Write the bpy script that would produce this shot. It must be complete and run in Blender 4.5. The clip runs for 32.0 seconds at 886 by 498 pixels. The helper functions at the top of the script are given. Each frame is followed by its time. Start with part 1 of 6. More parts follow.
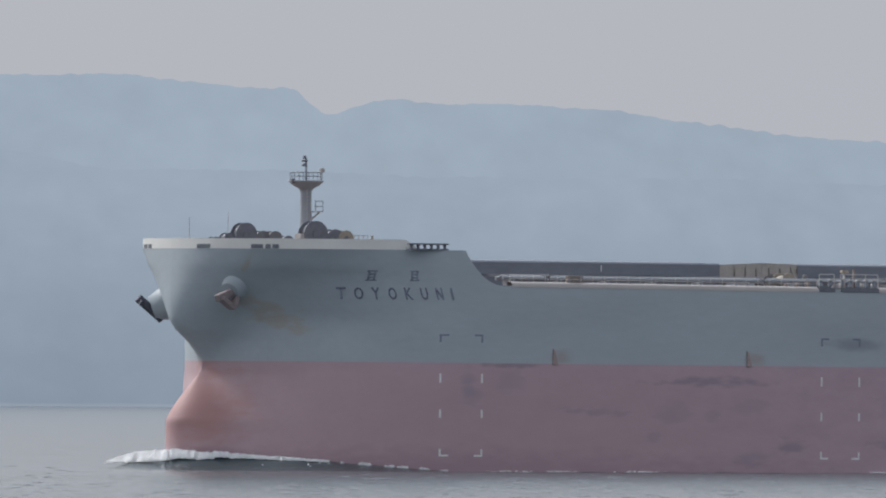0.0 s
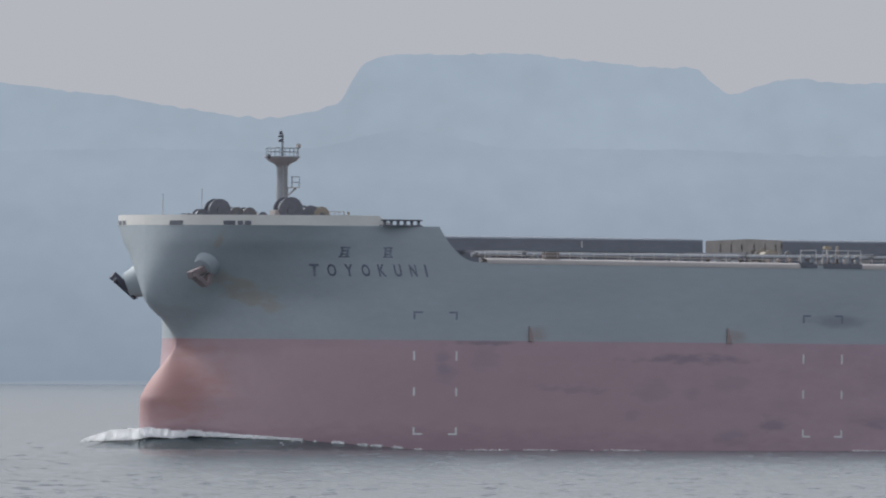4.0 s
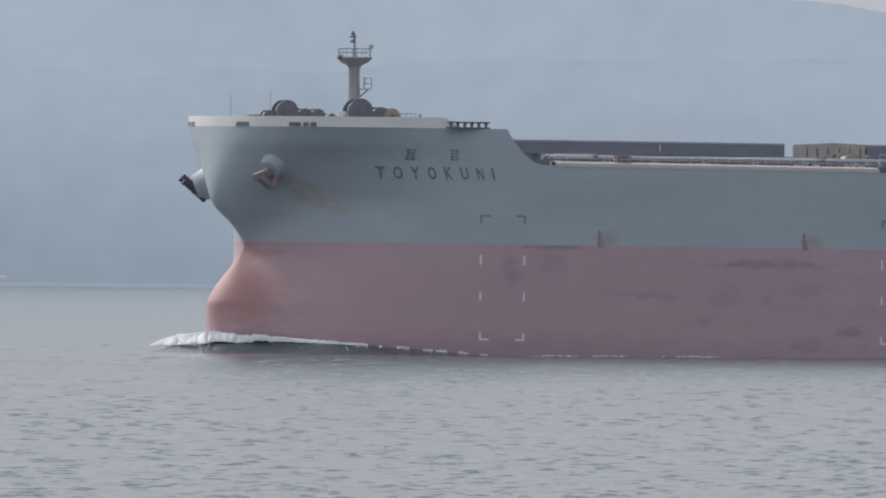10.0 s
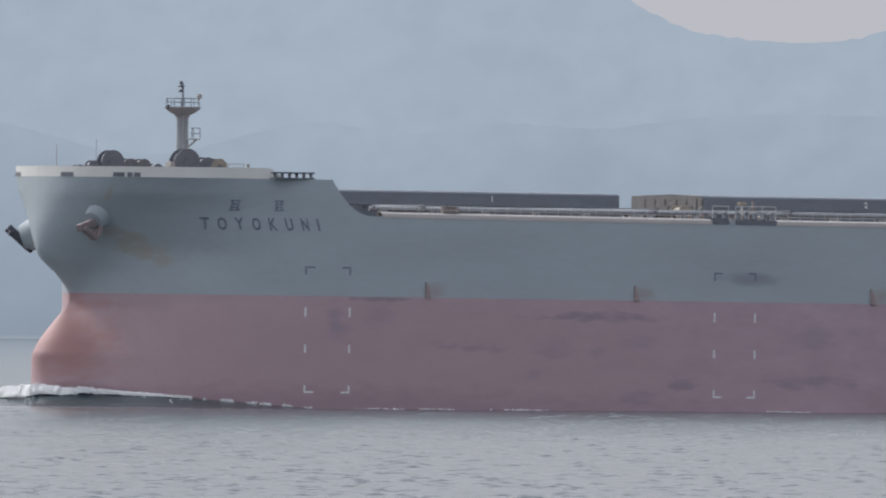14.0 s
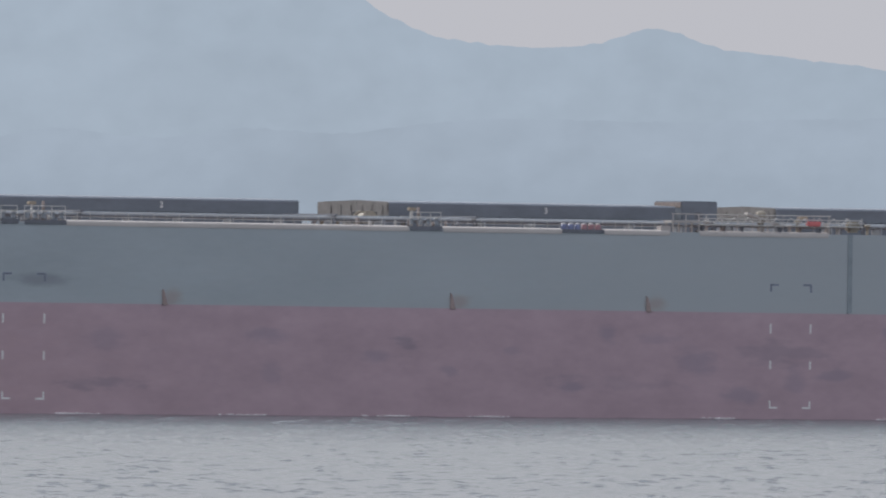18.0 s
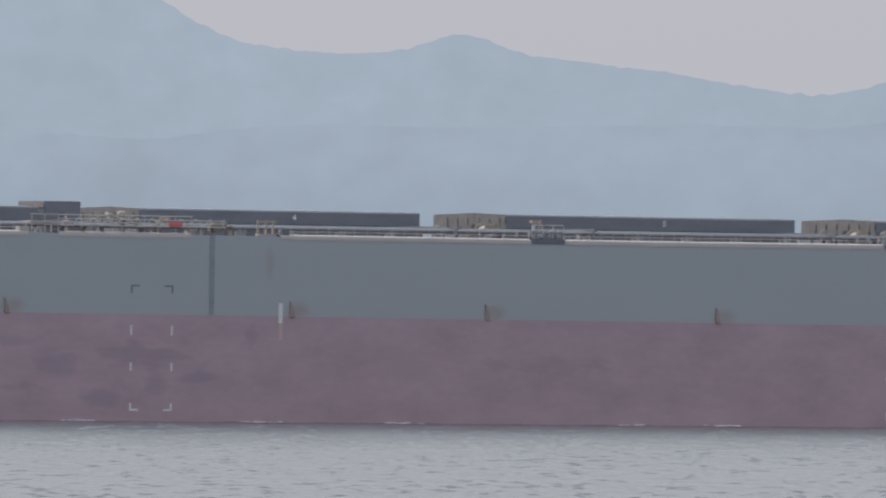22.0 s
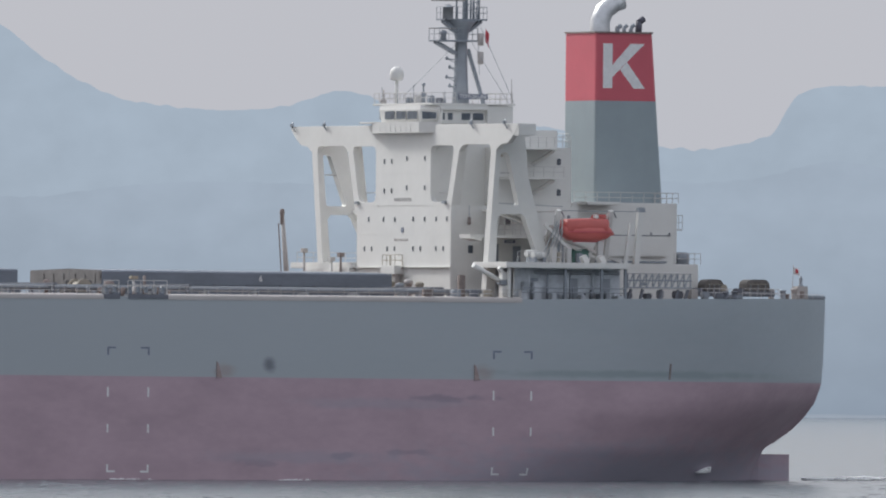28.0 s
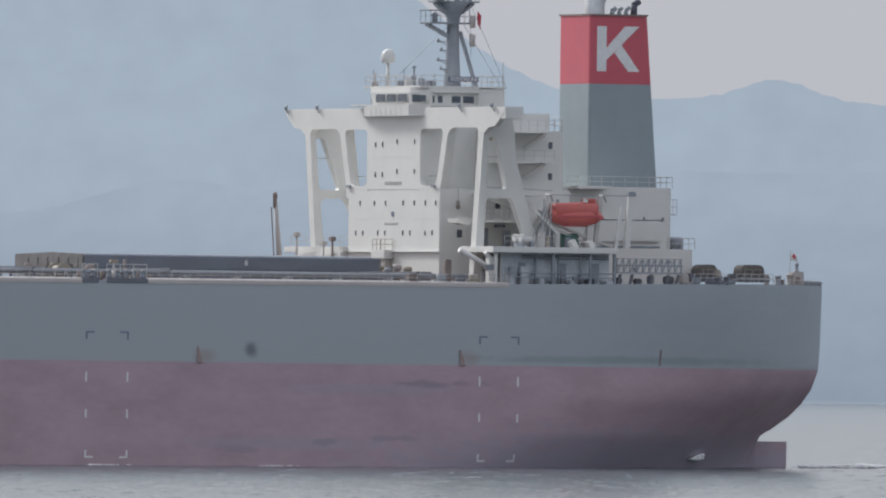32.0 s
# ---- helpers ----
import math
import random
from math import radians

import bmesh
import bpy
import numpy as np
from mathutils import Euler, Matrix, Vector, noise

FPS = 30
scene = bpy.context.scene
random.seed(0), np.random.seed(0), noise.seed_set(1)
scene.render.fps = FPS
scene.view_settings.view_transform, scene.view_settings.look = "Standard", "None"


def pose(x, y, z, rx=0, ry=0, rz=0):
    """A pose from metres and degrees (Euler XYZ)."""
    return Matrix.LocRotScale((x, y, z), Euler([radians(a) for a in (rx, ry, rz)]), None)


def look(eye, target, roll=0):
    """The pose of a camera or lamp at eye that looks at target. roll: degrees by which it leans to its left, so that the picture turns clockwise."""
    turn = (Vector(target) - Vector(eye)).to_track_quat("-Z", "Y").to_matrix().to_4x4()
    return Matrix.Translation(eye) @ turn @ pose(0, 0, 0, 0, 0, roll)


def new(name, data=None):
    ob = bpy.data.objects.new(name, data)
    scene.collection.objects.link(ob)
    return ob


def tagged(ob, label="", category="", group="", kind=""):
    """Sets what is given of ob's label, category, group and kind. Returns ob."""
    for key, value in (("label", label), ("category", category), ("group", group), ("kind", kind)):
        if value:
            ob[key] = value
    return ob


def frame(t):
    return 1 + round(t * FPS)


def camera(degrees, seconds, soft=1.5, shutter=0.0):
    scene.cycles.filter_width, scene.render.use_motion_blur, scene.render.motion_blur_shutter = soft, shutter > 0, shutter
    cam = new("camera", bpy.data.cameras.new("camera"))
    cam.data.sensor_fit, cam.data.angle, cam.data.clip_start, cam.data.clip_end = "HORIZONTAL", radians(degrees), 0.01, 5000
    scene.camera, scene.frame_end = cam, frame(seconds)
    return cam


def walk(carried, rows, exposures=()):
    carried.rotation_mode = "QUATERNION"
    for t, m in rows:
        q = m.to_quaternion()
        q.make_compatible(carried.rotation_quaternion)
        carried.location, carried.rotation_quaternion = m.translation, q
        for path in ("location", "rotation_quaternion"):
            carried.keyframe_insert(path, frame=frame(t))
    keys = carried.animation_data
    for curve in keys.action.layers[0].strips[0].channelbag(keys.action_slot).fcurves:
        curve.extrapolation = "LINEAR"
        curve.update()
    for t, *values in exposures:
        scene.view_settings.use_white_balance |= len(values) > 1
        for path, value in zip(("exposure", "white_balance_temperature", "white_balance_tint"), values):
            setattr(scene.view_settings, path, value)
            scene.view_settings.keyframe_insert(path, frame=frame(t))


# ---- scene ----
# ---- camera: stands on the shore, 11 m above the water, and pans along the ship ----
EYE_Z = 10.97


def aim(pan, tilt, roll):
    """The camera's pose, panned to the right of +y, tilted up and rolled, in degrees."""
    return pose(0, 0, EYE_Z, 90 + tilt, 0, -pan) @ pose(0, 0, 0, 0, 0, roll)


PANS = [
    (0, 1.6434, 0.2726, 0.356), (0.5, 1.5078, 0.2657, 0.459), (1, 1.4493, 0.2930, 0.578), (1.5, 1.3029, 0.2785, 0.470),
    (2, 1.1259, 0.2611, 0.450), (2.5, 0.9828, 0.2901, 0.220), (3, 0.8512, 0.2877, 0.339), (3.5, 0.6734, 0.2321, 0.344),
    (4, 0.5862, 0.2133, 0.291), (4.5, 0.5396, 0.1936, 0.387), (6.5, -0.0110, 0.1701, 0.370), (7, -0.3352, 0.1019, 0.159),
    (7.5, -0.7142, 0.1348, 0.524), (8, -0.6807, 0.0423, 0.558), (8.5, -0.8290, 0.0257, 0.482), (9, -1.0491, 0.0103, 0.425),
    (9.5, -1.1746, 0.0128, 0.546), (10, -1.3222, -0.0404, 0.531), (10.5, -1.5122, -0.0665, 0.768), (11, -1.5531, -0.0209, 0.735),
    (11.5, -1.7008, -0.0167, 0.488), (12, -1.8359, -0.0290, 0.329), (12.5, -1.9268, 0.0127, 0.338), (13, -1.9760, 0.0422, 0.269),
    (13.5, -2.0837, 0.1071, 0.585), (15.5, -1.9381, 0.0629, 0.530), (16, -1.9073, 0.0772, 0.466), (16.5, -1.7661, 0.0756, 0.447),
    (17, -1.5825, 0.0865, 0.530), (17.5, -1.4258, 0.0985, 0.562), (18, -1.3674, 0.1193, 0.590), (18.5, -1.3118, 0.1126, 0.578),
    (19, -1.2375, 0.1186, 0.632), (19.5, -1.1080, 0.1382, 0.710), (20, -0.9979, 0.1175, 0.625), (20.5, -1.0074, 0.1305, 0.672),
    (21, -0.9654, 0.1753, 0.681), (21.5, -0.8981, 0.1414, 0.699), (22, -0.8594, 0.1398, 0.646), (22.5, -0.7293, 0.1284, 0.574),
    (23, -0.6095, 0.0193, 0.527), (23.5, -0.5361, 0.0613, 0.563), (24, -0.5222, 0.0768, 0.683), (24.5, -0.3823, 0.0935, 0.560),
    (25, -0.2240, 0.1782, 0.641), (25.5, -0.1227, 0.1855, 0.339), (26, -0.0960, 0.2244, 0.145), (26.5, -0.1688, 0.2629, 0.329),
    (28.5, -0.6757, 0.2903, 0.310), (29, -0.8295, 0.2797, 0.304), (29.5, -1.0083, 0.2865, 0.301), (30, -1.1292, 0.2878, 0.322),
    (30.5, -1.2577, 0.2855, 0.351), (31, -1.3871, 0.2856, 0.381), (31.5, -1.5214, 0.3220, 0.426), (32, -1.6856, 0.2517, 0.502)]
cam = camera(2.3276, 32.0, soft=2.0, shutter=0.25)
walk(cam, [(t, aim(p, e, r)) for t, p, e, r in PANS], [(0, -0.01, 6300, 9.5), (3, -0.04, 6300, 9.5), (7, 0.03, 6320, 9.5), (13, 0.08, 6340, 10), (19, 0.11, 6400, 10.5), (23, 0.07, 6390, 10.3), (26, 0.14, 6380, 10), (32, 0.09, 6330, 9.8)])

# the ship's course: it steams to the left and slowly nears the camera
COURSE = radians(27.06)
SPEED = 11.152
TRIM = 0.2235
RANGE = 2005.1


def ship_pose(t):
    back = 145 + SPEED * (t - 16)
    return pose(-back * math.cos(COURSE), RANGE - back * math.sin(COURSE), 0, 0, TRIM, math.degrees(COURSE))


# ---- daylight: a hazy, bright overcast sky and a soft sun ahead of the ship ----
world = bpy.data.worlds.new("hazy_sky")
scene.world = world
world.use_nodes = True
wn, wl = world.node_tree.nodes, world.node_tree.links
sky = wn.new("ShaderNodeTexSky")
sky.sky_type, sky.sun_disc = "NISHITA", False
sky.sun_elevation, sky.sun_rotation = radians(38), radians(-48)
sky.air_density, sky.dust_density, sky.ozone_density = 1.2, 4.0, 1.0
dim = wn.new("ShaderNodeVectorMath")
dim.operation = "SCALE"
dim.inputs["Scale"].default_value = 0.10
cloud = wn.new("ShaderNodeMix")
cloud.data_type = "RGBA"
cloud.inputs["Factor"].default_value = 0.8
cloud.inputs["B"].default_value = (0.548, 0.560, 0.612, 1)
wl.new(sky.outputs["Color"], dim.inputs[0])
wl.new(dim.outputs[0], cloud.inputs["A"])
# the haze is brighter overhead than at the horizon
above = wn.new("ShaderNodeTexCoord")
height = wn.new("ShaderNodeSeparateXYZ")
lift = wn.new("ShaderNodeMapRange")
lift.interpolation_type = "SMOOTHSTEP"
lift.inputs["From Min"].default_value, lift.inputs["From Max"].default_value = 0.01, 0.35
lift.inputs["To Min"].default_value, lift.inputs["To Max"].default_value = 1.0, 1.38
bright = wn.new("ShaderNodeVectorMath")
bright.operation = "SCALE"
wl.new(above.outputs["Generated"], height.inputs[0])
wl.new(height.outputs["Z"], lift.inputs["Value"])
wl.new(cloud.outputs["Result"], bright.inputs[0])
wl.new(lift.outputs[0], bright.inputs["Scale"])
wl.new(bright.outputs[0], wn["Background"].inputs["Color"])
wn["Background"].inputs["Strength"].default_value = 1.0

SUN_TO = Vector((math.cos(radians(38)) * math.sin(radians(-48)), math.cos(radians(38)) * math.cos(radians(-48)), math.sin(radians(38))))
sun_data = bpy.data.lights.new("sun", "SUN")
sun_data.energy, sun_data.angle, sun_data.color = 2.85, radians(12), (1.0, 0.985, 0.96)
sun = new("sun", sun_data)
sun.matrix_world = look((0, 0, 300), Vector((0, 0, 300)) - SUN_TO)


# ---- materials ----
def material(name, base, rough=0.6, metal=0.0, vary=0.12, size=1.2, grain=0.15, bump=0.02, stretch=(1, 1, 1)):
    """Paint or metal with blotches of two sizes and a fine relief. size: metres of the large blotches."""
    m = bpy.data.materials.new(name)
    m.use_nodes = True
    n, l = m.node_tree.nodes, m.node_tree.links
    b = n["Principled BSDF"]
    b.inputs["Roughness"].default_value, b.inputs["Metallic"].default_value = rough, metal
    where = n.new("ShaderNodeTexCoord")
    scale = n.new("ShaderNodeMapping")
    scale.inputs["Scale"].default_value = stretch
    l.new(where.outputs["Object"], scale.inputs["Vector"])
    big, fine = n.new("ShaderNodeTexNoise"), n.new("ShaderNodeTexNoise")
    big.inputs["Scale"].default_value, big.inputs["Detail"].default_value = 1 / size, 5
    fine.inputs["Scale"].default_value, fine.inputs["Detail"].default_value = 1 / grain, 3
    l.new(scale.outputs[0], big.inputs["Vector"])
    l.new(scale.outputs[0], fine.inputs["Vector"])
    both = n.new("ShaderNodeMath")
    both.operation = "MULTIPLY_ADD"
    l.new(fine.outputs["Fac"], both.inputs[0])
    both.inputs[1].default_value = 0.4
    l.new(big.outputs["Fac"], both.inputs[2])
    ramp = n.new("ShaderNodeMapRange")
    ramp.inputs["From Min"].default_value, ramp.inputs["From Max"].default_value = 0.4, 1.0
    ramp.inputs["To Min"].default_value, ramp.inputs["To Max"].default_value = 1 - vary, 1 + vary
    l.new(both.outputs[0], ramp.inputs["Value"])
    tone = n.new("ShaderNodeVectorMath")
    tone.operation = "SCALE"
    tone.inputs[0].default_value = base[:3]
    l.new(ramp.outputs[0], tone.inputs["Scale"])
    l.new(tone.outputs[0], b.inputs["Base Color"])
    relief = n.new("ShaderNodeBump")
    relief.inputs["Strength"].default_value, relief.inputs["Distance"].default_value = 0.5, bump
    l.new(both.outputs[0], relief.inputs["Height"])
    l.new(relief.outputs[0], b.inputs["Normal"])
    m["tone"] = tone.name
    return m


def stains(m, spots, colour, breakup=0.8):
    """Stains, broad tones and painted light with soft, ragged edges on a ship's side: each (aft, height, half length,
    half height, strength).
    """
    n, l = m.node_tree.nodes, m.node_tree.links
    b = n["Principled BSDF"]
    where = n.new("ShaderNodeTexCoord")
    rag = n.new("ShaderNodeTexNoise")
    rag.inputs["Scale"].default_value, rag.inputs["Detail"].default_value = 0.9, 8
    squeeze = n.new("ShaderNodeMapping")
    squeeze.inputs["Scale"].default_value = (0.5, 0.5, 1.4)
    l.new(where.outputs["Object"], squeeze.inputs["Vector"])
    l.new(squeeze.outputs[0], rag.inputs["Vector"])
    last = b.inputs["Base Color"].links[0].from_socket
    for x, z, rx, rz, k in spots:
        at = n.new("ShaderNodeVectorMath")
        at.operation = "MULTIPLY_ADD"
        at.inputs[1].default_value, at.inputs[2].default_value = (1 / rx, 0, 1 / rz), (-x / rx, 0, -z / rz)
        l.new(where.outputs["Object"], at.inputs[0])
        far = n.new("ShaderNodeVectorMath")
        far.operation = "LENGTH"
        l.new(at.outputs[0], far.inputs[0])
        edge = n.new("ShaderNodeMath")
        edge.operation = "MULTIPLY_ADD"
        l.new(rag.outputs["Fac"], edge.inputs[0])
        edge.inputs[1].default_value = 2.0 * breakup
        l.new(far.outputs["Value"], edge.inputs[2])
        fade = n.new("ShaderNodeMapRange")
        fade.interpolation_type = "SMOOTHSTEP"
        fade.inputs["From Min"].default_value, fade.inputs["From Max"].default_value = 0.2 + breakup, 1.0 + breakup
        fade.inputs["To Min"].default_value, fade.inputs["To Max"].default_value = k, 0
        l.new(edge.outputs[0], fade.inputs["Value"])
        mix = n.new("ShaderNodeMix")
        mix.data_type = "RGBA"
        mix.inputs["B"].default_value = (*colour, 1)
        l.new(fade.outputs[0], mix.inputs["Factor"])
        l.new(last, mix.inputs["A"])
        last = mix.outputs["Result"]
    l.new(last, b.inputs["Base Color"])
    return m


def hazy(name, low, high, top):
    """A far wooded slope, strip or building: kilometres of haze put into a flat glow, from low colour to high."""
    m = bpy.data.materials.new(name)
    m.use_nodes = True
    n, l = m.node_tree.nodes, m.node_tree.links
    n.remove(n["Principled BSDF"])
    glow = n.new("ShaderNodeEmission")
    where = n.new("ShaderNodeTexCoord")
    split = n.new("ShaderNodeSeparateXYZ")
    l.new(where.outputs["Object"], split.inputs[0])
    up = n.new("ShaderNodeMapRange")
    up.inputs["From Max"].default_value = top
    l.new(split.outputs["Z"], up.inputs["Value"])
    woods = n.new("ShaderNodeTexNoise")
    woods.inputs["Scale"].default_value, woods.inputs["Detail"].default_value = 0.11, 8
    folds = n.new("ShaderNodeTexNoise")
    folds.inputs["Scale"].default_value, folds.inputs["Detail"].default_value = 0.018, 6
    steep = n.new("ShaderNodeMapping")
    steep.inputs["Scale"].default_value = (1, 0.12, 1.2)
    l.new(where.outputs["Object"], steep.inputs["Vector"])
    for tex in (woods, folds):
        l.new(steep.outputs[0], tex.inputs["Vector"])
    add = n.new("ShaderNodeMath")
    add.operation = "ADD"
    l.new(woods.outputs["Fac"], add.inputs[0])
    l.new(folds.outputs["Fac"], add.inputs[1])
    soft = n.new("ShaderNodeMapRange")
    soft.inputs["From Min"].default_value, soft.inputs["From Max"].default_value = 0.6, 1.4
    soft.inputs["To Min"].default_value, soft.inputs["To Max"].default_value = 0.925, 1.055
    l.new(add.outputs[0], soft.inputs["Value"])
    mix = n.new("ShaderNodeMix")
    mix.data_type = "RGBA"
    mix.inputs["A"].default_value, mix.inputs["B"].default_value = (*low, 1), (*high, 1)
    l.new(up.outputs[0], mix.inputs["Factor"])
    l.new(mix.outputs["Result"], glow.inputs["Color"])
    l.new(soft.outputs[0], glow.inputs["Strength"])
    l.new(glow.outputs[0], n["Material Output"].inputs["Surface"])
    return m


GREY = material("hull_grey", (0.358, 0.406, 0.436), 0.55, vary=0.10, size=7, grain=0.8, bump=0.01, stretch=(0.5, 1, 1.6))
RED = material("antifouling_red", (0.432, 0.318, 0.360), 0.65, vary=0.12, size=3.2, grain=0.6, bump=0.01, stretch=(0.6, 1, 1.2))
WHITE = material("white_paint", (0.665, 0.66, 0.63), 0.5, vary=0.05, size=2.5, grain=0.4, bump=0.004)
CREAM = material("deck_edge_white", (0.415, 0.388, 0.372), 0.6, vary=0.08, size=1.5, grain=0.3, bump=0.004)
DECK = material("deck_brown", (0.17, 0.12, 0.105), 0.8, vary=0.2, size=2)
HATCH = material("hatch_slate", (0.165, 0.19, 0.225), 0.6, vary=0.15, size=2.2, grain=0.4, stretch=(0.6, 1, 1.5))
HATCH_END = material("hatch_end_tan", (0.145, 0.142, 0.14), 0.7, vary=0.22, size=1.2, grain=0.3)
DARK = material("dark_steel", (0.15, 0.16, 0.185), 0.6, vary=0.2, size=0.6)
RAIL = material("rail_grey", (0.50, 0.49, 0.475), 0.5, vary=0.08, size=0.6)
MAST = material("mast_grey", (0.27, 0.295, 0.325), 0.55, vary=0.1, size=1.0)
FOREMAST = material("foremast_grey", (0.33, 0.355, 0.38), 0.5, vary=0.08, size=0.8)
WORN = material("winch_worn", (0.172, 0.174, 0.182), 0.8, vary=0.25, size=0.5)
TAN = material("winch_tan", (0.31, 0.28, 0.23), 0.7, vary=0.2, size=0.6)
YELLOW = material("crane_yellow", (0.37, 0.315, 0.245), 0.6, vary=0.15, size=0.5)
RUST = material("rust_brown", (0.235, 0.195, 0.18), 0.85, vary=0.25, size=0.5)
ANCHOR = material("anchor_black", (0.085, 0.085, 0.11), 0.7, vary=0.2, size=0.5)
ORANGE = material("lifeboat_orange", (0.54, 0.125, 0.11), 0.4, vary=0.08, size=1.0)
FUNNEL_RED = material("funnel_red", (0.52, 0.10, 0.13), 0.45, vary=0.06, size=2)
FUNNEL_GREY = material("funnel_grey", (0.26, 0.31, 0.33), 0.5, vary=0.06, size=2)
MARK = material("mark_white", (0.70, 0.70, 0.70), 0.6, vary=0.1, size=0.3)
NAME = material("letter_dark", (0.165, 0.185, 0.24), 0.6, vary=0.3, size=0.4)
FADED = material("letter_faded", (0.20, 0.23, 0.28), 0.7, vary=0.35, size=0.3)
PASSAGE = material("passage_grey", (0.50, 0.53, 0.56), 0.7, vary=0.25, size=0.8)
GLASS = material("window_glass", (0.10, 0.115, 0.135), 0.08, vary=0.1, size=0.5, bump=0.0)
BRIDGE_GLASS = material("bridge_glass", (0.085, 0.105, 0.13), 0.06, vary=0.45, size=0.9, bump=0.0)
FOAM = material("foam", (0.97, 0.975, 0.975), 0.9, vary=0.04, size=0.5, grain=0.12, bump=0.02)
GREEN = material("tarpaulin_green", (0.10, 0.20, 0.17), 0.8, vary=0.15, size=0.5)
BRACKET = material("bracket_red", (0.33, 0.262, 0.252), 0.85, vary=0.2, size=0.5)
FLAG_RED = material("flag_red", (0.50, 0.07, 0.09), 0.7)
# a broad, redder tone over the fore part of the red
stains(RED, [(14, 4, 75, 16, 0.65)], (0.448, 0.314, 0.330), 0.3)
# warm sunlight on the bulb, painted as an orange tint in the red
stains(RED, [(5.0, 6.5, 5.0, 6.5, 0.8)], (0.40, 0.205, 0.182), 0.4)
# darker towards the waterline along the bow
stains(RED, [(16, 0.2, 60, 2.6, 0.5)], (0.29, 0.195, 0.235), 0.5)
blots = random.Random(17)
stains(RED, [(blots.uniform(16, 150), blots.uniform(1.5, 9.0), blots.uniform(0.8, 3.0), blots.uniform(0.6, 1.8), blots.uniform(0.2, 0.45)) for _ in range(22)], (0.255, 0.225, 0.285), 0.9)
stains(RED, [(28, 10.0, 4, 0.35, 0.5), (48, 8.6, 7, 0.5, 0.45), (36, 5.8, 5, 0.6, 0.3), (70, 3.0, 5, 0.7, 0.35), (57, 2.6, 2.2, 0.9, 0.4),
             (100, 7.0, 1.6, 1.2, 0.4), (138, 6.5, 6, 1.3, 0.25), (246, 8.4, 6, 0.5, 0.45), (236, 3.2, 1.8, 0.4, 0.4), (243, 3.5, 3.0, 0.35, 0.35),
             (228, 2.4, 3, 0.5, 0.3), (178, 6.0, 8, 1.0, 0.15), (120, 3.5, 9, 0.8, 0.15)], (0.16, 0.16, 0.20), 1.4)
# haze and sea bounce painted low on the stern, then two bluish blots
stains(RED, [(272, 0.8, 42, 5.2, 0.75), (232, 3.0, 14, 0.9, 0.35), (240, 7.9, 12, 0.7, 0.35)], (0.33, 0.335, 0.40), 0.5)
# a more neutral grey from amidships aft
stains(GREY, [(190, 14, 150, 40, 0.8)], (0.377, 0.407, 0.428), 0.3)
stains(GREY, [(7.4, 15.7, 0.8, 0.8, 0.4), (8.8, 14.8, 1.2, 1.1, 0.5), (9.9, 13.9, 1.3, 1.4, 0.55), (10.9, 13.0, 0.9, 0.9, 0.4), (6.1, 19.2, 0.3, 1.1, 0.45)], (0.36, 0.29, 0.20), 0.9)
stains(GREY, [(x + 0.75, 10.72, 1.5, 1.0, 0.6) for x in (31.6, 52.2, 75.8, 104.3, 123.9, 152.2, 171.8, 195.1, 223.5, 249.4)] + [(150, 15.0, 0.7, 2.2, 0.4)], (0.33, 0.265, 0.245), 0.5)
stains(GREY, [(268, 10.75, 24, 0.55, 0.5)], (0.20, 0.26, 0.26), 0.5)
stains(GREY, [(63.5, 12.2, 4.2, 0.8, 0.4), (228.6, 11.3, 1.0, 0.95, 0.75)], (0.10, 0.11, 0.13), 0.45)


# ---- mesh helpers ----
def part(name, bm, mat, parent=None, label=""):
    """Links a bmesh as one mesh object under a thing or a part."""
    me = bpy.data.meshes.new(name)
    bm.to_mesh(me)
    bm.free()
    return mesh_part(name, me, mat, parent, label)


def mesh_part(name, me, mat, parent=None, label=""):
    if not me.materials:
        for one in mat if isinstance(mat, (list, tuple)) else (mat,):
            me.materials.append(one)
    ob = new(name, me)
    ob.parent = parent
    return tagged(ob, label)


def sheet(name, points, rows, cols, mats, smooth=True, split=None):
    """A mesh from a rows x cols grid of points. split: gives each face's material from its row and column."""
    k = np.arange(rows * cols).reshape(rows, cols)
    quads = np.stack([k[:-1, :-1], k[:-1, 1:], k[1:, 1:], k[1:, :-1]], -1).reshape(-1, 4)
    me = bpy.data.meshes.new(name)
    me.vertices.add(rows * cols)
    me.vertices.foreach_set("co", np.asarray(points, dtype=np.float32).ravel())
    me.loops.add(quads.size)
    me.loops.foreach_set("vertex_index", quads.ravel().astype(np.int32))
    me.polygons.add(len(quads))
    me.polygons.foreach_set("loop_start", np.arange(0, quads.size, 4, dtype=np.int32))
    me.polygons.foreach_set("use_smooth", np.full(len(quads), smooth))
    for m in mats:
        me.materials.append(m)
    if split is not None:
        me.polygons.foreach_set("material_index", np.asarray(split, dtype=np.int32).ravel())
    me.update(calc_edges=True)
    me.validate()
    return me


# ---- the sea: one round sheet to the horizon, with real wind waves where the camera looks ----
BEARINGS = np.concatenate([np.linspace(-180, -6, 40), np.linspace(-5.5, -3.5, 8), np.linspace(-3.4, 2.95, 1010), np.linspace(3.1, 5.5, 8), np.linspace(6, 180, 40)])
RANGES = np.concatenate([[0.001, 60, 200, 400, 600, 700, 780, 820], 850 + np.arange(0, 1150, 1.35), np.arange(2000, 3300, 5.0), 3300 + 1700 * np.linspace(0, 1, 40)[1:] ** 1.3, [6000, 9000]])


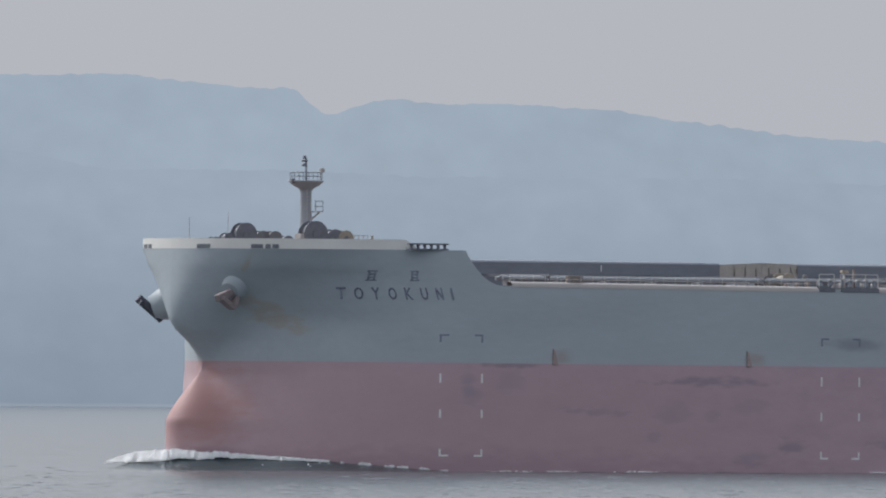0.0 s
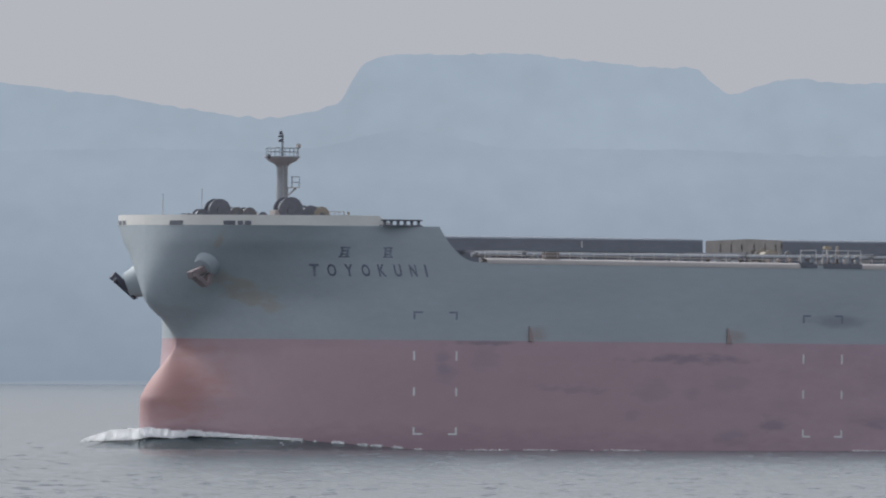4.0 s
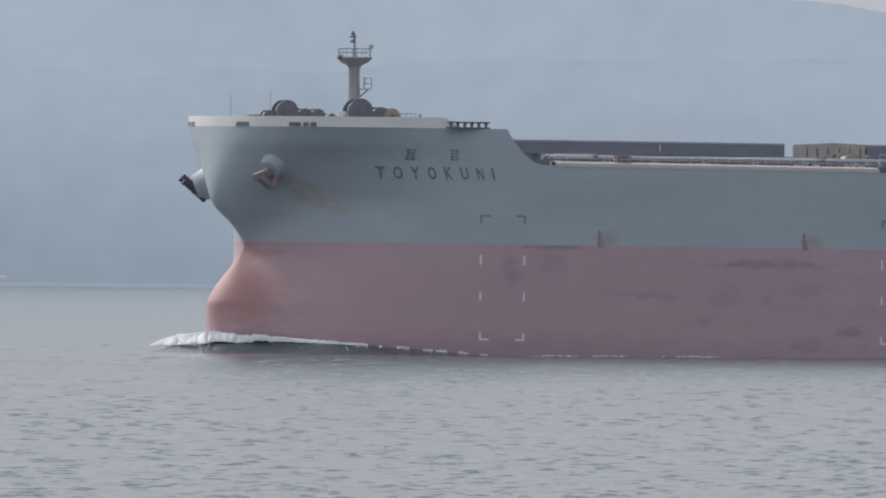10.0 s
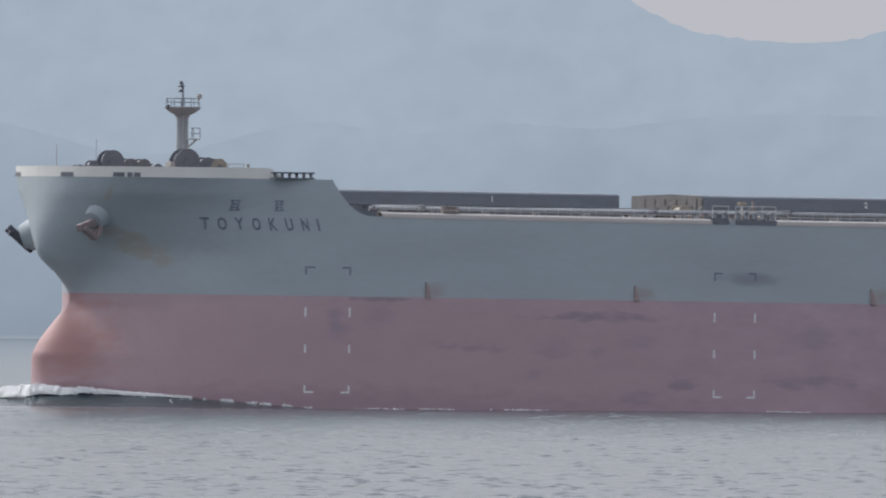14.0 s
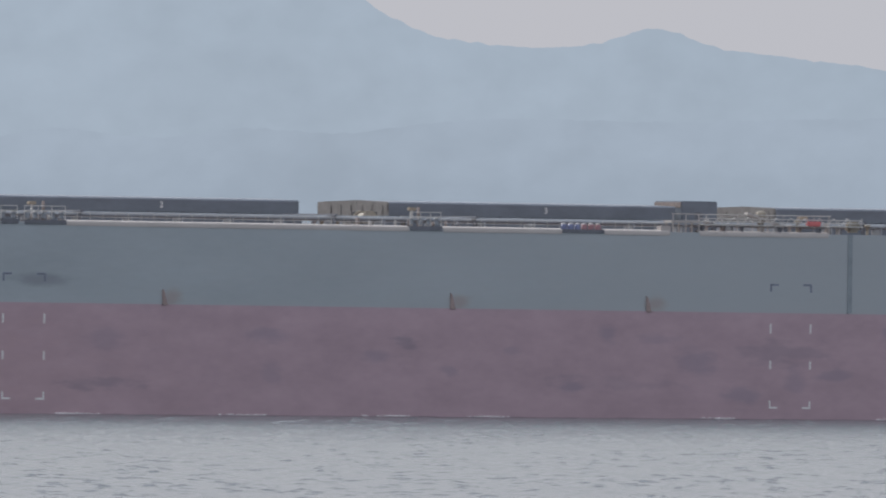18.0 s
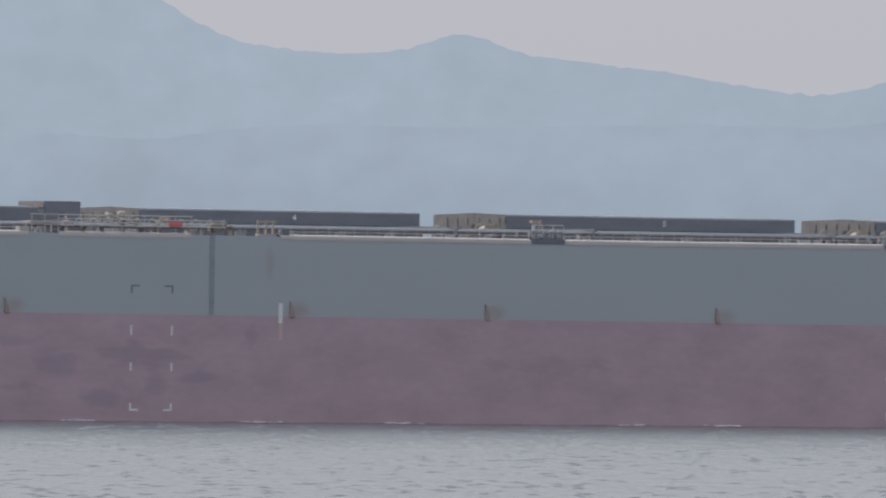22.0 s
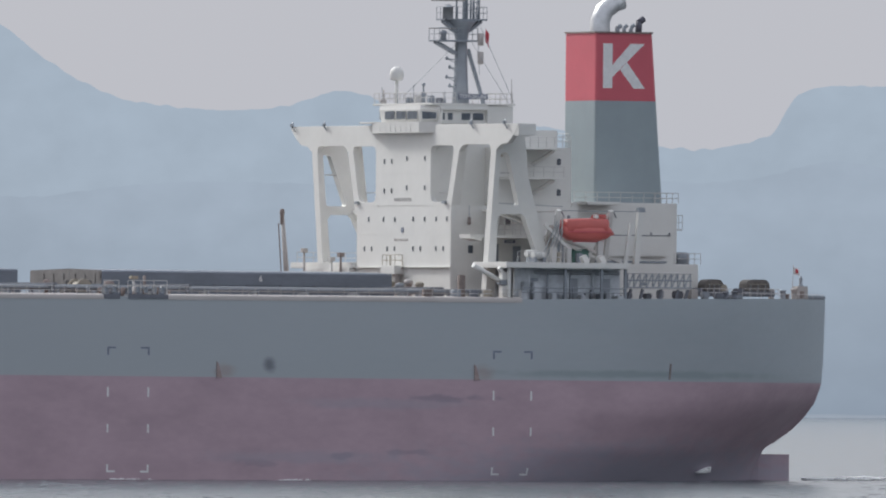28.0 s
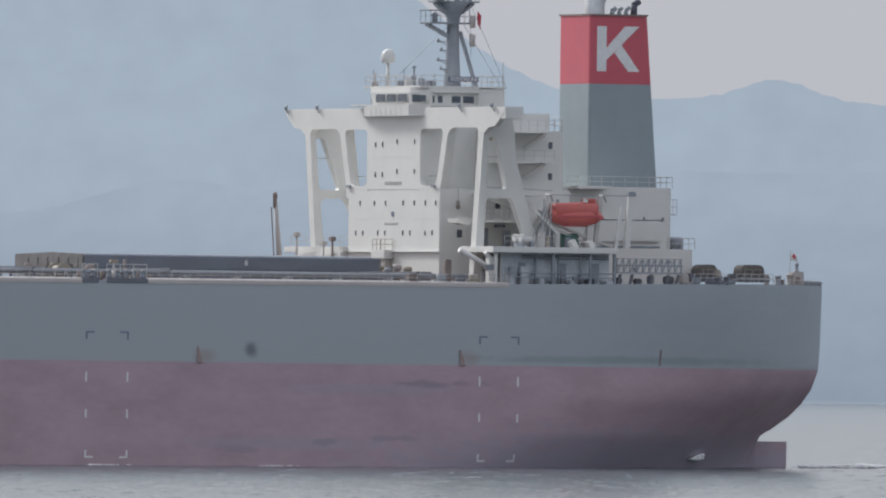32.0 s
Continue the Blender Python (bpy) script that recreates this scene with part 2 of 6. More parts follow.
def sea_height(x, y):
    """Short-crested wind waves: crossing trains whose highest crests alone stand out of a fine chop."""
    rng = random.Random(5)
    z = np.zeros(np.broadcast(x, y).shape)
    for k in range(36):
        across = rng.choice((-1, 1)) * 2 * math.pi / rng.uniform(1.6, 6.0)
        along = 2 * math.pi / rng.uniform(2.8, 5.0)
        z += np.sin(across * x + along * y + rng.uniform(0, 6.28))
    z /= math.sqrt(18)
    gust = np.zeros_like(z)
    for k in range(8):
        gx, gy = rng.uniform(-0.12, 0.12), rng.uniform(-0.03, 0.03)
        gust += np.sin(gx * x + gy * y + rng.uniform(0, 6.28))
    far = np.zeros_like(z)
    for k in range(12):
        across, along = rng.choice((-1, 1)) * 2 * math.pi / rng.uniform(3, 9), 2 * math.pi / rng.uniform(16, 34)
        far += np.sin(across * x + along * y + rng.uniform(0, 6.28))
    near = 0.010 * z + 0.035 * np.clip(z + 0.12 * gust - 0.9, 0, 1.2)
    share = np.clip((np.hypot(x, y) - 1850) / 250, 0, 1)
    return near * (1 - share) + 0.05 * np.clip(far / 2.4 - 0.4, 0, 2) * share


rr, aa = np.meshgrid(RANGES, np.radians(BEARINGS), indexing="ij")
gx, gy = rr * np.sin(aa), rr * np.cos(aa)
calm = np.clip((rr - 830) / 30, 0, 1) * np.clip((3900 - rr) / 1300, 0, 1) * np.clip((np.radians(3.3) - np.abs(aa + np.radians(0.2))) / 0.004, 0, 1)
calm *= 1 + 0.8 * np.clip((rr - 1950) / 300, 0, 1)
gz = sea_height(gx, gy) * calm
SEA = bpy.data.materials.new("sea_water")
SEA.use_nodes = True
n, l = SEA.node_tree.nodes, SEA.node_tree.links
b = n["Principled BSDF"]
b.inputs["Base Color"].default_value = (0.062, 0.080, 0.088, 1)
b.inputs["Roughness"].default_value, b.inputs["IOR"].default_value = 0.16, 1.333
where = n.new("ShaderNodeTexCoord")
chain = None
for size, strength, dist in (((2.6, 1.6, 1), 0.6, 0.07), ((1.3, 0.16, 1), 0.35, 0.12)):
    stretch, ripple, relief = n.new("ShaderNodeMapping"), n.new("ShaderNodeTexNoise"), n.new("ShaderNodeBump")
    stretch.inputs["Scale"].default_value = size
    ripple.inputs["Scale"].default_value, ripple.inputs["Detail"].default_value = 1.0, 4
    relief.inputs["Strength"].default_value, relief.inputs["Distance"].default_value = strength, dist
    l.new(where.outputs["Object"], stretch.inputs["Vector"])
    l.new(stretch.outputs[0], ripple.inputs["Vector"])
    l.new(ripple.outputs["Fac"], relief.inputs["Height"])
    if chain:
        l.new(chain.outputs[0], relief.inputs["Normal"])
    chain = relief
l.new(chain.outputs[0], b.inputs["Normal"])
water = new("water", sheet("water", np.stack([gx, gy, gz], -1), len(RANGES), len(BEARINGS), [SEA]))
tagged(water, "grey choppy sea water with short wind waves", "sea", kind="structure")


def wavelets(count, seed):
    """Short steep wind wavelets with a dark near face, strewn over the sea singly and in small sets."""
    rng = random.Random(seed)
    verts, faces = [], []
    spots = []
    while len(spots) < count:
        down, az = rng.uniform(0.30, 0.76), rng.uniform(-3.35, 2.9)
        r = EYE_Z / math.tan(radians(down))
        for k in range(rng.choice((1, 1, 1, 2, 3, 4))):
            spots.append((r + rng.uniform(-12, 12) * (k > 0), az + radians(1) * rng.uniform(-1.6, 1.6) * (k > 0)))
    for r, az in spots:
        x, y = r * math.sin(radians(az)), r * math.cos(radians(az))
        size = rng.random() ** 1.7
        half, high = 0.16 + 0.55 * size, 0.02 + 0.05 * size * rng.uniform(0.6, 1.2)
        base, skew = len(verts), rng.uniform(-0.25, 0.25)
        for i in range(9):
            u = -1 + i / 4
            h = (1 - u * u) * (1 + 0.35 * math.sin(u * 4 + r))
            bend = skew * u * half
            for out, lift in ((-0.34, -0.02), (-0.12, 0.55), (0.0, 1.0), (0.5, -0.02)):
                verts.append((x + u * half, y + bend + out * (0.4 + 0.6 * h), high * h * lift if lift > 0 else -0.03))
            if i:
                for j in range(3):
                    a = base + (i - 1) * 4 + j
                    faces.append((a, a + 4, a + 5, a + 1))
    me = bpy.data.meshes.new("wavelets")
    me.from_pydata(verts, [], faces)
    me.polygons.foreach_set("use_smooth", np.ones(len(me.polygons), dtype=bool))
    me.materials.append(SEA)
    tagged(new("wavelets", me), "small steep wind wavelets on grey sea", "waves", kind="stuff")


wavelets(13000, 77)


# ---- the far shore: a low wooded ridge before a high one, both deep in haze ----
def ridge_height(az, base, hills, mesa):
    h = base + mesa * 0.5 * (np.tanh((az - 0.345) / 0.03) - np.tanh((az - 1.29) / 0.04))
    for centre, height, width in hills:
        h = h + height * np.exp(-((az - centre) / width) ** 2)
    return h


FAR_HILLS = [(-4.47, 0.463, 0.45), (-3.35, 0.745, 0.51), (-2.98, 0.348, 3.37), (-2.38, 0.631, 0.63), (-1.76, 0.062, 0.23),
             (-0.82, 0.053, 0.13), (-0.50, 0.183, 1.09), (0.40, 0.054, 0.21), (0.78, 0.179, 0.42), (1.46, 0.044, 0.14), (1.63, 0.287, 0.60),
             (2.34, 0.217, 0.57), (3.19, 0.261, 0.61), (4.17, 0.263, 0.48)]
NEAR_HILLS = [(-3.33, 0.18, 0.45), (-2.40, 0.159, 0.36), (-1.90, 0.066, 0.21), (-1.40, 0.154, 0.63), (-0.25, 0.207, 0.93),
              (0.49, 0.062, 0.19), (1.05, 0.165, 0.78), (2.32, 0.188, 0.97), (3.77, 0.150, 0.90)]


def ridge(name, near, far, base, hills, mesa, mat, rough, seed):
    """A hillside that rises from the range near to its crest at the range far, over the camera's bearings."""
    az = np.concatenate([np.linspace(-40, -4.6, 60), np.linspace(-4.55, 4.55, 900), np.linspace(4.6, 40, 60)])
    top = ridge_height(az, base, hills, mesa)
    wood = np.array([noise.fractal(Vector((a * 6.0, seed, 0)), 1.0, 2.0, 5) for a in az]) * rough
    wood += np.array([noise.noise(Vector((a * 34.0, seed, 5))) for a in az]) * rough * 1.1
    crest = EYE_Z + far * np.radians(top + wood)
    rows = []
    for u in np.linspace(0, 1, 22):
        r = near + (far - near) * u
        fold = np.array([noise.fractal(Vector((a * 2.2, seed + u * 1.5, 3)), 1.0, 2.0, 4) for a in az])
        z = -1.0 + (crest + 1.0) * (u ** 0.8) * (1 + 0.10 * fold * u * (1 - u) * 4)
        rows.append(np.stack([r * np.sin(np.radians(az)), r * np.cos(np.radians(az)), z], -1))
    back = rows[-1].copy()
    back[:, 1] += 60
    back[:, 2] -= 60
    rows.append(back)
    return new(name, sheet(name, np.stack(rows), len(rows), len(az), [mat]))


# both ridges glow: the haze before them is put into their colour
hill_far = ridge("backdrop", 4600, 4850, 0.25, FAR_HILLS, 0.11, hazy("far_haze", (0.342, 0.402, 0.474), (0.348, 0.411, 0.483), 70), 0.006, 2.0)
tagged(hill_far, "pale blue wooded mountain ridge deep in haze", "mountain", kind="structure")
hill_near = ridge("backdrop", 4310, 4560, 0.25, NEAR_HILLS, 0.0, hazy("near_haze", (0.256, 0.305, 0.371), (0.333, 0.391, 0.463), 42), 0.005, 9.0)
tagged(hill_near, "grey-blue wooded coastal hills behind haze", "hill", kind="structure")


# ---- the ship: x runs aft from the bow, y to starboard, z up from the fore waterline ----
BEAM = 22.5
DECK_Z = 17.3
FORE_Z = 20.5
BOOT_Z = 10.13
bulk_carrier = new("bulk_carrier")
tagged(bulk_carrier, "grey and red bulk carrier steaming in ballast with white deckhouse aft", "ship")


CARRIED = []


def carried(ob, category, group=""):
    """Marks a thing that hangs on the ship or lies on it, and goes where the ship goes."""
    tagged(ob, "", category, group)
    CARRIED.append(ob)
    return ob


def table(z, pairs):
    return float(np.interp(z, [p[0] for p in pairs], [p[1] for p in pairs]))


def bulb_nose(z):
    """The foremost point of the bulb at a height."""
    return table(z, ((-7, 5.5), (-3, 3.9), (0, 3.35), (4.6, 3.35), (5.6, 3.8), (6.6, 4.5), (7.6, 5.3), (8.6, 6.1), (9.3, 6.65)))


def wedge(z):
    """The stem above and behind the bulb: an upright cutwater that rakes forward into the flare."""
    return table(z, ((-7, 6.9), (9.3, 6.65), (10, 6.7), (10.5, 6.55), (11, 6.15), (11.5, 5.75), (12, 5.3), (12.5, 4.68), (13, 4.1), (13.5, 3.72), (14, 3.5),
                     (15, 3.35), (16, 3.3), (17, 3.33), (18, 3.38), (20.5, 3.46), (21.6, 3.4)))


def stem(z):
    return min(wedge(z), bulb_nose(z)) if z < 9.3 else wedge(z)


def full(x, w, p, q):
    """Half breadth of a full, rounded waterline from its stem w to the parallel sides."""
    u = min(1.0, max(0.0, (x - w) / (25.5 - w)))
    return BEAM * (1 - (1 - u) ** p) ** q


def aft_end(z):
    return table(z, ((-7, 288.6), (3.4, 288.9), (4.2, 289.1), (4.5, 290.1), (5.75, 291.5), (6.9, 292.2), (8.2, 292.6), (10, 292.9), (12, 293.0), (18, 293.0)))


def half_breadth(x, z):
    w = wedge(z)
    y = BEAM
    if x < 25.5:
        u = (x - w) / (25.5 - w)
        soft = 0.006 * min(1.0, max(0.0, (9.3 - z) / 1.5))
        nose = min(0.0, (stem(z) - w) / (25.5 - w))
        u = 0.5 * (u + math.sqrt(u * u + soft) - (nose + math.sqrt(nose * nose + soft)) * max(0.0, 1 - max(0.0, u) / 0.3))
        y = full(6.7 + (25.5 - 6.7) * u if z < 9.3 else x, 6.7, 3.0, 1.12)
        if z >= 9.3:
            # a slim raked nose grows out of the full body, and flares out towards the deck
            ahead = max(0.0, x - w)
            slim = (1.7 * math.sqrt(ahead) + 0.42 * ahead) * min(1.0, max(0.0, (15 - x) / 6.0)) * min(1.0, (z - 9.3) / 1.2)
            y = min(BEAM, (y ** 4 + slim ** 4) ** 0.25)
            flare = table(z, ((13.2, 0), (14, 0.035), (15, 0.18), (16, 0.326), (17, 0.48), (18, 0.648), (19, 0.85), (20.5, 1.02)))
            y += (full(x, w, 2.0, 0.5) - y) * flare
    if z < 9.3 and x < 18:
        girth = table(z, ((-7, 2.5), (-2, 4.2), (2.5, 4.6), (4.6, 4.3), (6, 3.5), (7.5, 2.3), (8.6, 1.1), (9.3, 0.2)))
        v = min(1.0, max(0.0, (9.5 - x) / (9.5 - bulb_nose(z))))
        fade = min(1.0, max(0.0, (18 - x) / 8.5))
        y = math.hypot(y, girth * math.sqrt(max(0.0, 1 - v * v)) * fade * fade * (3 - 2 * fade))
    xa = table(z, ((-7, 234), (0.5, 244), (2, 246.5), (4, 250), (7, 252), (10, 251), (14, 254), (18, 257)))
    ye = table(z, ((-7, 0.35), (1, 0.6), (2.5, 1.0), (4, 1.8), (5.5, 3.0), (7, 4.5), (8.4, 5.8), (10, 6.5), (18, 7.0)))
    if x > xa:
        run_out = table(z, ((-7, 287.5), (0, 288.4), (2, 288.9), (4, 289.7), (6, 290.9), (8, 292.1), (10, 292.9), (18, 293.0)))
        u = min(1.0, (x - xa) / (run_out - xa))
        y = ye + (BEAM - ye) * max(0.0, 1 - u ** table(z, ((-7, 1.3), (0.5, 2.0), (2, 2.12), (4, 2.28), (6, 2.4), (8, 2.5), (10, 2.55), (14, 2.6))))
    return y


def deck_z(x):
    """The upper deck at the side: level, with a little sheer at the stern."""
    u = min(1.0, max(0.0, (x - 235) / 54))
    return DECK_Z + 0.5 * u * u * (3 - 2 * u)


LEVELS = [-6.5, -4, -2, -0.5, 0.5, 1.5, 2.5, 3.4, 4.0, 4.3, 4.6, 4.9, 5.3, 5.8, 6.4, 7, 7.6, 8.2, 8.6, 9, 9.3, 9.7, BOOT_Z, 10.5, 10.8, 11.1, 11.4, 11.7, 12, 12.3, 12.6, 12.9, 13.2, 13.6, 14, 14.6, 15.2, 15.8, 16.3, 16.8, DECK_Z]


def side_stations(z):
    fore = [stem(z) + (25.5 - stem(z)) * (1 - math.cos(math.pi / 2 * i / 34)) for i in range(35)]
    xa, xe = 222.0, aft_end(z)
    return fore + [40 + (xa - 40) * i / 24 for i in range(25)] + [xa + (xe - xa) * math.sin(math.pi / 2 * i / 26) for i in range(1, 27)]


def hull_side(sign):
    pts, split = [], []
    for z in LEVELS:
        for x in side_stations(z):
            top = z if z < DECK_Z else deck_z(x)
            pts.append((x, sign * half_breadth(x, z), top))
    cols = len(side_stations(0))
    for i, z in enumerate(LEVELS[:-1]):
        split += [0 if z < BOOT_Z else 1] * (cols - 1)
    return np.array(pts), len(LEVELS), cols, split


for name, sign in (("hull_side", -1), ("hull_side", 1)):
    pts, rows, cols, split = hull_side(sign)
    mesh_part(name, sheet(name, pts, rows, cols, [RED, GREY], True, split), None, bulk_carrier, "hull side in faded grey over dull red antifouling")

# transom and upper deck close the hull
bm = bmesh.new()
rim = [bm.verts.new((aft_end(z), s * half_breadth(aft_end(z), z), z if z < DECK_Z else deck_z(293))) for s, zs in ((-1, LEVELS), (1, LEVELS[::-1])) for z in zs]
k = len(LEVELS)
for i in range(k - 1):
    f = bm.faces.new((rim[i], rim[i + 1], rim[2 * k - 2 - i], rim[2 * k - 1 - i]))
    f.material_index = 0 if LEVELS[i] < BOOT_Z else 1
part("transom", bm, [RED, GREY], bulk_carrier)
bm = bmesh.new()
xs = [x for x in side_stations(DECK_Z) if x > 22]
edge = [(bm.verts.new((x, -half_breadth(x, DECK_Z), deck_z(x) - 0.02)), bm.verts.new((x, half_breadth(x, DECK_Z), deck_z(x) - 0.02))) for x in xs]
for a, c in zip(edge[:-1], edge[1:]):
    bm.faces.new((a[0], c[0], c[1], a[1]))
part("upper_deck", bm, DECK, bulk_carrier)


def fore_top(x):
    """The forecastle's side: level, then swept down to the upper deck."""
    u = min(1.0, max(0.0, (x - 22.2) / 4.0))
    return DECK_Z + (FORE_Z - DECK_Z) * (1 - u) ** 2.2


for sign in (-1, 1):
    cols = [stem(DECK_Z) + (22.2 - stem(DECK_Z)) * (1 - math.cos(math.pi / 2 * i / 26)) for i in range(27)] + [22.2 + 4.0 * i / 14 for i in range(1, 15)]
    pts = []
    for j in range(9):
        for i, x in enumerate(cols):
            z = DECK_Z + (fore_top(x) - DECK_Z) * j / 8
            xx = stem(z) + (x - stem(DECK_Z)) * (26.2 - stem(z)) / (26.2 - stem(DECK_Z))
            pts.append((xx, sign * half_breadth(xx, z), z))
    mesh_part("forecastle_side", sheet("forecastle_side", np.array(pts), 9, 41, [GREY]), None, bulk_carrier)
bm = bmesh.new()
edge = []
for i in range(30):
    x = stem(FORE_Z) + (22 - stem(FORE_Z)) * (1 - math.cos(math.pi / 2 * i / 29))
    y = half_breadth(x, FORE_Z) - 0.02
    edge.append((bm.verts.new((x, -y, FORE_Z - 0.05)), bm.verts.new((x, y, FORE_Z - 0.05))))
for a, c in zip(edge[:-1], edge[1:]):
    bm.faces.new((a[0], c[0], c[1], a[1]))
part("forecastle_deck", bm, DECK, bulk_carrier)
# white bulwark round the bow, 0.9 m high, with a sloped after end
for sign in (-1, 1):
    pts = []
    for j in range(4):
        for i in range(40):
            x0 = stem(FORE_Z) + (18.0 - stem(FORE_Z)) * (1 - math.cos(math.pi / 2 * i / 39))
            h = 0.95 * min(1.0, max(0.0, (18.0 - x0) / 1.2))
            z = FORE_Z + 0.004 + (h * j / 2 if j < 3 else h)
            inset = 0.0 if j < 3 else 0.14
            pts.append((x0 + inset * 0.3, sign * max(0.0, half_breadth(x0, FORE_Z) + (0.02 if j < 3 else -inset)), z))
    mesh_part("bulwark", sheet("bulwark", np.array(pts), 4, 40, [WHITE], False), None, bulk_carrier, "white bulwark round the bow")


def box(bm, x0, x1, y0, y1, z0, z1, bevel=0.0):
    """A box with softened edges."""
    made = bmesh.ops.create_cube(bm, size=1)["verts"]
    for v in made:
        v.co = Vector(((x0 + x1) / 2 + v.co.x * (x1 - x0), (y0 + y1) / 2 + v.co.y * (y1 - y0), (z0 + z1) / 2 + v.co.z * (z1 - z0)))
    if bevel:
        bmesh.ops.bevel(bm, geom=list({e for v in made for e in v.link_edges}), offset=bevel, segments=2, affect="EDGES")
    return bm


def beam(bm, a, c, wide, deep, bevel=0.0):
    """A straight bar of rectangular section from a to c; wide across y where it can, deep in the other way."""
    a, c = Vector(a), Vector(c)
    way = (c - a).normalized()
    side = Vector((0, 1, 0)) if abs(way.y) < 0.9 else Vector((1, 0, 0))
    other = way.cross(side).normalized()
    side = other.cross(way).normalized()
    ring = [[bm.verts.new(p + side * wide / 2 * s + other * deep / 2 * t) for s, t in ((-1, -1), (1, -1), (1, 1), (-1, 1))] for p in (a, c)]
    for i in range(4):
        bm.faces.new((ring[0][i], ring[0][(i + 1) % 4], ring[1][(i + 1) % 4], ring[1][i]))
    bm.faces.new(ring[0][::-1])
    bm.faces.new(ring[1])
    bmesh.ops.recalc_face_normals(bm, faces=bm.faces)
    return bm


def tube(bm, a, c, r0, r1=None, n=10):
    """A round bar or cone with closed ends."""
    a, c = Vector(a), Vector(c)
    r1 = r0 if r1 is None else r1
    way = (c - a).normalized()
    side = way.orthogonal().normalized()
    other = way.cross(side)
    rings = []
    for p, r in ((a, r0), (c, r1)):
        rings.append([bm.verts.new(p + (side * math.cos(2 * math.pi * i / n) + other * math.sin(2 * math.pi * i / n)) * r) for i in range(n)])
    for i in range(n):
        f = bm.faces.new((rings[0][i], rings[0][(i + 1) % n], rings[1][(i + 1) % n], rings[1][i]))
        f.smooth = n > 6
    bm.faces.new(rings[0][::-1])
    bm.faces.new(rings[1])
    return bm


def lathe(bm, base, rings, n=16):
    """A turned body about a vertical axis: rings of (radius, height)."""
    loops = [[bm.verts.new((base[0] + r * math.cos(2 * math.pi * i / n), base[1] + r * math.sin(2 * math.pi * i / n), base[2] + h)) for i in range(n)] for r, h in rings]
    for p, q in zip(loops[:-1], loops[1:]):
        for i in range(n):
            f = bm.faces.new((p[i], p[(i + 1) % n], q[(i + 1) % n], q[i]))
            f.smooth = True
    bm.faces.new(loops[0][::-1])
    bm.faces.new(loops[-1])
    return bm


def fence(name, points, height, spacing, parent, mat, rails=2, thick=0.05):
    """A railing along a line of points: a part with its rails, and each post under it."""
    bm = bmesh.new()
    for a, c in zip(points[:-1], points[1:]):
        for i in range(rails):
            up = Vector((0, 0, height * (1 - 0.5 * i)))
            tube(bm, Vector(a) + up, Vector(c) + up, thick * 0.55, n=5)
    rail = part(name, bm, mat, parent)
    post = None
    for a, c in zip(points[:-1], points[1:]):
        a, c = Vector(a), Vector(c)
        count = max(1, round((c - a).length / spacing))
        for i in range(count + (1 if c == Vector(points[-1]) else 0)):
            if post is None:
                post = bpy.data.meshes.new("post")
                pb = tube(bmesh.new(), (0, 0, 0), (0, 0, height), thick * 0.6, n=5)
                pb.to_mesh(post)
                pb.free()
                post.materials.append(mat)
            ob = new("post", post)
            ob.location = a + (c - a) * i / count
            ob.parent = rail
    return rail


def on_side(x, z, off=0.02, side=-1):
    """A point a little off the hull's side: port, or starboard with side = 1."""
    y = half_breadth(x, z)
    slope = (half_breadth(x + 0.2, z) - half_breadth(x - 0.2, z)) / 0.4
    out = Vector((-slope, side, 0)).normalized()
    return Vector((x, side * y, z)) + out * off


def side_plate(name, x0, x1, z0, z1, mat, parent, off=0.02, thick=0.03, label="", side=-1):
    """A thin plate or painted mark that follows the ship's side."""
    bm = bmesh.new()
    nx, nz = max(2, round((x1 - x0) / 1.2) + 1), max(2, round((z1 - z0) / 1.0) + 1)
    grid = [[[bm.verts.new(on_side(x0 + (x1 - x0) * i / (nx - 1), z0 + (z1 - z0) * j / (nz - 1), o, side)) for i in range(nx)] for j in range(nz)] for o in (off - thick, off)]
    for j in range(nz - 1):
        for i in range(nx - 1):
            bm.faces.new((grid[1][j][i], grid[1][j][i + 1], grid[1][j + 1][i + 1], grid[1][j + 1][i]))
    rim = [(0, i) for i in range(nx)] + [(j, nx - 1) for j in range(1, nz)] + [(nz - 1, i) for i in range(nx - 2, -1, -1)] + [(j, 0) for j in range(nz - 2, 0, -1)]
    for (a, b), (c, d) in zip(rim, rim[1:] + rim[:1]):
        bm.faces.new((grid[0][a][b], grid[0][c][d], grid[1][c][d], grid[1][a][b]))
    return part(name, bm, mat, parent, label)


def lettering(words, height, width=None):
    """A flat mesh of the words, from x = 0, standing on y = 0, scaled to a width if given."""
    curve = bpy.data.curves.new("lettering", "FONT")
    curve.body, curve.size, curve.resolution_u, curve.offset = words, height * 1.37, 3, 0.028 * height
    ob = bpy.data.objects.new("lettering", curve)
    me = bpy.data.meshes.new_from_object(ob)
    bpy.data.objects.remove(ob)
    xy = np.array([v.co[:2] for v in me.vertices])
    lo, hi = xy.min(0), xy.max(0)
    for v in me.vertices:
        v.co.x = (v.co.x - lo[0]) * ((width / (hi[0] - lo[0])) if width else 1)
        v.co.y = (v.co.y - lo[1]) * height / (hi[1] - lo[1])
    return me


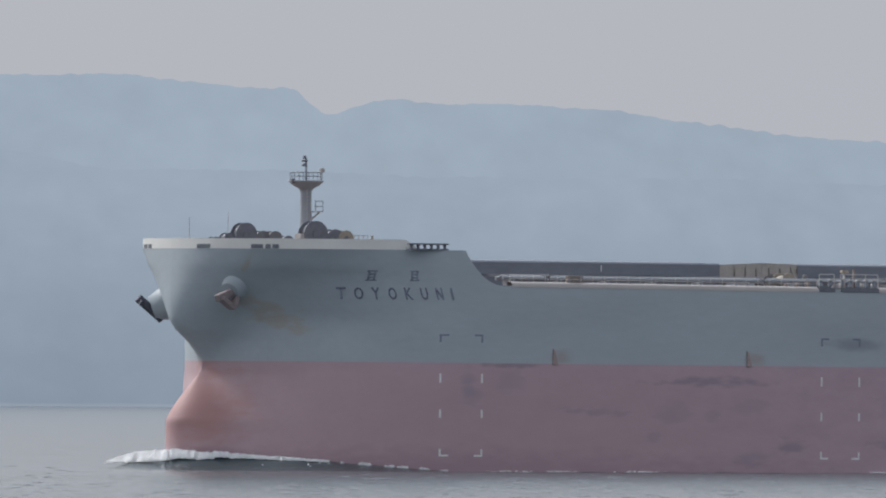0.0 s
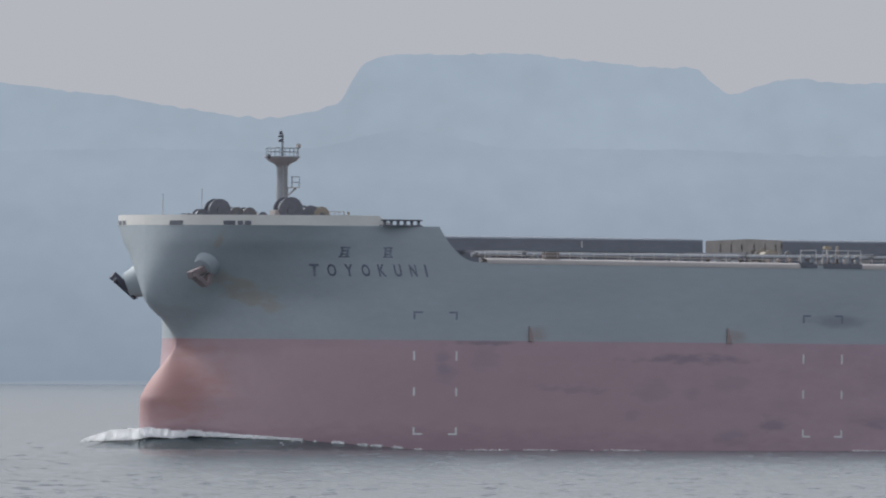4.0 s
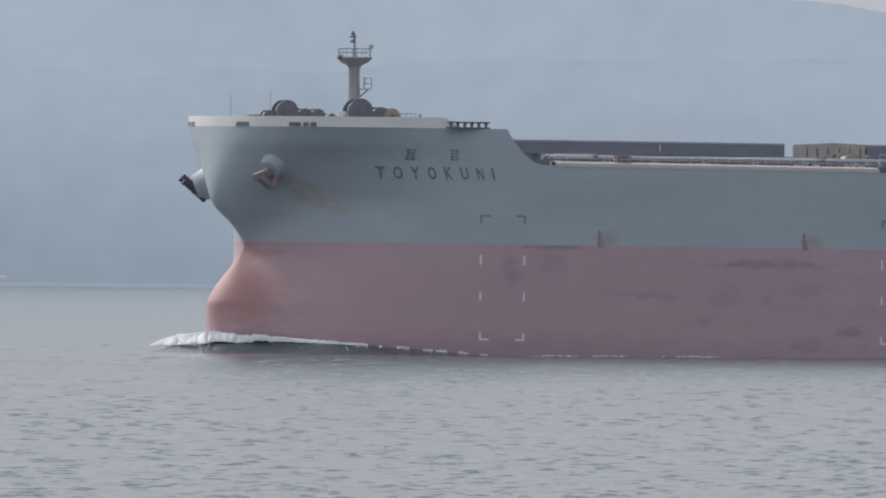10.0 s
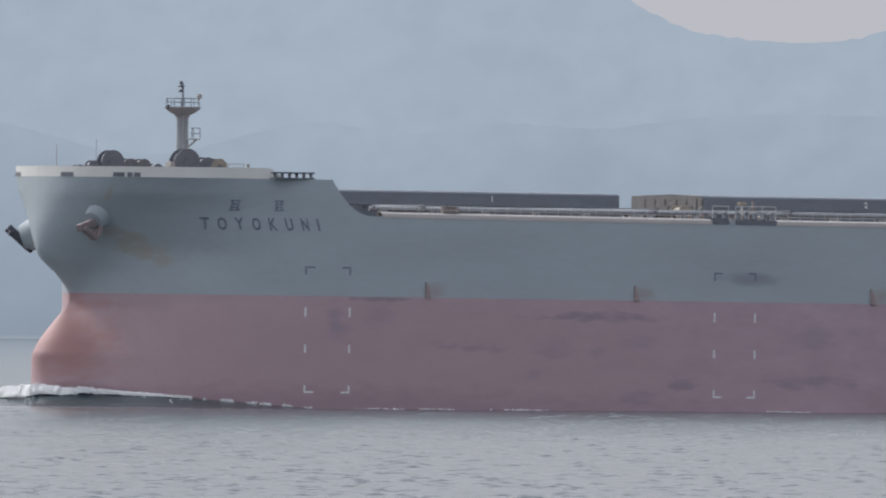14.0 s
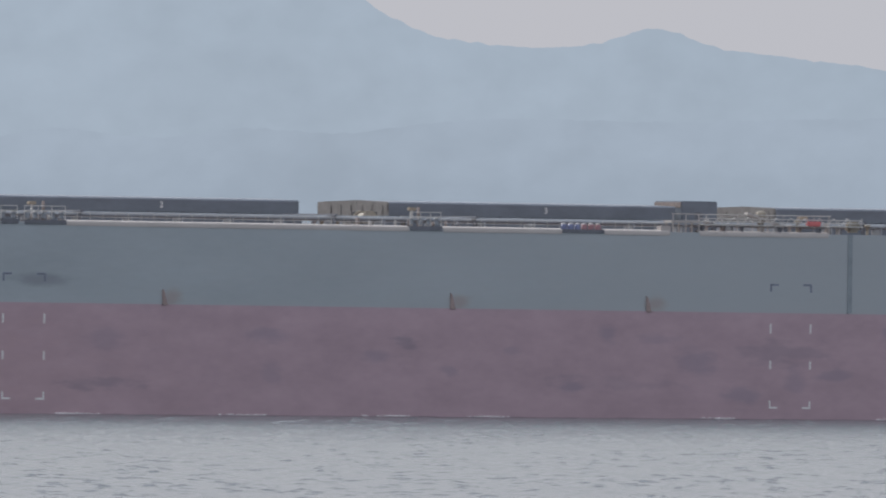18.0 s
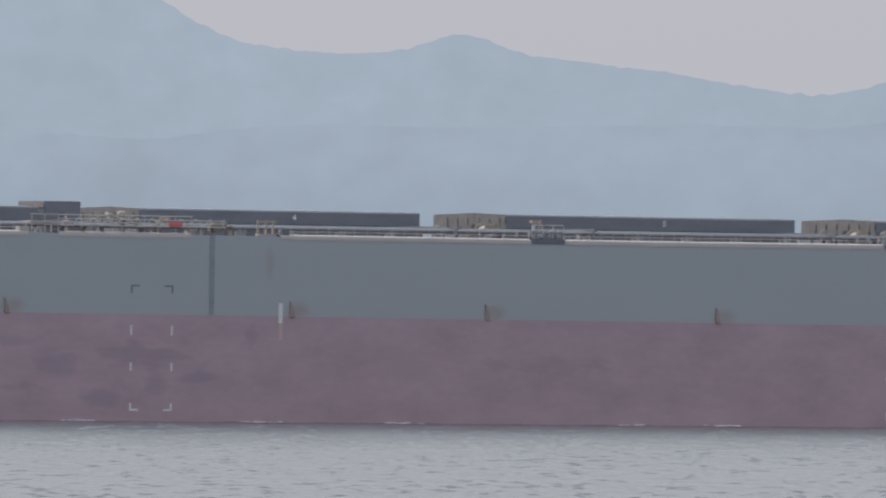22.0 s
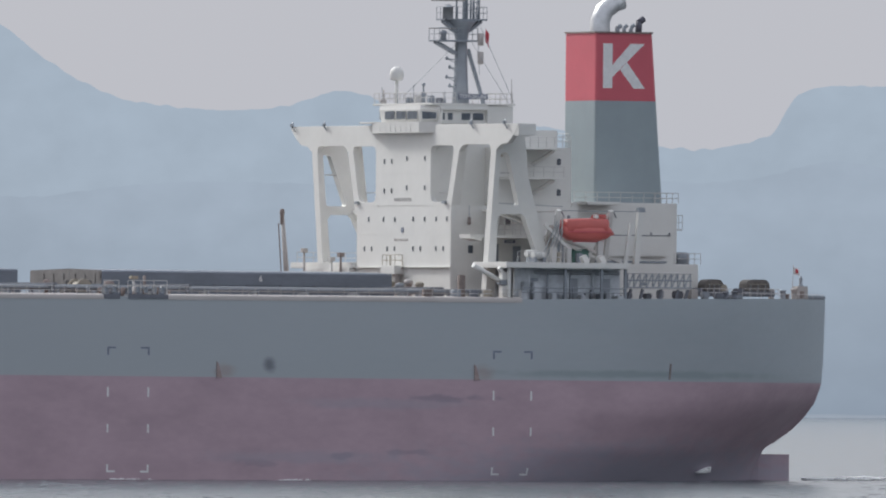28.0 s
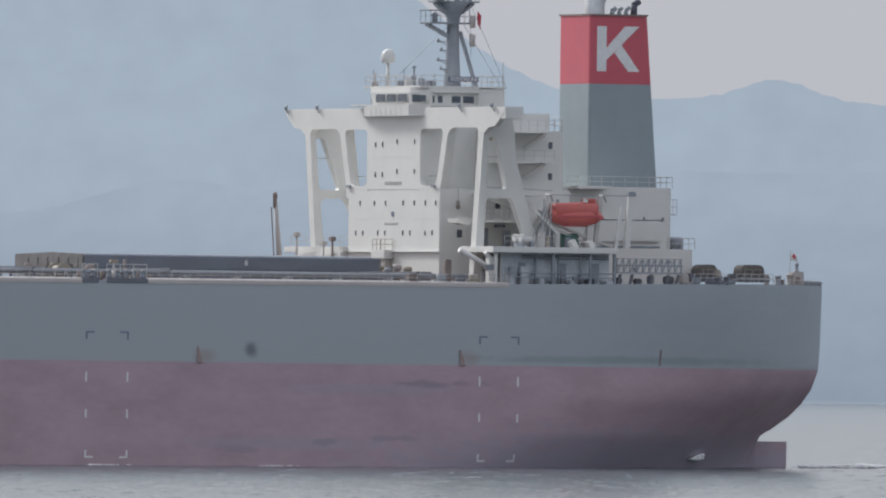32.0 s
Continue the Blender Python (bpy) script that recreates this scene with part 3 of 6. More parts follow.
# ---- marks on the port side ----
STATIONS = [19.85, 59.95, 136.2, 212.4, 251.1]
SPANS = [4.2, 4.2, 4.2, 4.2, 4.0]
for x, span in zip(STATIONS, SPANS):
    for at, turn in ((x, 1), (x + span, -1)):
        a, c = sorted((at, at + 0.85 * turn))
        side_plate("tug_mark", a, c, 12.60, 12.76, NAME, bulk_carrier)
        a, c = sorted((at, at + 0.17 * turn))
        side_plate("tug_mark", a, c, 12.02, 12.60, NAME, bulk_carrier)
        for z0, z1 in ((8.28, 9.14), (5.06, 5.82), (1.66, 2.2)):
            side_plate("tug_mark", a, c, z0, z1, MARK, bulk_carrier, label="white tug push mark on the red hull")
        a, c = sorted((at, at + 0.85 * turn))
        side_plate("tug_mark", a, c, 1.49, 1.66, MARK, bulk_carrier, label="white tug push mark on the red hull")

# small wedge-shaped brackets in a row above the red paint, each with a rusty plate behind it
for x in (31.6, 52.2, 75.8, 104.3, 123.9, 152.2, 171.8, 195.1, 223.5, 249.4):
    bm = bmesh.new()
    foot = [on_side(x - 0.2, 10.1, 0.0), on_side(x + 0.32, 10.05, 0.0), on_side(x - 0.04, 11.35, 0.0), on_side(x - 0.2, 11.5, 0.0)]
    for o in (-0.05, 0.14):
        for p in foot:
            bm.verts.new(p + Vector((0, -o, 0)))
    bm.verts.ensure_lookup_table()
    v = bm.verts
    bm.faces.new((v[4], v[5], v[6], v[7]))
    for i in range(4):
        bm.faces.new((v[i], v[(i + 1) % 4], v[4 + (i + 1) % 4], v[4 + i]))
    bmesh.ops.recalc_face_normals(bm, faces=bm.faces)
    part("bracket", bm, BRACKET, bulk_carrier, "rusty wedge-shaped bracket on the ship's side")
side_plate("load_mark", 150.9, 151.3, 9.5, 11.3, MARK, bulk_carrier, label="white upright mark amidships")
side_plate("draught_strip", 150.95, 151.3, 8.0, 9.45, material("pale_red", (0.52, 0.40, 0.40), 0.7), bulk_carrier)
side_plate("rubbing_strip", 144.0, 144.44, 10.2, 17.3, material("worn_strip", (0.265, 0.305, 0.33), 0.7, vary=0.2), bulk_carrier, off=0.08, thick=0.1, label="dark upright rubbing strip")

side_plate("draught_strip", 270.05, 270.25, 10.3, 11.75, RUST, bulk_carrier, label="rusty upright streak on the quarter")

# the name on the bow: eight letters set apart along the flare, and two worn characters above as bars
for k, letter in enumerate("TOYOKUNI"):
    me = lettering(letter, 1.12, None if letter == "I" else 0.72)
    x0 = 12.45 + 8.55 * k / 7 - 0.022 * k * (7 - k)
    for v in me.vertices:
        lean = Vector((v.co.x, v.co.y, 0))
        p = on_side(x0 + lean.x * 0.82 - 0.24 * lean.y, 15.9 + lean.y, 0.05)
        v.co = p
    mesh_part("letter", me, NAME, bulk_carrier, "dark painted letter of the ship's name")
for x in (13.95, 17.27):
    for k, (dx, dz, w, h) in enumerate(((0, 0.75, 0.75, 0.14), (0.08, 0.45, 0.60, 0.16), (0.08, 0.16, 0.60, 0.14), (0, -0.08, 0.78, 0.12), (0.1, 0.0, 0.14, 0.8), (0.52, 0.0, 0.14, 0.8))):
        side_plate("character_bar", x + dx, x + dx + w, 17.7 + dz, 17.7 + dz + h, FADED, bulk_carrier, off=0.02 + 0.006 * k)

# ---- deck edge: a pale coaming and a railing, broken by the fairleads ----
GAPS = [(59.6, 66.1), (99.9, 103.3), (115.2, 119.4), (126.0, 151.0), (176.1, 179.6), (212.0, 218.4)]
runs, x = [], 27.0
for a, c in GAPS + [(254.0, 254.0)]:
    runs.append((x, a))
    x = c


def sag(x):
    """How far the deck edge hangs below its ends."""
    return table(x, ((27, 0.07), (60, 0.22), (110, 0.27), (190, 0.3), (225, 0.2), (254, 0.12)))


def coaming(a, c):
    """The rounded gunwale along the deck edge, which leans inboard."""
    prof = [(-22.53, 17.24), (-22.53, 17.58), (-22.45, 17.66), (-22.2, 17.71), (-21.85, 17.76), (-21.6, 17.70), (-21.6, 17.3)]
    pts = [[(x, y, z - sag(x)) for x in np.linspace(a, c, max(2, round((c - a) / 4)))] for y, z in prof]
    mesh_part("deck_coaming", sheet("deck_coaming", np.array(pts), len(prof), len(pts[0]), [CREAM]), None, bulk_carrier, "pale cream rounded gunwale along the deck edge")


for a, c in runs:
    coaming(a, c)
    fence("railing", [(x, -22.1, 17.68 - sag(x)) for x in (a, c)], 0.72, 1.27, bulk_carrier, RAIL)
fence("railing", [(27.0, 22.2, DECK_Z), (254.0, 22.2, DECK_Z)], 1.05, 6.0, bulk_carrier, RAIL)
coaming(129.0, 142.0)


def fairlead(x0, x1, rollers):
    """A roller fairlead at the deck edge: base, end posts, upright rollers and a light frame over it."""
    base = part("fairlead", box(bmesh.new(), x0, x1, -22.58, -21.6, DECK_Z - sag(x0), DECK_Z + 0.3 - 0.5 * sag(x0), 0.03), DARK, bulk_carrier, "dark roller fairlead at the deck edge")
    for i in range(rollers):
        x = x0 + 0.35 + (x1 - x0 - 0.7) * i / max(1, rollers - 1)
        part("roller", lathe(bmesh.new(), (x, -22.1, DECK_Z + 0.3), [(0.16, 0), (0.24, 0.04), (0.2, 0.12), (0.2, 0.42), (0.26, 0.5), (0.16, 0.55)], 10), MAST, base)
        part("cap", lathe(bmesh.new(), (x, -22.1, DECK_Z + 0.86), [(0.22, 0), (0.24, 0.05), (0.1, 0.1)], 10), RAIL, base)
    bm = bmesh.new()
    for x in np.linspace(x0 + 0.05, x1 - 0.05, max(2, round((x1 - x0) / 1.2) + 1)):
        tube(bm, (x, -22.35, DECK_Z + 0.25), (x, -22.35, 18.72), 0.045, n=5)
    for z in (18.3, 18.72):
        tube(bm, (x0 + 0.05, -22.35, z), (x1 - 0.05, -22.35, z), 0.045, n=5)
    part("frame", bm, RAIL, base)


for a, c, k in ((59.7, 61.4, 2), (62.0, 66.1, 5), (100.0, 103.2, 4), (176.2, 179.5, 4), (212.0, 213.6, 2), (214.4, 218.4, 5)):
    fairlead(a, c, k)
    if c - a > 2.5:
        post = part("lamp_post", tube(bmesh.new(), ((a + c) / 2, -19.5, DECK_Z), ((a + c) / 2, -19.5, 18.85), 0.12, n=8), RAIL, bulk_carrier)
        part("lamp_head", box(bmesh.new(), (a + c) / 2 - 0.35, (a + c) / 2 + 0.35, -19.8, -19.2, 18.85, 19.15, 0.06), YELLOW, post)
        part("vent_post", tube(bmesh.new(), (c - 0.5, -18.6, DECK_Z), (c - 0.5, -18.6, 19.2), 0.16, 0.14, 8), RUST, bulk_carrier)
# the low drum rack at 115 to 119 m
rack = part("drum_rack", box(bmesh.new(), 115.2, 119.4, -22.58, -21.5, DECK_Z - 0.24, DECK_Z + 0.1, 0.02), DARK, bulk_carrier)
for i in range(6):
    part("drum", lathe(bmesh.new(), (115.6 + i * 0.68, -22.0, DECK_Z + 0.06), [(0.26, 0), (0.28, 0.06), (0.26, 0.2), (0.28, 0.36), (0.24, 0.5)], 10),
         (material("drum_blue", (0.18, 0.205, 0.34), 0.5) if i < 3 else material("drum_red", (0.34, 0.19, 0.21), 0.6)), rack)
    part("drum_cap", lathe(bmesh.new(), (115.6 + i * 0.68, -22.0, DECK_Z + 0.56), [(0.22, 0), (0.24, 0.06), (0.1, 0.12)], 10), RAIL, rack)

# ---- six hatches: coaming, stays and two side-rolling covers with a low ridge ----
HATCHES = [(30.0, 57.9), (66.3, 96.4), (105.4, 134.3), (144.5, 172.6), (181.4, 210.9), (219.3, 248.6)]


def hatch(x0, x1, number):
    coaming_part = part("hatch_coaming", box(bmesh.new(), x0 - 0.3, x1 + 0.3, -6.9, 8.1, DECK_Z, 18.42, 0.06), HATCH, bulk_carrier, "dark slate hatch coaming")
    for side in (-1, 1):
        bm = bmesh.new()
        wide = 6.75 if side < 0 else 8.3
        prof = [(0.02, 18.46), (0.02, 19.86), (wide - 0.15, 19.70), (wide, 19.58), (wide, 18.46)]
        ends = [[bm.verts.new((x, side * y, z)) for y, z in prof] for x in (x0, x1)]
        bm.faces.new(ends[0])
        bm.faces.new(ends[1][::-1])
        for i in range(5):
            bm.faces.new((ends[0][i], ends[0][(i + 1) % 5], ends[1][(i + 1) % 5], ends[1][i]))
        bmesh.ops.recalc_face_normals(bm, faces=bm.faces)
        bm.normal_update()
        for f in bm.faces:
            f.material_index = 1 if f.normal.x < -0.9 else 0
        cover = part("hatch_cover", bm, [HATCH, HATCH_END], bulk_carrier, "slate side-rolling hatch cover with a tan end")
        for k in range(3):
            y = side * (1.2 + k * 2.1)
            part("stiffener", box(bmesh.new(), x0 - 0.06, x0 - 0.002, y - 0.06, y + 0.06, 18.5, 19.4), HATCH_END, cover)
        if side < 0:
            me = lettering(str(number), 0.55)
            for v in me.vertices:
                v.co = ((x0 + x1) / 2 + 1.2 + v.co.x, -6.77, 18.85 + v.co.y)
            mesh_part("numeral", me, MARK, cover, "white painted hatch number")
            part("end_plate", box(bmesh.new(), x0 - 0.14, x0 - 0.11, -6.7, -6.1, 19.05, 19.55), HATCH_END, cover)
            for k in range(9):
                x = x0 + 1.2 + (x1 - x0 - 2.4) * k / 8
                part("cleat", box(bmesh.new(), x - 0.12, x + 0.12, -6.95, -6.76, 18.30, 18.52, 0.02), DARK, cover)
    for x in (x0 + 2.5, x1 - 2.5):
        track = beam(bmesh.new(), (x, -20.0, 18.35), (x, -6.9, 18.35), 0.3, 0.22)
        for y in (-19.5, -15, -11):
            beam(track, (x, y, DECK_Z), (x, y, 18.24), 0.2, 0.2)
        part("cover_track", track, DARK, coaming_part)


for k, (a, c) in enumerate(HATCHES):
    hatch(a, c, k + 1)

# pipes and low gear along the port deck, seen between railing and hatches
for y, z, r in ((-19.0, 18.05, 0.16), (-18.3, 18.2, 0.12), (-17.6, 18.0, 0.2)):
    pipes = part("deck_pipe", tube(bmesh.new(), (28, y, z), (252, y, z), r, n=8), MAST, bulk_carrier, "grey pipe along the deck")
support = bpy.data.meshes.new("pipe_support")
sb = box(bmesh.new(), -0.08, 0.08, -19.3, -17.3, DECK_Z, 17.95)
sb.to_mesh(support)
sb.free()
support.materials.append(MAST)
for i in range(45):
    ob = new("pipe_support", support)
    ob.location = (29 + i * 5.0, 0, 0)
    ob.parent = pipes


def cross_deck(x0, x1, seed):
    """Vents, a stores box, a small house and hydraulic gear on the deck between two hatches."""
    rng = random.Random(seed)
    for k in range(5):
        x, y = rng.uniform(x0 + 0.5, x1 - 0.5), rng.uniform(-17, -3)
        h, r = rng.uniform(0.9, 1.5), rng.uniform(0.18, 0.34)
        part("deck_vent", lathe(bmesh.new(), (x, y, DECK_Z), [(r * 0.7, 0), (r * 0.7, h * 0.6), (r * 1.2, h * 0.62), (r * 1.3, h * 0.8), (r * 0.9, h), (0.02, h * 1.03)], 12),
                        rng.choice((TAN, RUST, HATCH_END)), bulk_carrier)
    x, y = (x0 + x1) / 2, -10
    house = part("deck_locker", box(bmesh.new(), x - 1.4, x + 1.2, y - 1.0, y + 1.0, DECK_Z, 18.75, 0.05), HATCH_END, bulk_carrier, "tan steel locker between the hatches")
    part("locker_door", box(bmesh.new(), x - 0.4, x + 0.3, y - 1.05, y - 1.003, DECK_Z + 0.15, 18.5, 0.02), RUST, house)
    wn_ = part("deck_winch", tube(bmesh.new(), (x - 1.8, -15.6, 18.1), (x - 1.8, -13.8, 18.1), 0.5, n=14), TAN, bulk_carrier, "tan deck winch drum")
    for yy in (-15.7, -13.8):
        part("flange", tube(bmesh.new(), (x - 1.8, yy, 18.1), (x - 1.8, yy + 0.1, 18.1), 0.75, n=14), TAN, wn_)
    part("bed", box(bmesh.new(), x - 2.6, x - 1.0, -15.9, -13.5, DECK_Z, 17.65, 0.04), DARK, wn_)
    for k in range(9):
        xx = x0 - 1.5 + k * (x1 - x0 + 3) / 9
        part("pipe_stub", tube(bmesh.new(), (xx, -21.2, DECK_Z), (xx, -21.2, DECK_Z + rng.uniform(0.5, 0.85)), rng.uniform(0.1, 0.22), n=8), rng.choice((DARK, RUST, CREAM)), bulk_carrier)


for i, (a, c) in enumerate(((58.4, 65.8), (96.9, 105.2), (173.1, 181.3), (211.4, 218.8))):
    cross_deck(a, c, i + 3)

# the dark deckhouse amidships, the white platform and the stowed gangway beside it
deckhouse = part("midship_house", box(bmesh.new(), 134.95, 138.6, -6.7, -1.1, DECK_Z, 20.22, 0.08), HATCH, bulk_carrier, "dark slate deckhouse between two hatches")
part("front_sheet", box(bmesh.new(), 134.89, 134.946, -6.62, -1.18, 19.6, 20.12, 0.02), RUST, deckhouse, "rusty brown band on the deckhouse front")
part("house_door", box(bmesh.new(), 136.3, 137.1, -6.76, -6.703, DECK_Z + 0.2, 19.2, 0.02), DARK, deckhouse)
stage = part("boarding_platform", box(bmesh.new(), 126.2, 129.2, -22.4, -20.8, 18.15, 18.35, 0.03), CREAM, bulk_carrier, "pale boarding platform with railings")
for x in (126.4, 127.7, 129.0):
    for y in (-22.3, -20.9):
        part("leg", beam(bmesh.new(), (x, y, DECK_Z), (x, y, 18.15), 0.12, 0.12), CREAM, stage)
    part("upright", tube(bmesh.new(), (x, -22.3, 18.35), (x, -22.3, 18.95), 0.05, n=6), CREAM, stage)
part("handrail", tube(bmesh.new(), (126.3, -22.3, 18.95), (129.1, -22.3, 18.95), 0.05, n=6), CREAM, stage)
part("steps", box(bmesh.new(), 125.2, 126.2, -22.3, -21.4, DECK_Z, 17.85, 0.03), CREAM, stage)
gangway = part("gangway", box(bmesh.new(), 129.4, 145.6, -22.35, -21.7, 17.95, 18.07, 0.02), RAIL, None, "stowed aluminium gangway along the deck rail")
carried(gangway, "gangway")
bm = bmesh.new()
for z in (18.3, 18.58):
    for y in (-22.3, -21.75):
        tube(bm, (129.4, y, z), (145.6, y, z), 0.04, n=5)
part("handrail", bm, RAIL, gangway)
for i in range(15):
    x = 129.6 + i * 1.13
    part("stanchion", tube(bmesh.new(), (x, -22.3, 18.05), (x, -22.3, 18.58), 0.035, n=5), RAIL, gangway)
for i in range(22):
    x = 129.8 + i * 0.72
    part("lattice_bar", beam(bmesh.new(), (x, -22.0, 18.0 if i % 2 else 18.75), (x + 0.72, -22.0, 18.75 if i % 2 else 18.0), 0.05, 0.05), RAIL, gangway)
bm = bmesh.new()
for y in (-21.4, -20.2):
    tube(bm, (130.0, y, 18.95), (142.8, y, 18.95), 0.04, n=5)
part("upper_rail", bm, RAIL, gangway)
for i in range(9):
    part("upper_post", tube(bmesh.new(), (130.2 + i * 1.55, -21.4, DECK_Z), (130.2 + i * 1.55, -21.4, 18.95), 0.045, n=5), CREAM, gangway)
for x, y, h, mat in ((130.6, -20.6, 1.1, CREAM), (132.2, -20.9, 0.7, HATCH_END), (138.9, -20.8, 0.8, CREAM), (139.6, -21.0, 1.2, TAN), (142.6, -20.9, 1.0, CREAM), (146.4, -21.6, 0.9, TAN)):
    part("valve_stand", lathe(bmesh.new(), (x, y, DECK_Z), [(0.22, 0), (0.14, 0.1), (0.14, h * 0.75), (0.3, h * 0.8), (0.28, h), (0.05, h * 1.05)], 10), mat, bulk_carrier)
ramp = part("ramp", beam(bmesh.new(), (134.3, -21.2, 19.1), (137.8, -21.2, 18.0), 0.7, 0.18), CREAM, bulk_carrier, "sloping cream ladder beside the gangway")
part("winch_head", lathe(bmesh.new(), (136.2, -20.4, DECK_Z), [(0.3, 0), (0.25, 1.5), (0.42, 1.6), (0.42, 1.9), (0.2, 2.05)], 12), TAN, bulk_carrier)
part("lamp_head", box(bmesh.new(), 140.0, 140.9, -20.6, -20.0, 18.55, 18.9, 0.08), YELLOW, bulk_carrier)
part("float_box", box(bmesh.new(), 140.0, 141.3, -22.46, -21.9, 18.0, 18.45, 0.08), material("float_red", (0.60, 0.17, 0.17), 0.6), bulk_carrier, "bright red rescue float box")
part("ladder_reel", box(bmesh.new(), 144.2, 145.4, -22.2, -21.3, 17.5, 18.5, 0.2), TAN, bulk_carrier)
for i in range(8):
    part("bollard", lathe(bmesh.new(), (129.6 + i * 1.95, -21.9, DECK_Z), [(0.25, 0), (0.2, 0.08), (0.2, 0.4), (0.28, 0.5), (0.15, 0.56)], 10), (DARK, RUST, DARK, CREAM)[i % 4], bulk_carrier)
davit = part("hose_davit", box(bmesh.new(), 148.9, 150.7, -22.3, -21.5, DECK_Z, 17.5, 0.04), CREAM, bulk_carrier, "weathered yellow davit at the deck edge")
for x in (149.0, 149.8, 150.5):
    part("upright", beam(bmesh.new(), (x, -21.9, 17.45), (x, -21.9, 18.75), 0.16, 0.16), YELLOW, davit)
part("crossbar", beam(bmesh.new(), (148.9, -21.9, 18.6), (150.8, -21.9, 18.6), 0.14, 0.16), YELLOW, davit)
part("bollard", box(bmesh.new(), 151.2, 152.0, -22.3, -21.5, DECK_Z, 17.95, 0.06), DARK, bulk_carrier)

# red patch of fire gear by the first hatch
part("hose_box", box(bmesh.new(), 33.2, 34.8, -22.0, -21.5, 17.6, 18.3, 0.05), RUST, bulk_carrier, "red fire hose box at the rail")


# ---- forecastle: bulwark openings, anchors, winches and the foremast ----
FAIRLEADS = ((3.82, 4.21, -1), (6.02, 6.64, -1), (6.79, 7.08, -1), (7.18, 7.55, -1), (4.04, 4.32, 1), (4.52, 5.2, 1))
for x0, x1, side in FAIRLEADS:
    side_plate("fairlead_opening", x0, x1, FORE_Z + 0.03, FORE_Z + 0.42, DARK, bulk_carrier, off=0.05, thick=0.08, label="dark mooring opening in the bulwark", side=side)
rack = part("roller_rack", box(bmesh.new(), 16.6, 20.7, -21.9, -21.1, FORE_Z, FORE_Z + 0.12, 0.03), DARK, bulk_carrier, "dark rack of mooring rollers")
part("top_bar", box(bmesh.new(), 16.6, 20.7, -21.85, -21.3, FORE_Z + 0.48, FORE_Z + 0.62, 0.03), DARK, rack)
for i in range(6):
    part("roller", lathe(bmesh.new(), (16.9 + i * 0.7, -21.6, FORE_Z + 0.12), [(0.2, 0), (0.14, 0.06), (0.14, 0.3), (0.2, 0.36)], 10), DARK, rack)


def anchor_gear(side):
    """The bolster that stands out of the flare, and the anchor hauled up against it."""
    x, z = (6.1, 16.95) if side < 0 else (6.2, 15.5)
    y = half_breadth(x, z)
    slope = (half_breadth(x + 0.3, z) - half_breadth(x - 0.3, z)) / 0.6
    out = Vector((-slope, 1, 0)).normalized()
    out = (out + Vector((-0.25, 0, -0.42 if side > 0 else -0.75))).normalized()
    root = Vector((x, y, z)) - out * 1.6
    tip = root + out * (2.5 if side < 0 else 3.15)
    flip = Matrix.Diagonal((1, side, 1, 1))
    bm = tube(bmesh.new(), root - out * 0.5, tip, *((1.75, 0.95) if side < 0 else (2.35, 1.15)), 28)
    bmesh.ops.transform(bm, matrix=flip, verts=bm.verts)
    bmesh.ops.recalc_face_normals(bm, faces=bm.faces)
    part("anchor_bolster", bm, GREY, bulk_carrier, "rounded grey anchor bolster on the flare")
    along = Vector((0.8, -0.25, -0.72) if side > 0 else (0.86, -0.3, 0.28)).normalized()
    bm = bmesh.new()
    head = tip + out * 0.25
    beam(bm, head - along * 1.55, head + along * 1.55, 0.75, 0.65)
    for k in (-1, 1):
        beam(bm, head + along * 1.35 * k, head + along * 0.95 * k + out * 0.1 + out.cross(along) * 0.9, 0.45, 0.3)
        if side < 0:
            # the flukes fold down against the flare and meet at the crown
            beam(bm, head + along * 1.2 * k, head + Vector((0.35, 0.15, -1.35)), 1.25, 0.4)
    tube(bm, head - out * 0.8, head + out * 0.3, 0.4, n=10)
    bmesh.ops.bevel(bm, geom=bm.edges[:], offset=0.05, segments=1, affect="EDGES")
    bmesh.ops.transform(bm, matrix=flip, verts=bm.verts)
    bmesh.ops.recalc_face_normals(bm, faces=bm.faces)
    anchor = part("anchor", bm, ANCHOR if side > 0 else material("anchor_worn", (0.25, 0.208, 0.21), 0.8, vary=0.2, size=0.5), None, "black stockless anchor hauled home under the bow" if side > 0 else "rusty stockless anchor hauled home under the bow")
    carried(anchor, "anchor", "bow anchors")


anchor_gear(-1)
anchor_gear(1)


def winch(x, y, z, r, length, mat, side_box=True):
    """A mooring winch: bed, drum with two flanges, motor and brake band."""
    drum = part("winch_drum", tube(bmesh.new(), (x, y - length / 2, z), (x, y + length / 2, z), r * 0.8, n=18), mat, bulk_carrier, "mooring winch drum with rope")
    part("hub", tube(bmesh.new(), (x, y - length / 2 - 0.14, z), (x, y - length / 2 - 0.04, z), r * 0.32, n=14), DARK, drum)
    for k in (-1, 1):
        part("flange", tube(bmesh.new(), (x, y + k * length / 2 - 0.05, z), (x, y + k * length / 2 + 0.05, z), r, n=22), mat, drum)
    part("bed", box(bmesh.new(), x - r * 0.9, x + r * 0.9, y - length * 0.6, y + length * 0.6, FORE_Z if x < 100 else deck_z(x), z - r * 0.55, 0.05), DARK, drum)
    if side_box:
        part("motor", box(bmesh.new(), x - r * 0.5, x + r * 0.6, y + length * 0.55, y + length * 0.55 + 0.7, z - r * 0.6, z + r * 0.3, 0.08), DARK, drum)


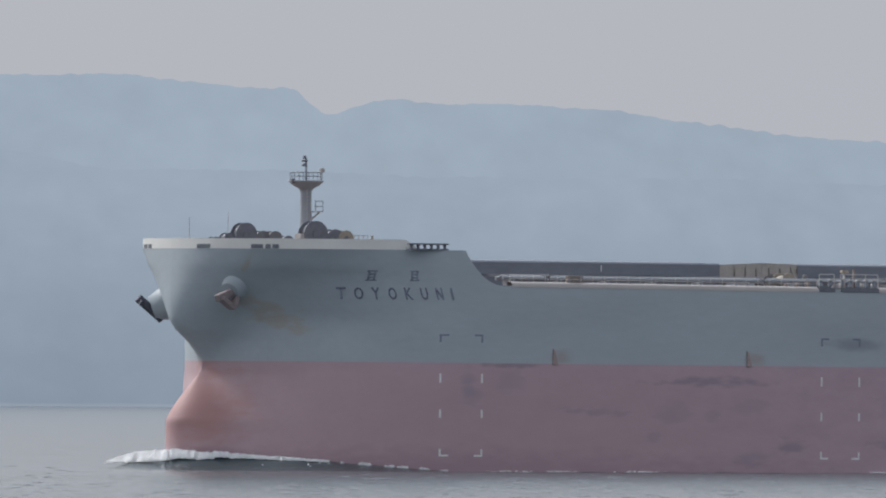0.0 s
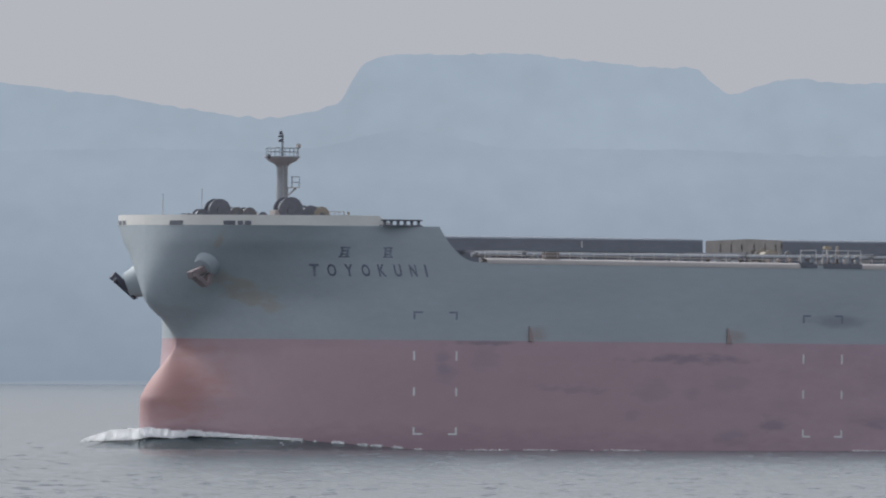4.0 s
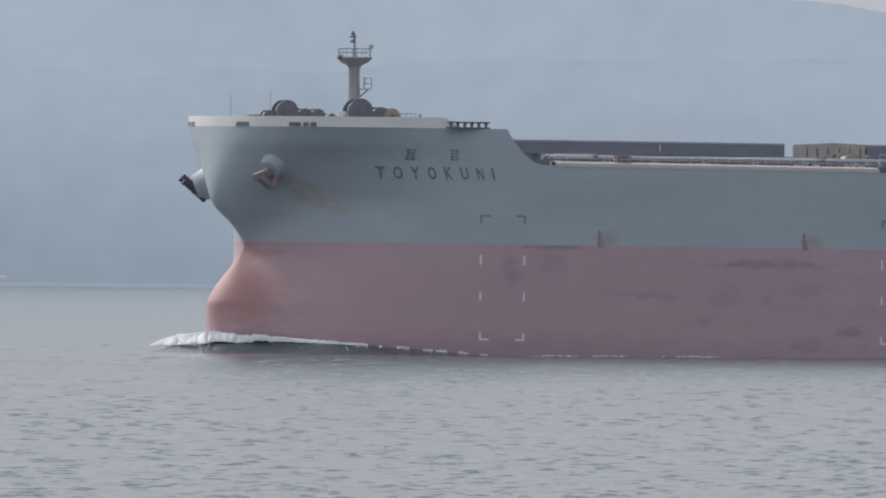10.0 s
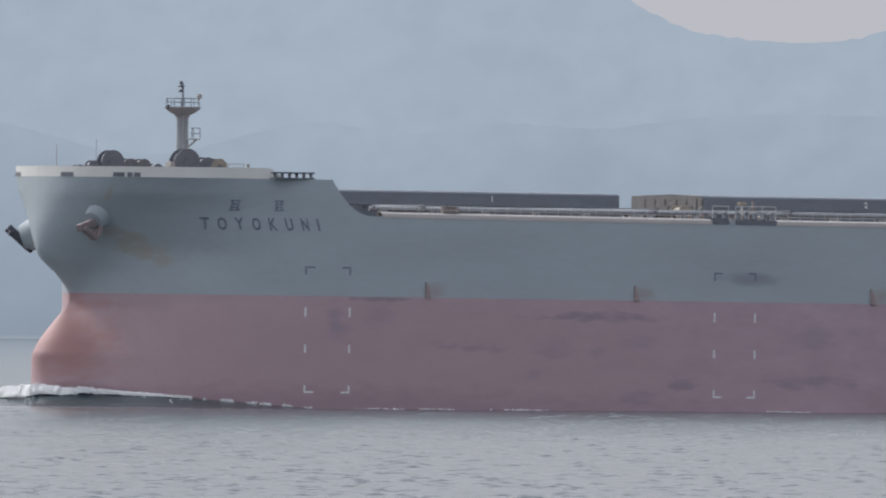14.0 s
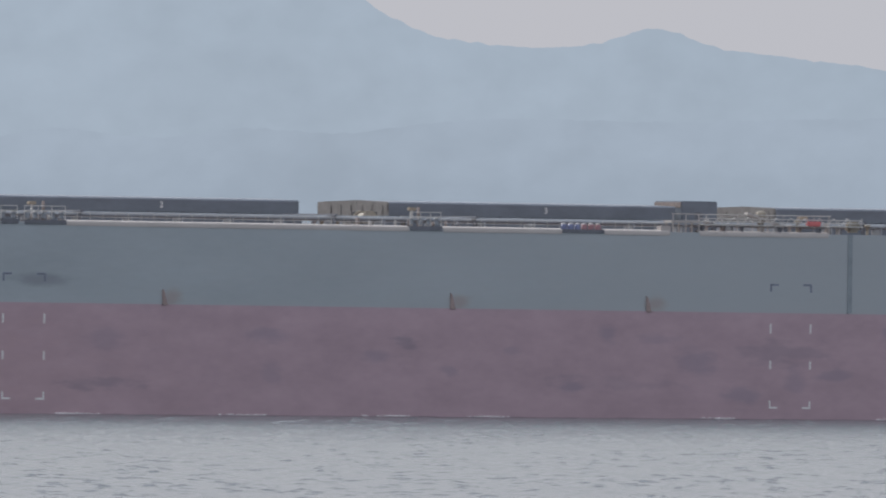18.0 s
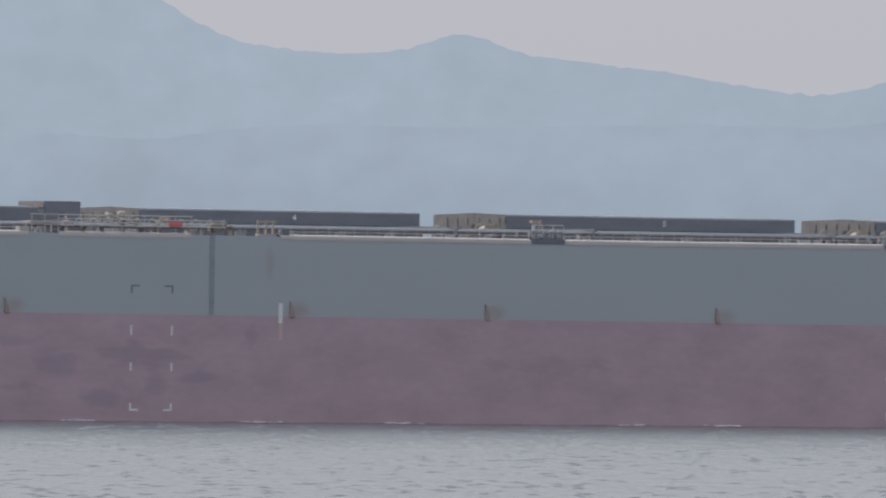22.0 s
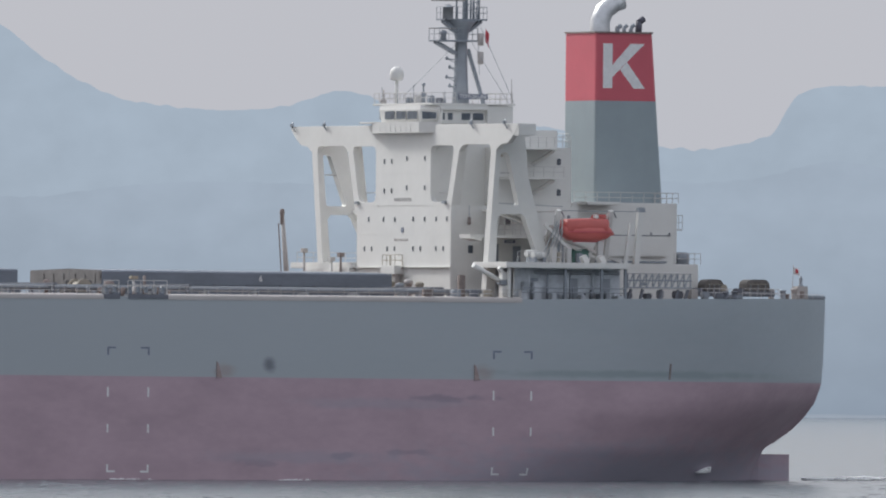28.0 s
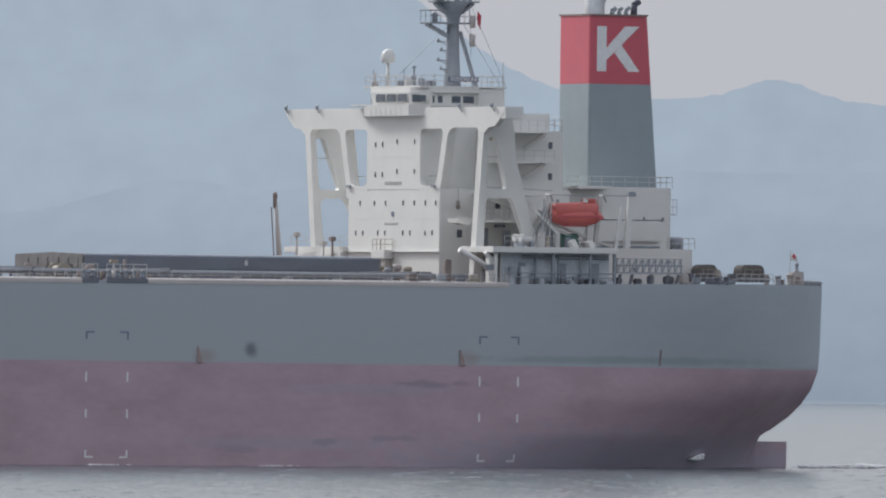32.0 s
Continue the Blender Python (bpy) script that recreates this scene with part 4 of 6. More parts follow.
winch(5.3, -4.6, 21.15, 0.45, 1.0, DARK)
winch(6.6, -4.8, 21.4, 0.6, 0.9, DARK)
winch(8.35, -4.8, 21.85, 1.1, 1.1, DARK)
winch(10.2, -4.6, 21.5, 0.72, 1.2, WORN)
winch(11.4, -4.8, 21.5, 0.70, 1.2, WORN)
winch(12.8, -4.6, 21.3, 0.5, 1.4, DARK)
winch(15.6, -4.9, 21.95, 1.25, 1.2, DARK)
winch(17.6, -4.9, 21.6, 0.85, 1.3, DARK)
winch(18.7, -5.0, 21.55, 0.80, 1.2, TAN)
locker = part("rope_locker", box(bmesh.new(), 14.0, 14.9, -5.5, -4.2, FORE_Z, 22.0, 0.08), CREAM, bulk_carrier)
fence("railing", [(19.2, -4.5, 21.1), (21.6, -4.5, 21.1)], 0.8, 0.5, bulk_carrier, YELLOW)
part("vent_post", tube(bmesh.new(), (22.0, -4.6, FORE_Z), (22.0, -4.6, 21.9), 0.16, 0.13, 8), TAN, bulk_carrier)
part("vent_post", tube(bmesh.new(), (8.2, -2.0, FORE_Z), (8.2, -2.0, 23.9), 0.03, n=5), RAIL, bulk_carrier)
part("jackstaff", tube(bmesh.new(), (5.2, 0, FORE_Z), (5.2, 0, 23.4), 0.05, 0.03, 6), RAIL, bulk_carrier)

FX, FY = 18.0, 1.0
mast = part("foremast", lathe(bmesh.new(), (FX, FY, FORE_Z), [(0.78, 0), (0.66, 1.2), (0.58, 2.2), (0.53, 4.0), (0.52, 5.45), (0.7, 5.75), (1.2, 6.0), (1.56, 6.32), (1.68, 6.42), (1.68, 6.5)], 18), FOREMAST, bulk_carrier,
            "pale grey tubular foremast with a railed lamp platform")
part("lamp_pole", tube(bmesh.new(), (FX, FY, 27.0), (FX, FY, 29.1), 0.12, 0.09, 8), MAST, mast)
for z, r, h in ((28.3, 0.24, 0.3), (28.75, 0.3, 0.22), (29.0, 0.16, 0.35)):
    part("lamp", lathe(bmesh.new(), (FX - 0.18, FY, z), [(r * 0.7, 0), (r, 0.05), (r, h * 0.7), (r * 0.5, h)], 10), DARK, mast)
ring = [(FX + 1.5 * math.cos(a), FY + 1.5 * math.sin(a), 27.0) for a in np.linspace(0, 2 * math.pi, 11)]
bm = bmesh.new()
for z in (0.4, 0.75):
    for a, c in zip(ring[:-1], ring[1:]):
        tube(bm, (a[0], a[1], a[2] + z), (c[0], c[1], c[2] + z), 0.035, n=5)
part("platform_rail", bm, MAST, mast)
for p in ring[:-1]:
    part("platform_post", tube(bmesh.new(), p, (p[0], p[1], p[2] + 0.75), 0.035, n=5), MAST, mast)
part("floodlight", box(bmesh.new(), FX + 1.1, FX + 1.5, FY - 0.9, FY - 0.5, 27.75, 28.15, 0.06), CREAM, mast)
part("floodlight_post", tube(bmesh.new(), (FX + 1.2, FY - 0.7, 27.0), (FX + 1.2, FY - 0.7, 27.8), 0.05, n=6), RAIL, mast)
part("bracket_lamp", box(bmesh.new(), FX - 1.75, FX - 1.4, FY - 0.5, FY - 0.1, 26.75, 27.15, 0.06), DARK, mast)
part("rest_platform", box(bmesh.new(), FX + 0.2, FX + 1.35, FY - 1.0, FY + 0.6, 24.05, 24.15, 0.02), RAIL, mast)
part("platform_strut", beam(bmesh.new(), (FX + 1.2, FY - 0.4, 24.05), (FX + 0.3, FY - 0.4, 23.3), 0.15, 0.12), RAIL, mast)
bm = bmesh.new()
for x, y in ((FX + 0.5, FY - 0.95), (FX + 1.3, FY - 0.95), (FX + 1.3, FY + 0.5)):
    tube(bm, (x, y, 24.1), (x, y, 25.1), 0.035, n=5)
for z in (24.6, 25.1):
    tube(bm, (FX + 0.4, FY - 0.95, z), (FX + 1.3, FY - 0.95, z), 0.035, n=5)
    tube(bm, (FX + 1.3, FY - 0.95, z), (FX + 1.3, FY + 0.5, z), 0.035, n=5)
part("rest_rail", bm, MAST, mast)
bm = bmesh.new()
for s in (-0.2, 0.2):
    tube(bm, (FX + s, FY - 0.62, 21.0), (FX + s, FY - 0.56, 26.6), 0.03, n=5)
for k in range(16):
    tube(bm, (FX - 0.2, FY - 0.6, 21.2 + k * 0.33), (FX + 0.2, FY - 0.6, 21.2 + k * 0.33), 0.02, n=4)
part("ladder", bm, RAIL, mast)


# ---- deckhouse: a wide lower block, a slim tower, and the bridge on a portal of legs ----
FRONT = 253.0


def slab(name, outline, x0, x1, mat, parent, label="", bevel=0.0):
    """A plate of any outline in the y-z plane, from x0 to x1, with holes cut as a list of outlines after the first."""
    bm = bmesh.new()
    loops = []
    for points in outline:
        vs = [bm.verts.new((x0, y, z)) for y, z in points]
        loops += [bm.edges.new((a, c)) for a, c in zip(vs, vs[1:] + vs[:1])]
    faces = [g for g in bmesh.ops.triangle_fill(bm, use_beauty=True, edges=loops)["geom"] if isinstance(g, bmesh.types.BMFace)]
    made = bmesh.ops.extrude_face_region(bm, geom=faces)
    bmesh.ops.translate(bm, vec=(x1 - x0, 0, 0), verts=[g for g in made["geom"] if isinstance(g, bmesh.types.BMVert)])
    bmesh.ops.recalc_face_normals(bm, faces=bm.faces)
    return part(name, bm, mat, parent, label)


def rounded(points, r, n=5):
    """The outline with its corners rounded."""
    out = []
    for i, p in enumerate(points):
        p, a, c = Vector(p), Vector(points[i - 1]), Vector(points[(i + 1) % len(points)])
        q0, q1 = p + (a - p).normalized() * r, p + (c - p).normalized() * r
        for k in range(n + 1):
            t = k / n
            out.append(tuple((q0 * (1 - t) + p * t) * (1 - t) + (p * (1 - t) + q1 * t) * t))
    return out


block = part("accommodation", box(bmesh.new(), FRONT + 0.004, 266.0, -9.9, 9.5, DECK_Z, 26.0, 0.06), WHITE, bulk_carrier, "white accommodation block")
tower = part("bridge_tower", box(bmesh.new(), FRONT + 0.004, 266.0, -5.5, 5.4, 26.0, 33.0, 0.05), WHITE, bulk_carrier, "white tower under the bridge")
part("after_house", box(bmesh.new(), 258.6, 266.2, -8.0, 8.0, 26.0, 31.4, 0.06), WHITE, bulk_carrier)

# the front frame: tower face, two inner legs and two outer legs under the wing
def leg_y(z):
    """Inner face of the outer legs: they lean in towards the deck."""
    return 16.05 + (z - 17.35) * 0.1328


def side_frame(side, outlines):
    """A leaning fore-and-aft plate under the wing, with rounded openings."""
    bm = bmesh.new()
    loops = []
    for points in outlines:
        vs = [bm.verts.new((x, side * (leg_y(z) + 0.04), z)) for x, z in points]
        loops += [bm.edges.new((a, c)) for a, c in zip(vs, vs[1:] + vs[:1])]
    faces = [g for g in bmesh.ops.triangle_fill(bm, use_beauty=True, edges=loops)["geom"] if isinstance(g, bmesh.types.BMFace)]
    made = bmesh.ops.extrude_face_region(bm, geom=faces)
    bmesh.ops.translate(bm, vec=(0, side * 0.84, 0), verts=[g for g in made["geom"] if isinstance(g, bmesh.types.BMVert)])
    bmesh.ops.recalc_face_normals(bm, faces=bm.faces)
    return part("side_frame", bm, WHITE, bulk_carrier, "white side frame with rounded openings under the bridge wing")


for side in (-1, 1):
    y = lambda v: v * side
    inner = [(y(5.3), 33.3), (y(23.35), 33.34), (y(23.25), 33.0), (y(22.2), 32.2), (y(21.2), 31.62), (y(19.9), 31.5), (y(18.95), 31.0), (y(17.0), 17.35), (y(16.05), 17.35), (y(17.83), 30.8), (y(17.75), 31.3), (y(17.4), 31.5), (y(12.6), 31.52), (y(11.9), 31.35), (y(11.4), 30.9), (y(9.95), 26.0), (y(9.95), 25.2), (y(5.3), 25.2)]
    hole = rounded([(y(5.62), 26.3), (y(9.05), 26.3), (y(10.5), 31.45), (y(5.62), 31.45)], 0.75)
    slab("portal_leg", [inner, hole], FRONT, FRONT + 0.5, WHITE, bulk_carrier, "white portal leg under the bridge wing")
    part("inner_leg_web", beam(bmesh.new(), (FRONT + 0.78, y(10.9), 31.6), (FRONT + 0.78, y(9.5), 26.0), 0.45, 0.5), WHITE, bulk_carrier)
    frame_plate = side_frame(side, [[(FRONT + 0.3, 32.3), (255.9, 32.3), (256.2, 30.8), (256.5, 28.7), (257.7, 25.2), (259.4, 20.83), (258.3, 20.83), (256.5, 24.9), (256.2, 25.2), (254.1, 25.2), (253.75, 24.8), (253.95, 17.4), (FRONT + 0.3, 17.4)],
                                    rounded([(253.6, 30.75), (254.35, 30.75), (255.8, 26.0), (253.68, 26.0)], 0.34)])
    part("frame_rail", tube(bmesh.new(), (253.9, y(17.9), 28.9), (255.2, y(17.9), 28.9), 0.06, n=5), RAIL, frame_plate)
    part("frame_rail", tube(bmesh.new(), (253.9, y(10.0), 27.2), (253.9, y(5.6), 27.2), 0.04, n=5), RAIL, frame_plate)
    part("tie_deck", box(bmesh.new(), 256.2, 261.5, min(y(9.9), y(17.0)), max(y(9.9), y(17.0)), 25.45, 25.68, 0.03), WHITE, bulk_carrier)
wing = part("bridge_wing", box(bmesh.new(), FRONT + 0.06, 254.85, -22.35, 22.3, 32.3, 33.36, 0.05), WHITE, bulk_carrier, "white bridge wing across the whole beam")
part("wing_cab", box(bmesh.new(), FRONT + 0.03, 254.8, -23.4, -21.9, 32.25, 33.34, 0.05), WHITE, wing)
for y in (22.7, 16.0, -14.2, -21.0):
    lamp = part("wing_lamp", box(bmesh.new(), FRONT - 0.4, FRONT - 0.1, y - 0.22, y + 0.12, 33.3, 33.62, 0.06), MAST, wing, "grey lamp on the wing's edge")
    part("lamp_arm", beam(bmesh.new(), (FRONT - 0.25, y, 33.4), (FRONT + 0.1, y + 0.5, 33.75), 0.09, 0.09), MAST, lamp)
    part("lamp_arm", beam(bmesh.new(), (FRONT - 0.25, y, 33.35), (FRONT + 0.02, y - 0.1, 32.95), 0.09, 0.09), MAST, lamp)
for y in (9.2, -8.8):
    part("ledge_lamp", box(bmesh.new(), FRONT - 0.3, FRONT - 0.03, y - 0.35, y + 0.35, 26.15, 26.4, 0.05), MAST, block)

# windows of the front, row by row
pane = bpy.data.meshes.new("pane")
pb = box(bmesh.new(), -0.05, 0.02, -0.115, 0.115, -0.22, 0.22, 0.03)
pb.to_mesh(pane)
pb.free()
pane.materials.append(GLASS)
surround = bpy.data.meshes.new("window_frame")
pb = box(bmesh.new(), -0.03, 0.02, -0.16, 0.16, -0.27, 0.27, 0.03)
pb.to_mesh(surround)
pb.free()
surround.materials.append(WHITE)
for owner, z, ys in ((block, 24.75, (6.95, 3.9, 1.55, -2.2, -4.55, -6.9, -9.1)), (block, 22.05, (7.8, 6.3, 3.1, 1.6, -2.2, -3.7, -6.9, -8.4)),
                     (tower, 30.05, (3.8, 2.3)), (tower, 30.3, (-0.8, -4.5)), (tower, 27.35, (3.8, 2.3)), (tower, 27.6, (-0.8, -4.5))):
    for y in ys:
        ob = new("window", surround)
        ob.location, ob.parent = (FRONT - 0.0, y, z), owner
        glass = new("window_pane", pane)
        glass.location, glass.parent = (FRONT - 0.012, y, z), owner
for z, y0, y1 in ((28.95, -5.4, 5.3), (26.02, -9.9, 9.5), (23.35, -9.9, 9.5), (20.35, -9.95, 9.6)):
    part("ledge", box(bmesh.new(), FRONT - 0.015 - (0.3 if z < 21 else 0), FRONT + 0.01, y0, y1, z - 0.03, z + 0.03, 0.01), WHITE, block)
part("round_badge", tube(bmesh.new(), (FRONT - 0.05, 0.0, 23.75), (FRONT + 0.01, 0.0, 23.75), 0.26, n=16), NAME, block)
for k in range(9):
    part("lettering_bar", box(bmesh.new(), FRONT - 0.02, FRONT + 0.025, 1.75 - k * 0.4 - 0.27, 1.75 - k * 0.4, 26.38, 26.70), material("worn_grey", (0.38, 0.37, 0.36), 0.7) if k == 0 else bpy.data.materials["worn_grey"], tower)
for k in range(7):
    part("lettering_bar", box(bmesh.new(), FRONT - 0.02, FRONT + 0.025, 1.7 - k * 0.42 - 0.28, 1.7 - k * 0.42, 22.75, 22.98), bpy.data.materials["deck_edge_white"], block)

# the railed platform low on the front, and the gear before it
platform = part("front_platform", box(bmesh.new(), 252.05, FRONT, -0.3, 2.5, 19.7, 20.5, 0.04), WHITE, bulk_carrier, "white railed platform on the deckhouse front")
fence("platform_railing", [(FRONT - 0.1, 2.4, 20.5), (252.15, 2.4, 20.5), (252.15, -0.2, 20.5), (FRONT - 0.1, -0.2, 20.5)], 0.98, 0.8, bulk_carrier, YELLOW)
for y in (2.0, 0.2):
    part("bracket_leg", beam(bmesh.new(), (252.5, y, DECK_Z), (252.5, y, 20.1), 0.5, 0.5), CREAM, platform)
for y, h, mat in ((-2.5, 1.3, TAN), (-4.4, 1.1, MAST), (-6.2, 1.4, CREAM), (-8.4, 1.2, TAN)):
    part("deck_vent", lathe(bmesh.new(), (250.6, y, DECK_Z), [(0.3, 0), (0.26, h), (0.42, h + 0.1), (0.4, h + 0.4), (0.1, h + 0.5)], 10), mat, bulk_carrier)
part("stores_box", box(bmesh.new(), 249.6, 250.6, -13.5, -9.5, DECK_Z, 18.5, 0.06), DARK, bulk_carrier)
part("hose_box", box(bmesh.new(), 244.3, 245.3, -22.0, -21.5, 17.5, 18.3, 0.05), RUST, bulk_carrier, "red fire hose box at the rail")
for x in (247.8, 249.6, 251.0):
    part("stores_drum", lathe(bmesh.new(), (x, -21.4, DECK_Z), [(0.45, 0), (0.48, 0.3), (0.45, 0.6), (0.48, 0.9), (0.3, 1.0)], 12), (DARK, MAST, TAN)[int(x) % 3], bulk_carrier)

# ---- wheelhouse ----
house = slab("wheelhouse", [[(-6.0, 33.25), (6.0, 33.25), (6.0, 35.15), (-6.0, 35.15)]], FRONT + 0.7, 258.6, WHITE, bulk_carrier, "white wheelhouse with a band of windows")
part("chart_room", box(bmesh.new(), 258.6, 261.6, -5.2, 5.2, 33.25, 35.15, 0.05), WHITE, bulk_carrier)
bay = [(FRONT + 0.75, 6.0), (FRONT - 0.3, 4.05), (FRONT - 0.3, -4.05), (FRONT + 0.75, -6.0)]
bm = bmesh.new()
for z0, z1, g0, g1 in ((32.6, 32.68, 0.5, 0.52), (32.68, 33.62, 0.46, 0.52), (33.62, 34.75, -0.05, 0.12), (34.75, 35.15, 0.12, 0.06)):
    lo = [bm.verts.new((x - g0, y * (1 + g0 * 0.35), z0)) for x, y in bay]
    hi = [bm.verts.new((x - g1, y * (1 + g1 * 0.35), z1)) for x, y in bay]
    for i in range(4):
        bm.faces.new((lo[i], lo[(i + 1) % 4], hi[(i + 1) % 4], hi[i]))
    bm.faces.new(lo[::-1])
    bm.faces.new(hi)
bmesh.ops.recalc_face_normals(bm, faces=bm.faces)
bay_part = part("bridge_bay", bm, WHITE, bulk_carrier, "white faceted bridge front")
part("bay_ledge", box(bmesh.new(), FRONT - 0.85, FRONT + 0.2, 4.3, 7.5, 33.5, 33.66, 0.04), WHITE, bay_part)


def bridge_window(a, c, z0, z1, parent):
    """A pale-framed window between two plan points."""
    a, c = Vector((*a, 0)), Vector((*c, 0))
    way = (c - a).normalized()
    out = Vector((way.y, -way.x, 0)) if Vector((way.y, -way.x, 0)).dot(Vector((-1, -0.5, 0))) > 0 else Vector((-way.y, way.x, 0))
    turn = math.degrees(math.atan2(way.y, way.x))
    mid, half = (a + c) / 2, (c - a).length / 2
    for name, grow, deep, mat in (("window_frame", 0.06, 0.03, WHITE), ("window_pane", 0.0, 0.05, BRIDGE_GLASS)):
        bm = box(bmesh.new(), -half - grow, half + grow, -deep, deep, z0 - grow, z1 + grow, 0.02)
        bmesh.ops.transform(bm, matrix=pose(mid.x, mid.y, 0, 0, 0, turn), verts=bm.verts)
        part(name, bm, mat, parent, "pale reflecting bridge window" if deep > 0.04 else "")


for y0, y1 in ((3.0, 1.0), (0.7, -1.3), (-1.6, -3.65)):
    bridge_window((FRONT - 0.39, y0), (FRONT - 0.39, y1), 33.88, 34.62, bay_part)
bridge_window((FRONT - 0.25, -4.35), (FRONT + 0.5, -5.75), 33.88, 34.62, bay_part)
bridge_window((FRONT - 0.25, 4.35), (FRONT + 0.2, 5.2), 33.88, 34.62, bay_part)
for x0, x1 in ((253.9, 254.2), (254.5, 255.0), (255.9, 256.8), (257.05, 258.15)):
    bridge_window((x0, -6.0), (x1, -6.0), 33.82, 34.45, house)
part("window_hood", box(bmesh.new(), 253.8, 258.5, -6.4, -6.0, 34.72, 34.86, 0.05), WHITE, house)
part("window_apron", box(bmesh.new(), 253.8, 258.5, -6.25, -6.0, 33.5, 33.7, 0.05), WHITE, house)
for x in (253.75, 258.45):
    part("window_cheek", box(bmesh.new(), x - 0.06, x + 0.1, -6.35, -6.0, 33.5, 34.86, 0.04), WHITE, house)
for k in range(7):
    y = 3.3 - k * 1.05
    part("rib", box(bmesh.new(), FRONT - 0.815, FRONT - 0.70, y - 0.07, y, 32.74, 33.52), WHITE, bay_part)
part("wheelhouse_roof", box(bmesh.new(), FRONT - 0.2, 258.7, -6.05, 6.05, 35.15, 35.34, 0.06), WHITE, bulk_carrier)
part("chart_room_roof", box(bmesh.new(), 258.75, 261.75, -5.4, 5.4, 35.2, 35.34, 0.04), WHITE, bulk_carrier)
fence("roof_railing", [(257.9, 5.9, 35.34), (FRONT - 0.1, 5.9, 35.34), (FRONT - 0.1, -5.9, 35.34), (255.3, -5.9, 35.34)], 0.95, 1.1, bulk_carrier, RAIL)
fence("roof_railing", [(258.9, -5.2, 35.34), (261.5, -5.2, 35.34), (261.5, 5.2, 35.34)], 0.95, 1.1, bulk_carrier, RAIL)

# roof gear: radome, compass, lockers, name board
dome = part("radome", lathe(bmesh.new(), (254.0, 3.5, 37.45), [(0.35, 0), (0.58, 0.1), (0.63, 0.45), (0.62, 0.75), (0.52, 1.05), (0.3, 1.24), (0.05, 1.3)], 18), WHITE, bulk_carrier, "white satellite radome on a post")
part("dome_post", tube(bmesh.new(), (254.0, 3.5, 35.3), (254.0, 3.5, 37.45), 0.19, 0.15, 10), WHITE, dome)
part("compass_stand", lathe(bmesh.new(), (254.2, -1.6, 35.34), [(0.2, 0), (0.16, 0.6), (0.26, 0.7), (0.24, 0.95), (0.1, 1.05), (0.08, 1.6), (0.2, 1.65), (0.15, 1.85)], 10), MAST, bulk_carrier)
for x, y, w, h in ((254.3, 2.1, 0.35, 0.6), (254.9, 1.2, 0.6, 0.45), (254.2, 0.2, 0.4, 0.75), (255.2, -0.7, 0.5, 0.5), (254.1, -2.7, 0.5, 0.7), (254.6, -3.5, 0.35, 0.5), (254.4, -4.4, 0.5, 0.4)):
    part("roof_locker", box(bmesh.new(), x, x + 0.6, y - w / 2, y + w / 2, 35.34, 35.34 + h, 0.05), (MAST, DARK, RAIL)[int(y * 10) % 3], bulk_carrier)
for x, y, h in ((253.2, 4.9, 1.5), (253.3, 1.9, 1.2), (253.5, -1.0, 1.7), (254.6, -5.2, 1.1)):
    part("whip_aerial", tube(bmesh.new(), (x, y, 35.34), (x, y, 35.34 + h), 0.05, 0.03, 5), MAST, bulk_carrier)
part("roof_vent", lathe(bmesh.new(), (253.4, 5.0, 35.34), [(0.3, 0), (0.3, 0.35), (0.1, 0.45), (0.06, 1.3)], 10), CREAM, bulk_carrier)
board = part("name_board", box(bmesh.new(), 255.5, 258.55, -6.08, -6.0, 35.72, 36.22, 0.02), NAME, bulk_carrier, "dark name board with white letters")
me = lettering("TOYOKUNI", 0.38, 2.75)
for v in me.vertices:
    v.co = (255.65 + v.co.x, -6.095, 35.79 + v.co.y)
mesh_part("board_letters", me, MARK, board, "white letters of the ship's name")
for x in (255.6, 258.0):
    part("board_post", tube(bmesh.new(), (x, -5.95, 35.34), (x, -5.95, 36.3), 0.06, n=6), MAST, board)

# ---- main mast on the wheelhouse ----
MX = 258.8
main = part("main_mast", lathe(bmesh.new(), (MX, 0, 35.34), [(0.80, 0), (0.66, 2.0), (0.58, 4.5), (0.55, 5.7), (0.62, 6.3), (0.85, 6.9), (1.35, 7.5), (1.45, 7.66)], 18), MAST, bulk_carrier, "dark grey main mast with two railed platforms")
part("lower_platform", box(bmesh.new(), 256.0, 260.0, -1.1, 1.1, 41.05, 41.2, 0.03), MAST, main)
part("platform_bracket", beam(bmesh.new(), (256.2, 0, 41.0), (MX - 0.6, 0, 40.0), 0.8, 0.25), MAST, main)
part("upper_platform", box(bmesh.new(), 256.8, 260.9, -1.2, 1.2, 43.0, 43.14, 0.03), MAST, main)
part("platform_bracket", beam(bmesh.new(), (257.0, 0, 42.95), (MX - 0.6, 0, 42.0), 0.9, 0.25), MAST, main)
part("platform_bracket", beam(bmesh.new(), (260.7, 0, 42.95), (MX + 0.6, 0, 42.0), 0.9, 0.25), MAST, main)
for z, x0, x1, yy in ((41.2, 256.05, 259.95, 1.05), (43.14, 256.85, 260.85, 1.15)):
    fence("platform_railing", [(x0, yy, z), (x0, -yy, z), (x1, -yy, z), (x1, yy, z)], 1.1, 0.9, bulk_carrier, MAST)
radar = part("radar_scanner", box(bmesh.new(), 255.2, 258.7, -1.1, -0.8, 44.75, 45.0, 0.06), CREAM, bulk_carrier, "pale radar scanner bar on the mast")
part("scanner_post", lathe(bmesh.new(), (256.95, -0.95, 43.14), [(0.5, 0), (0.48, 1.1), (0.5, 1.0), (0.25, 1.3)], 10), MAST, radar)
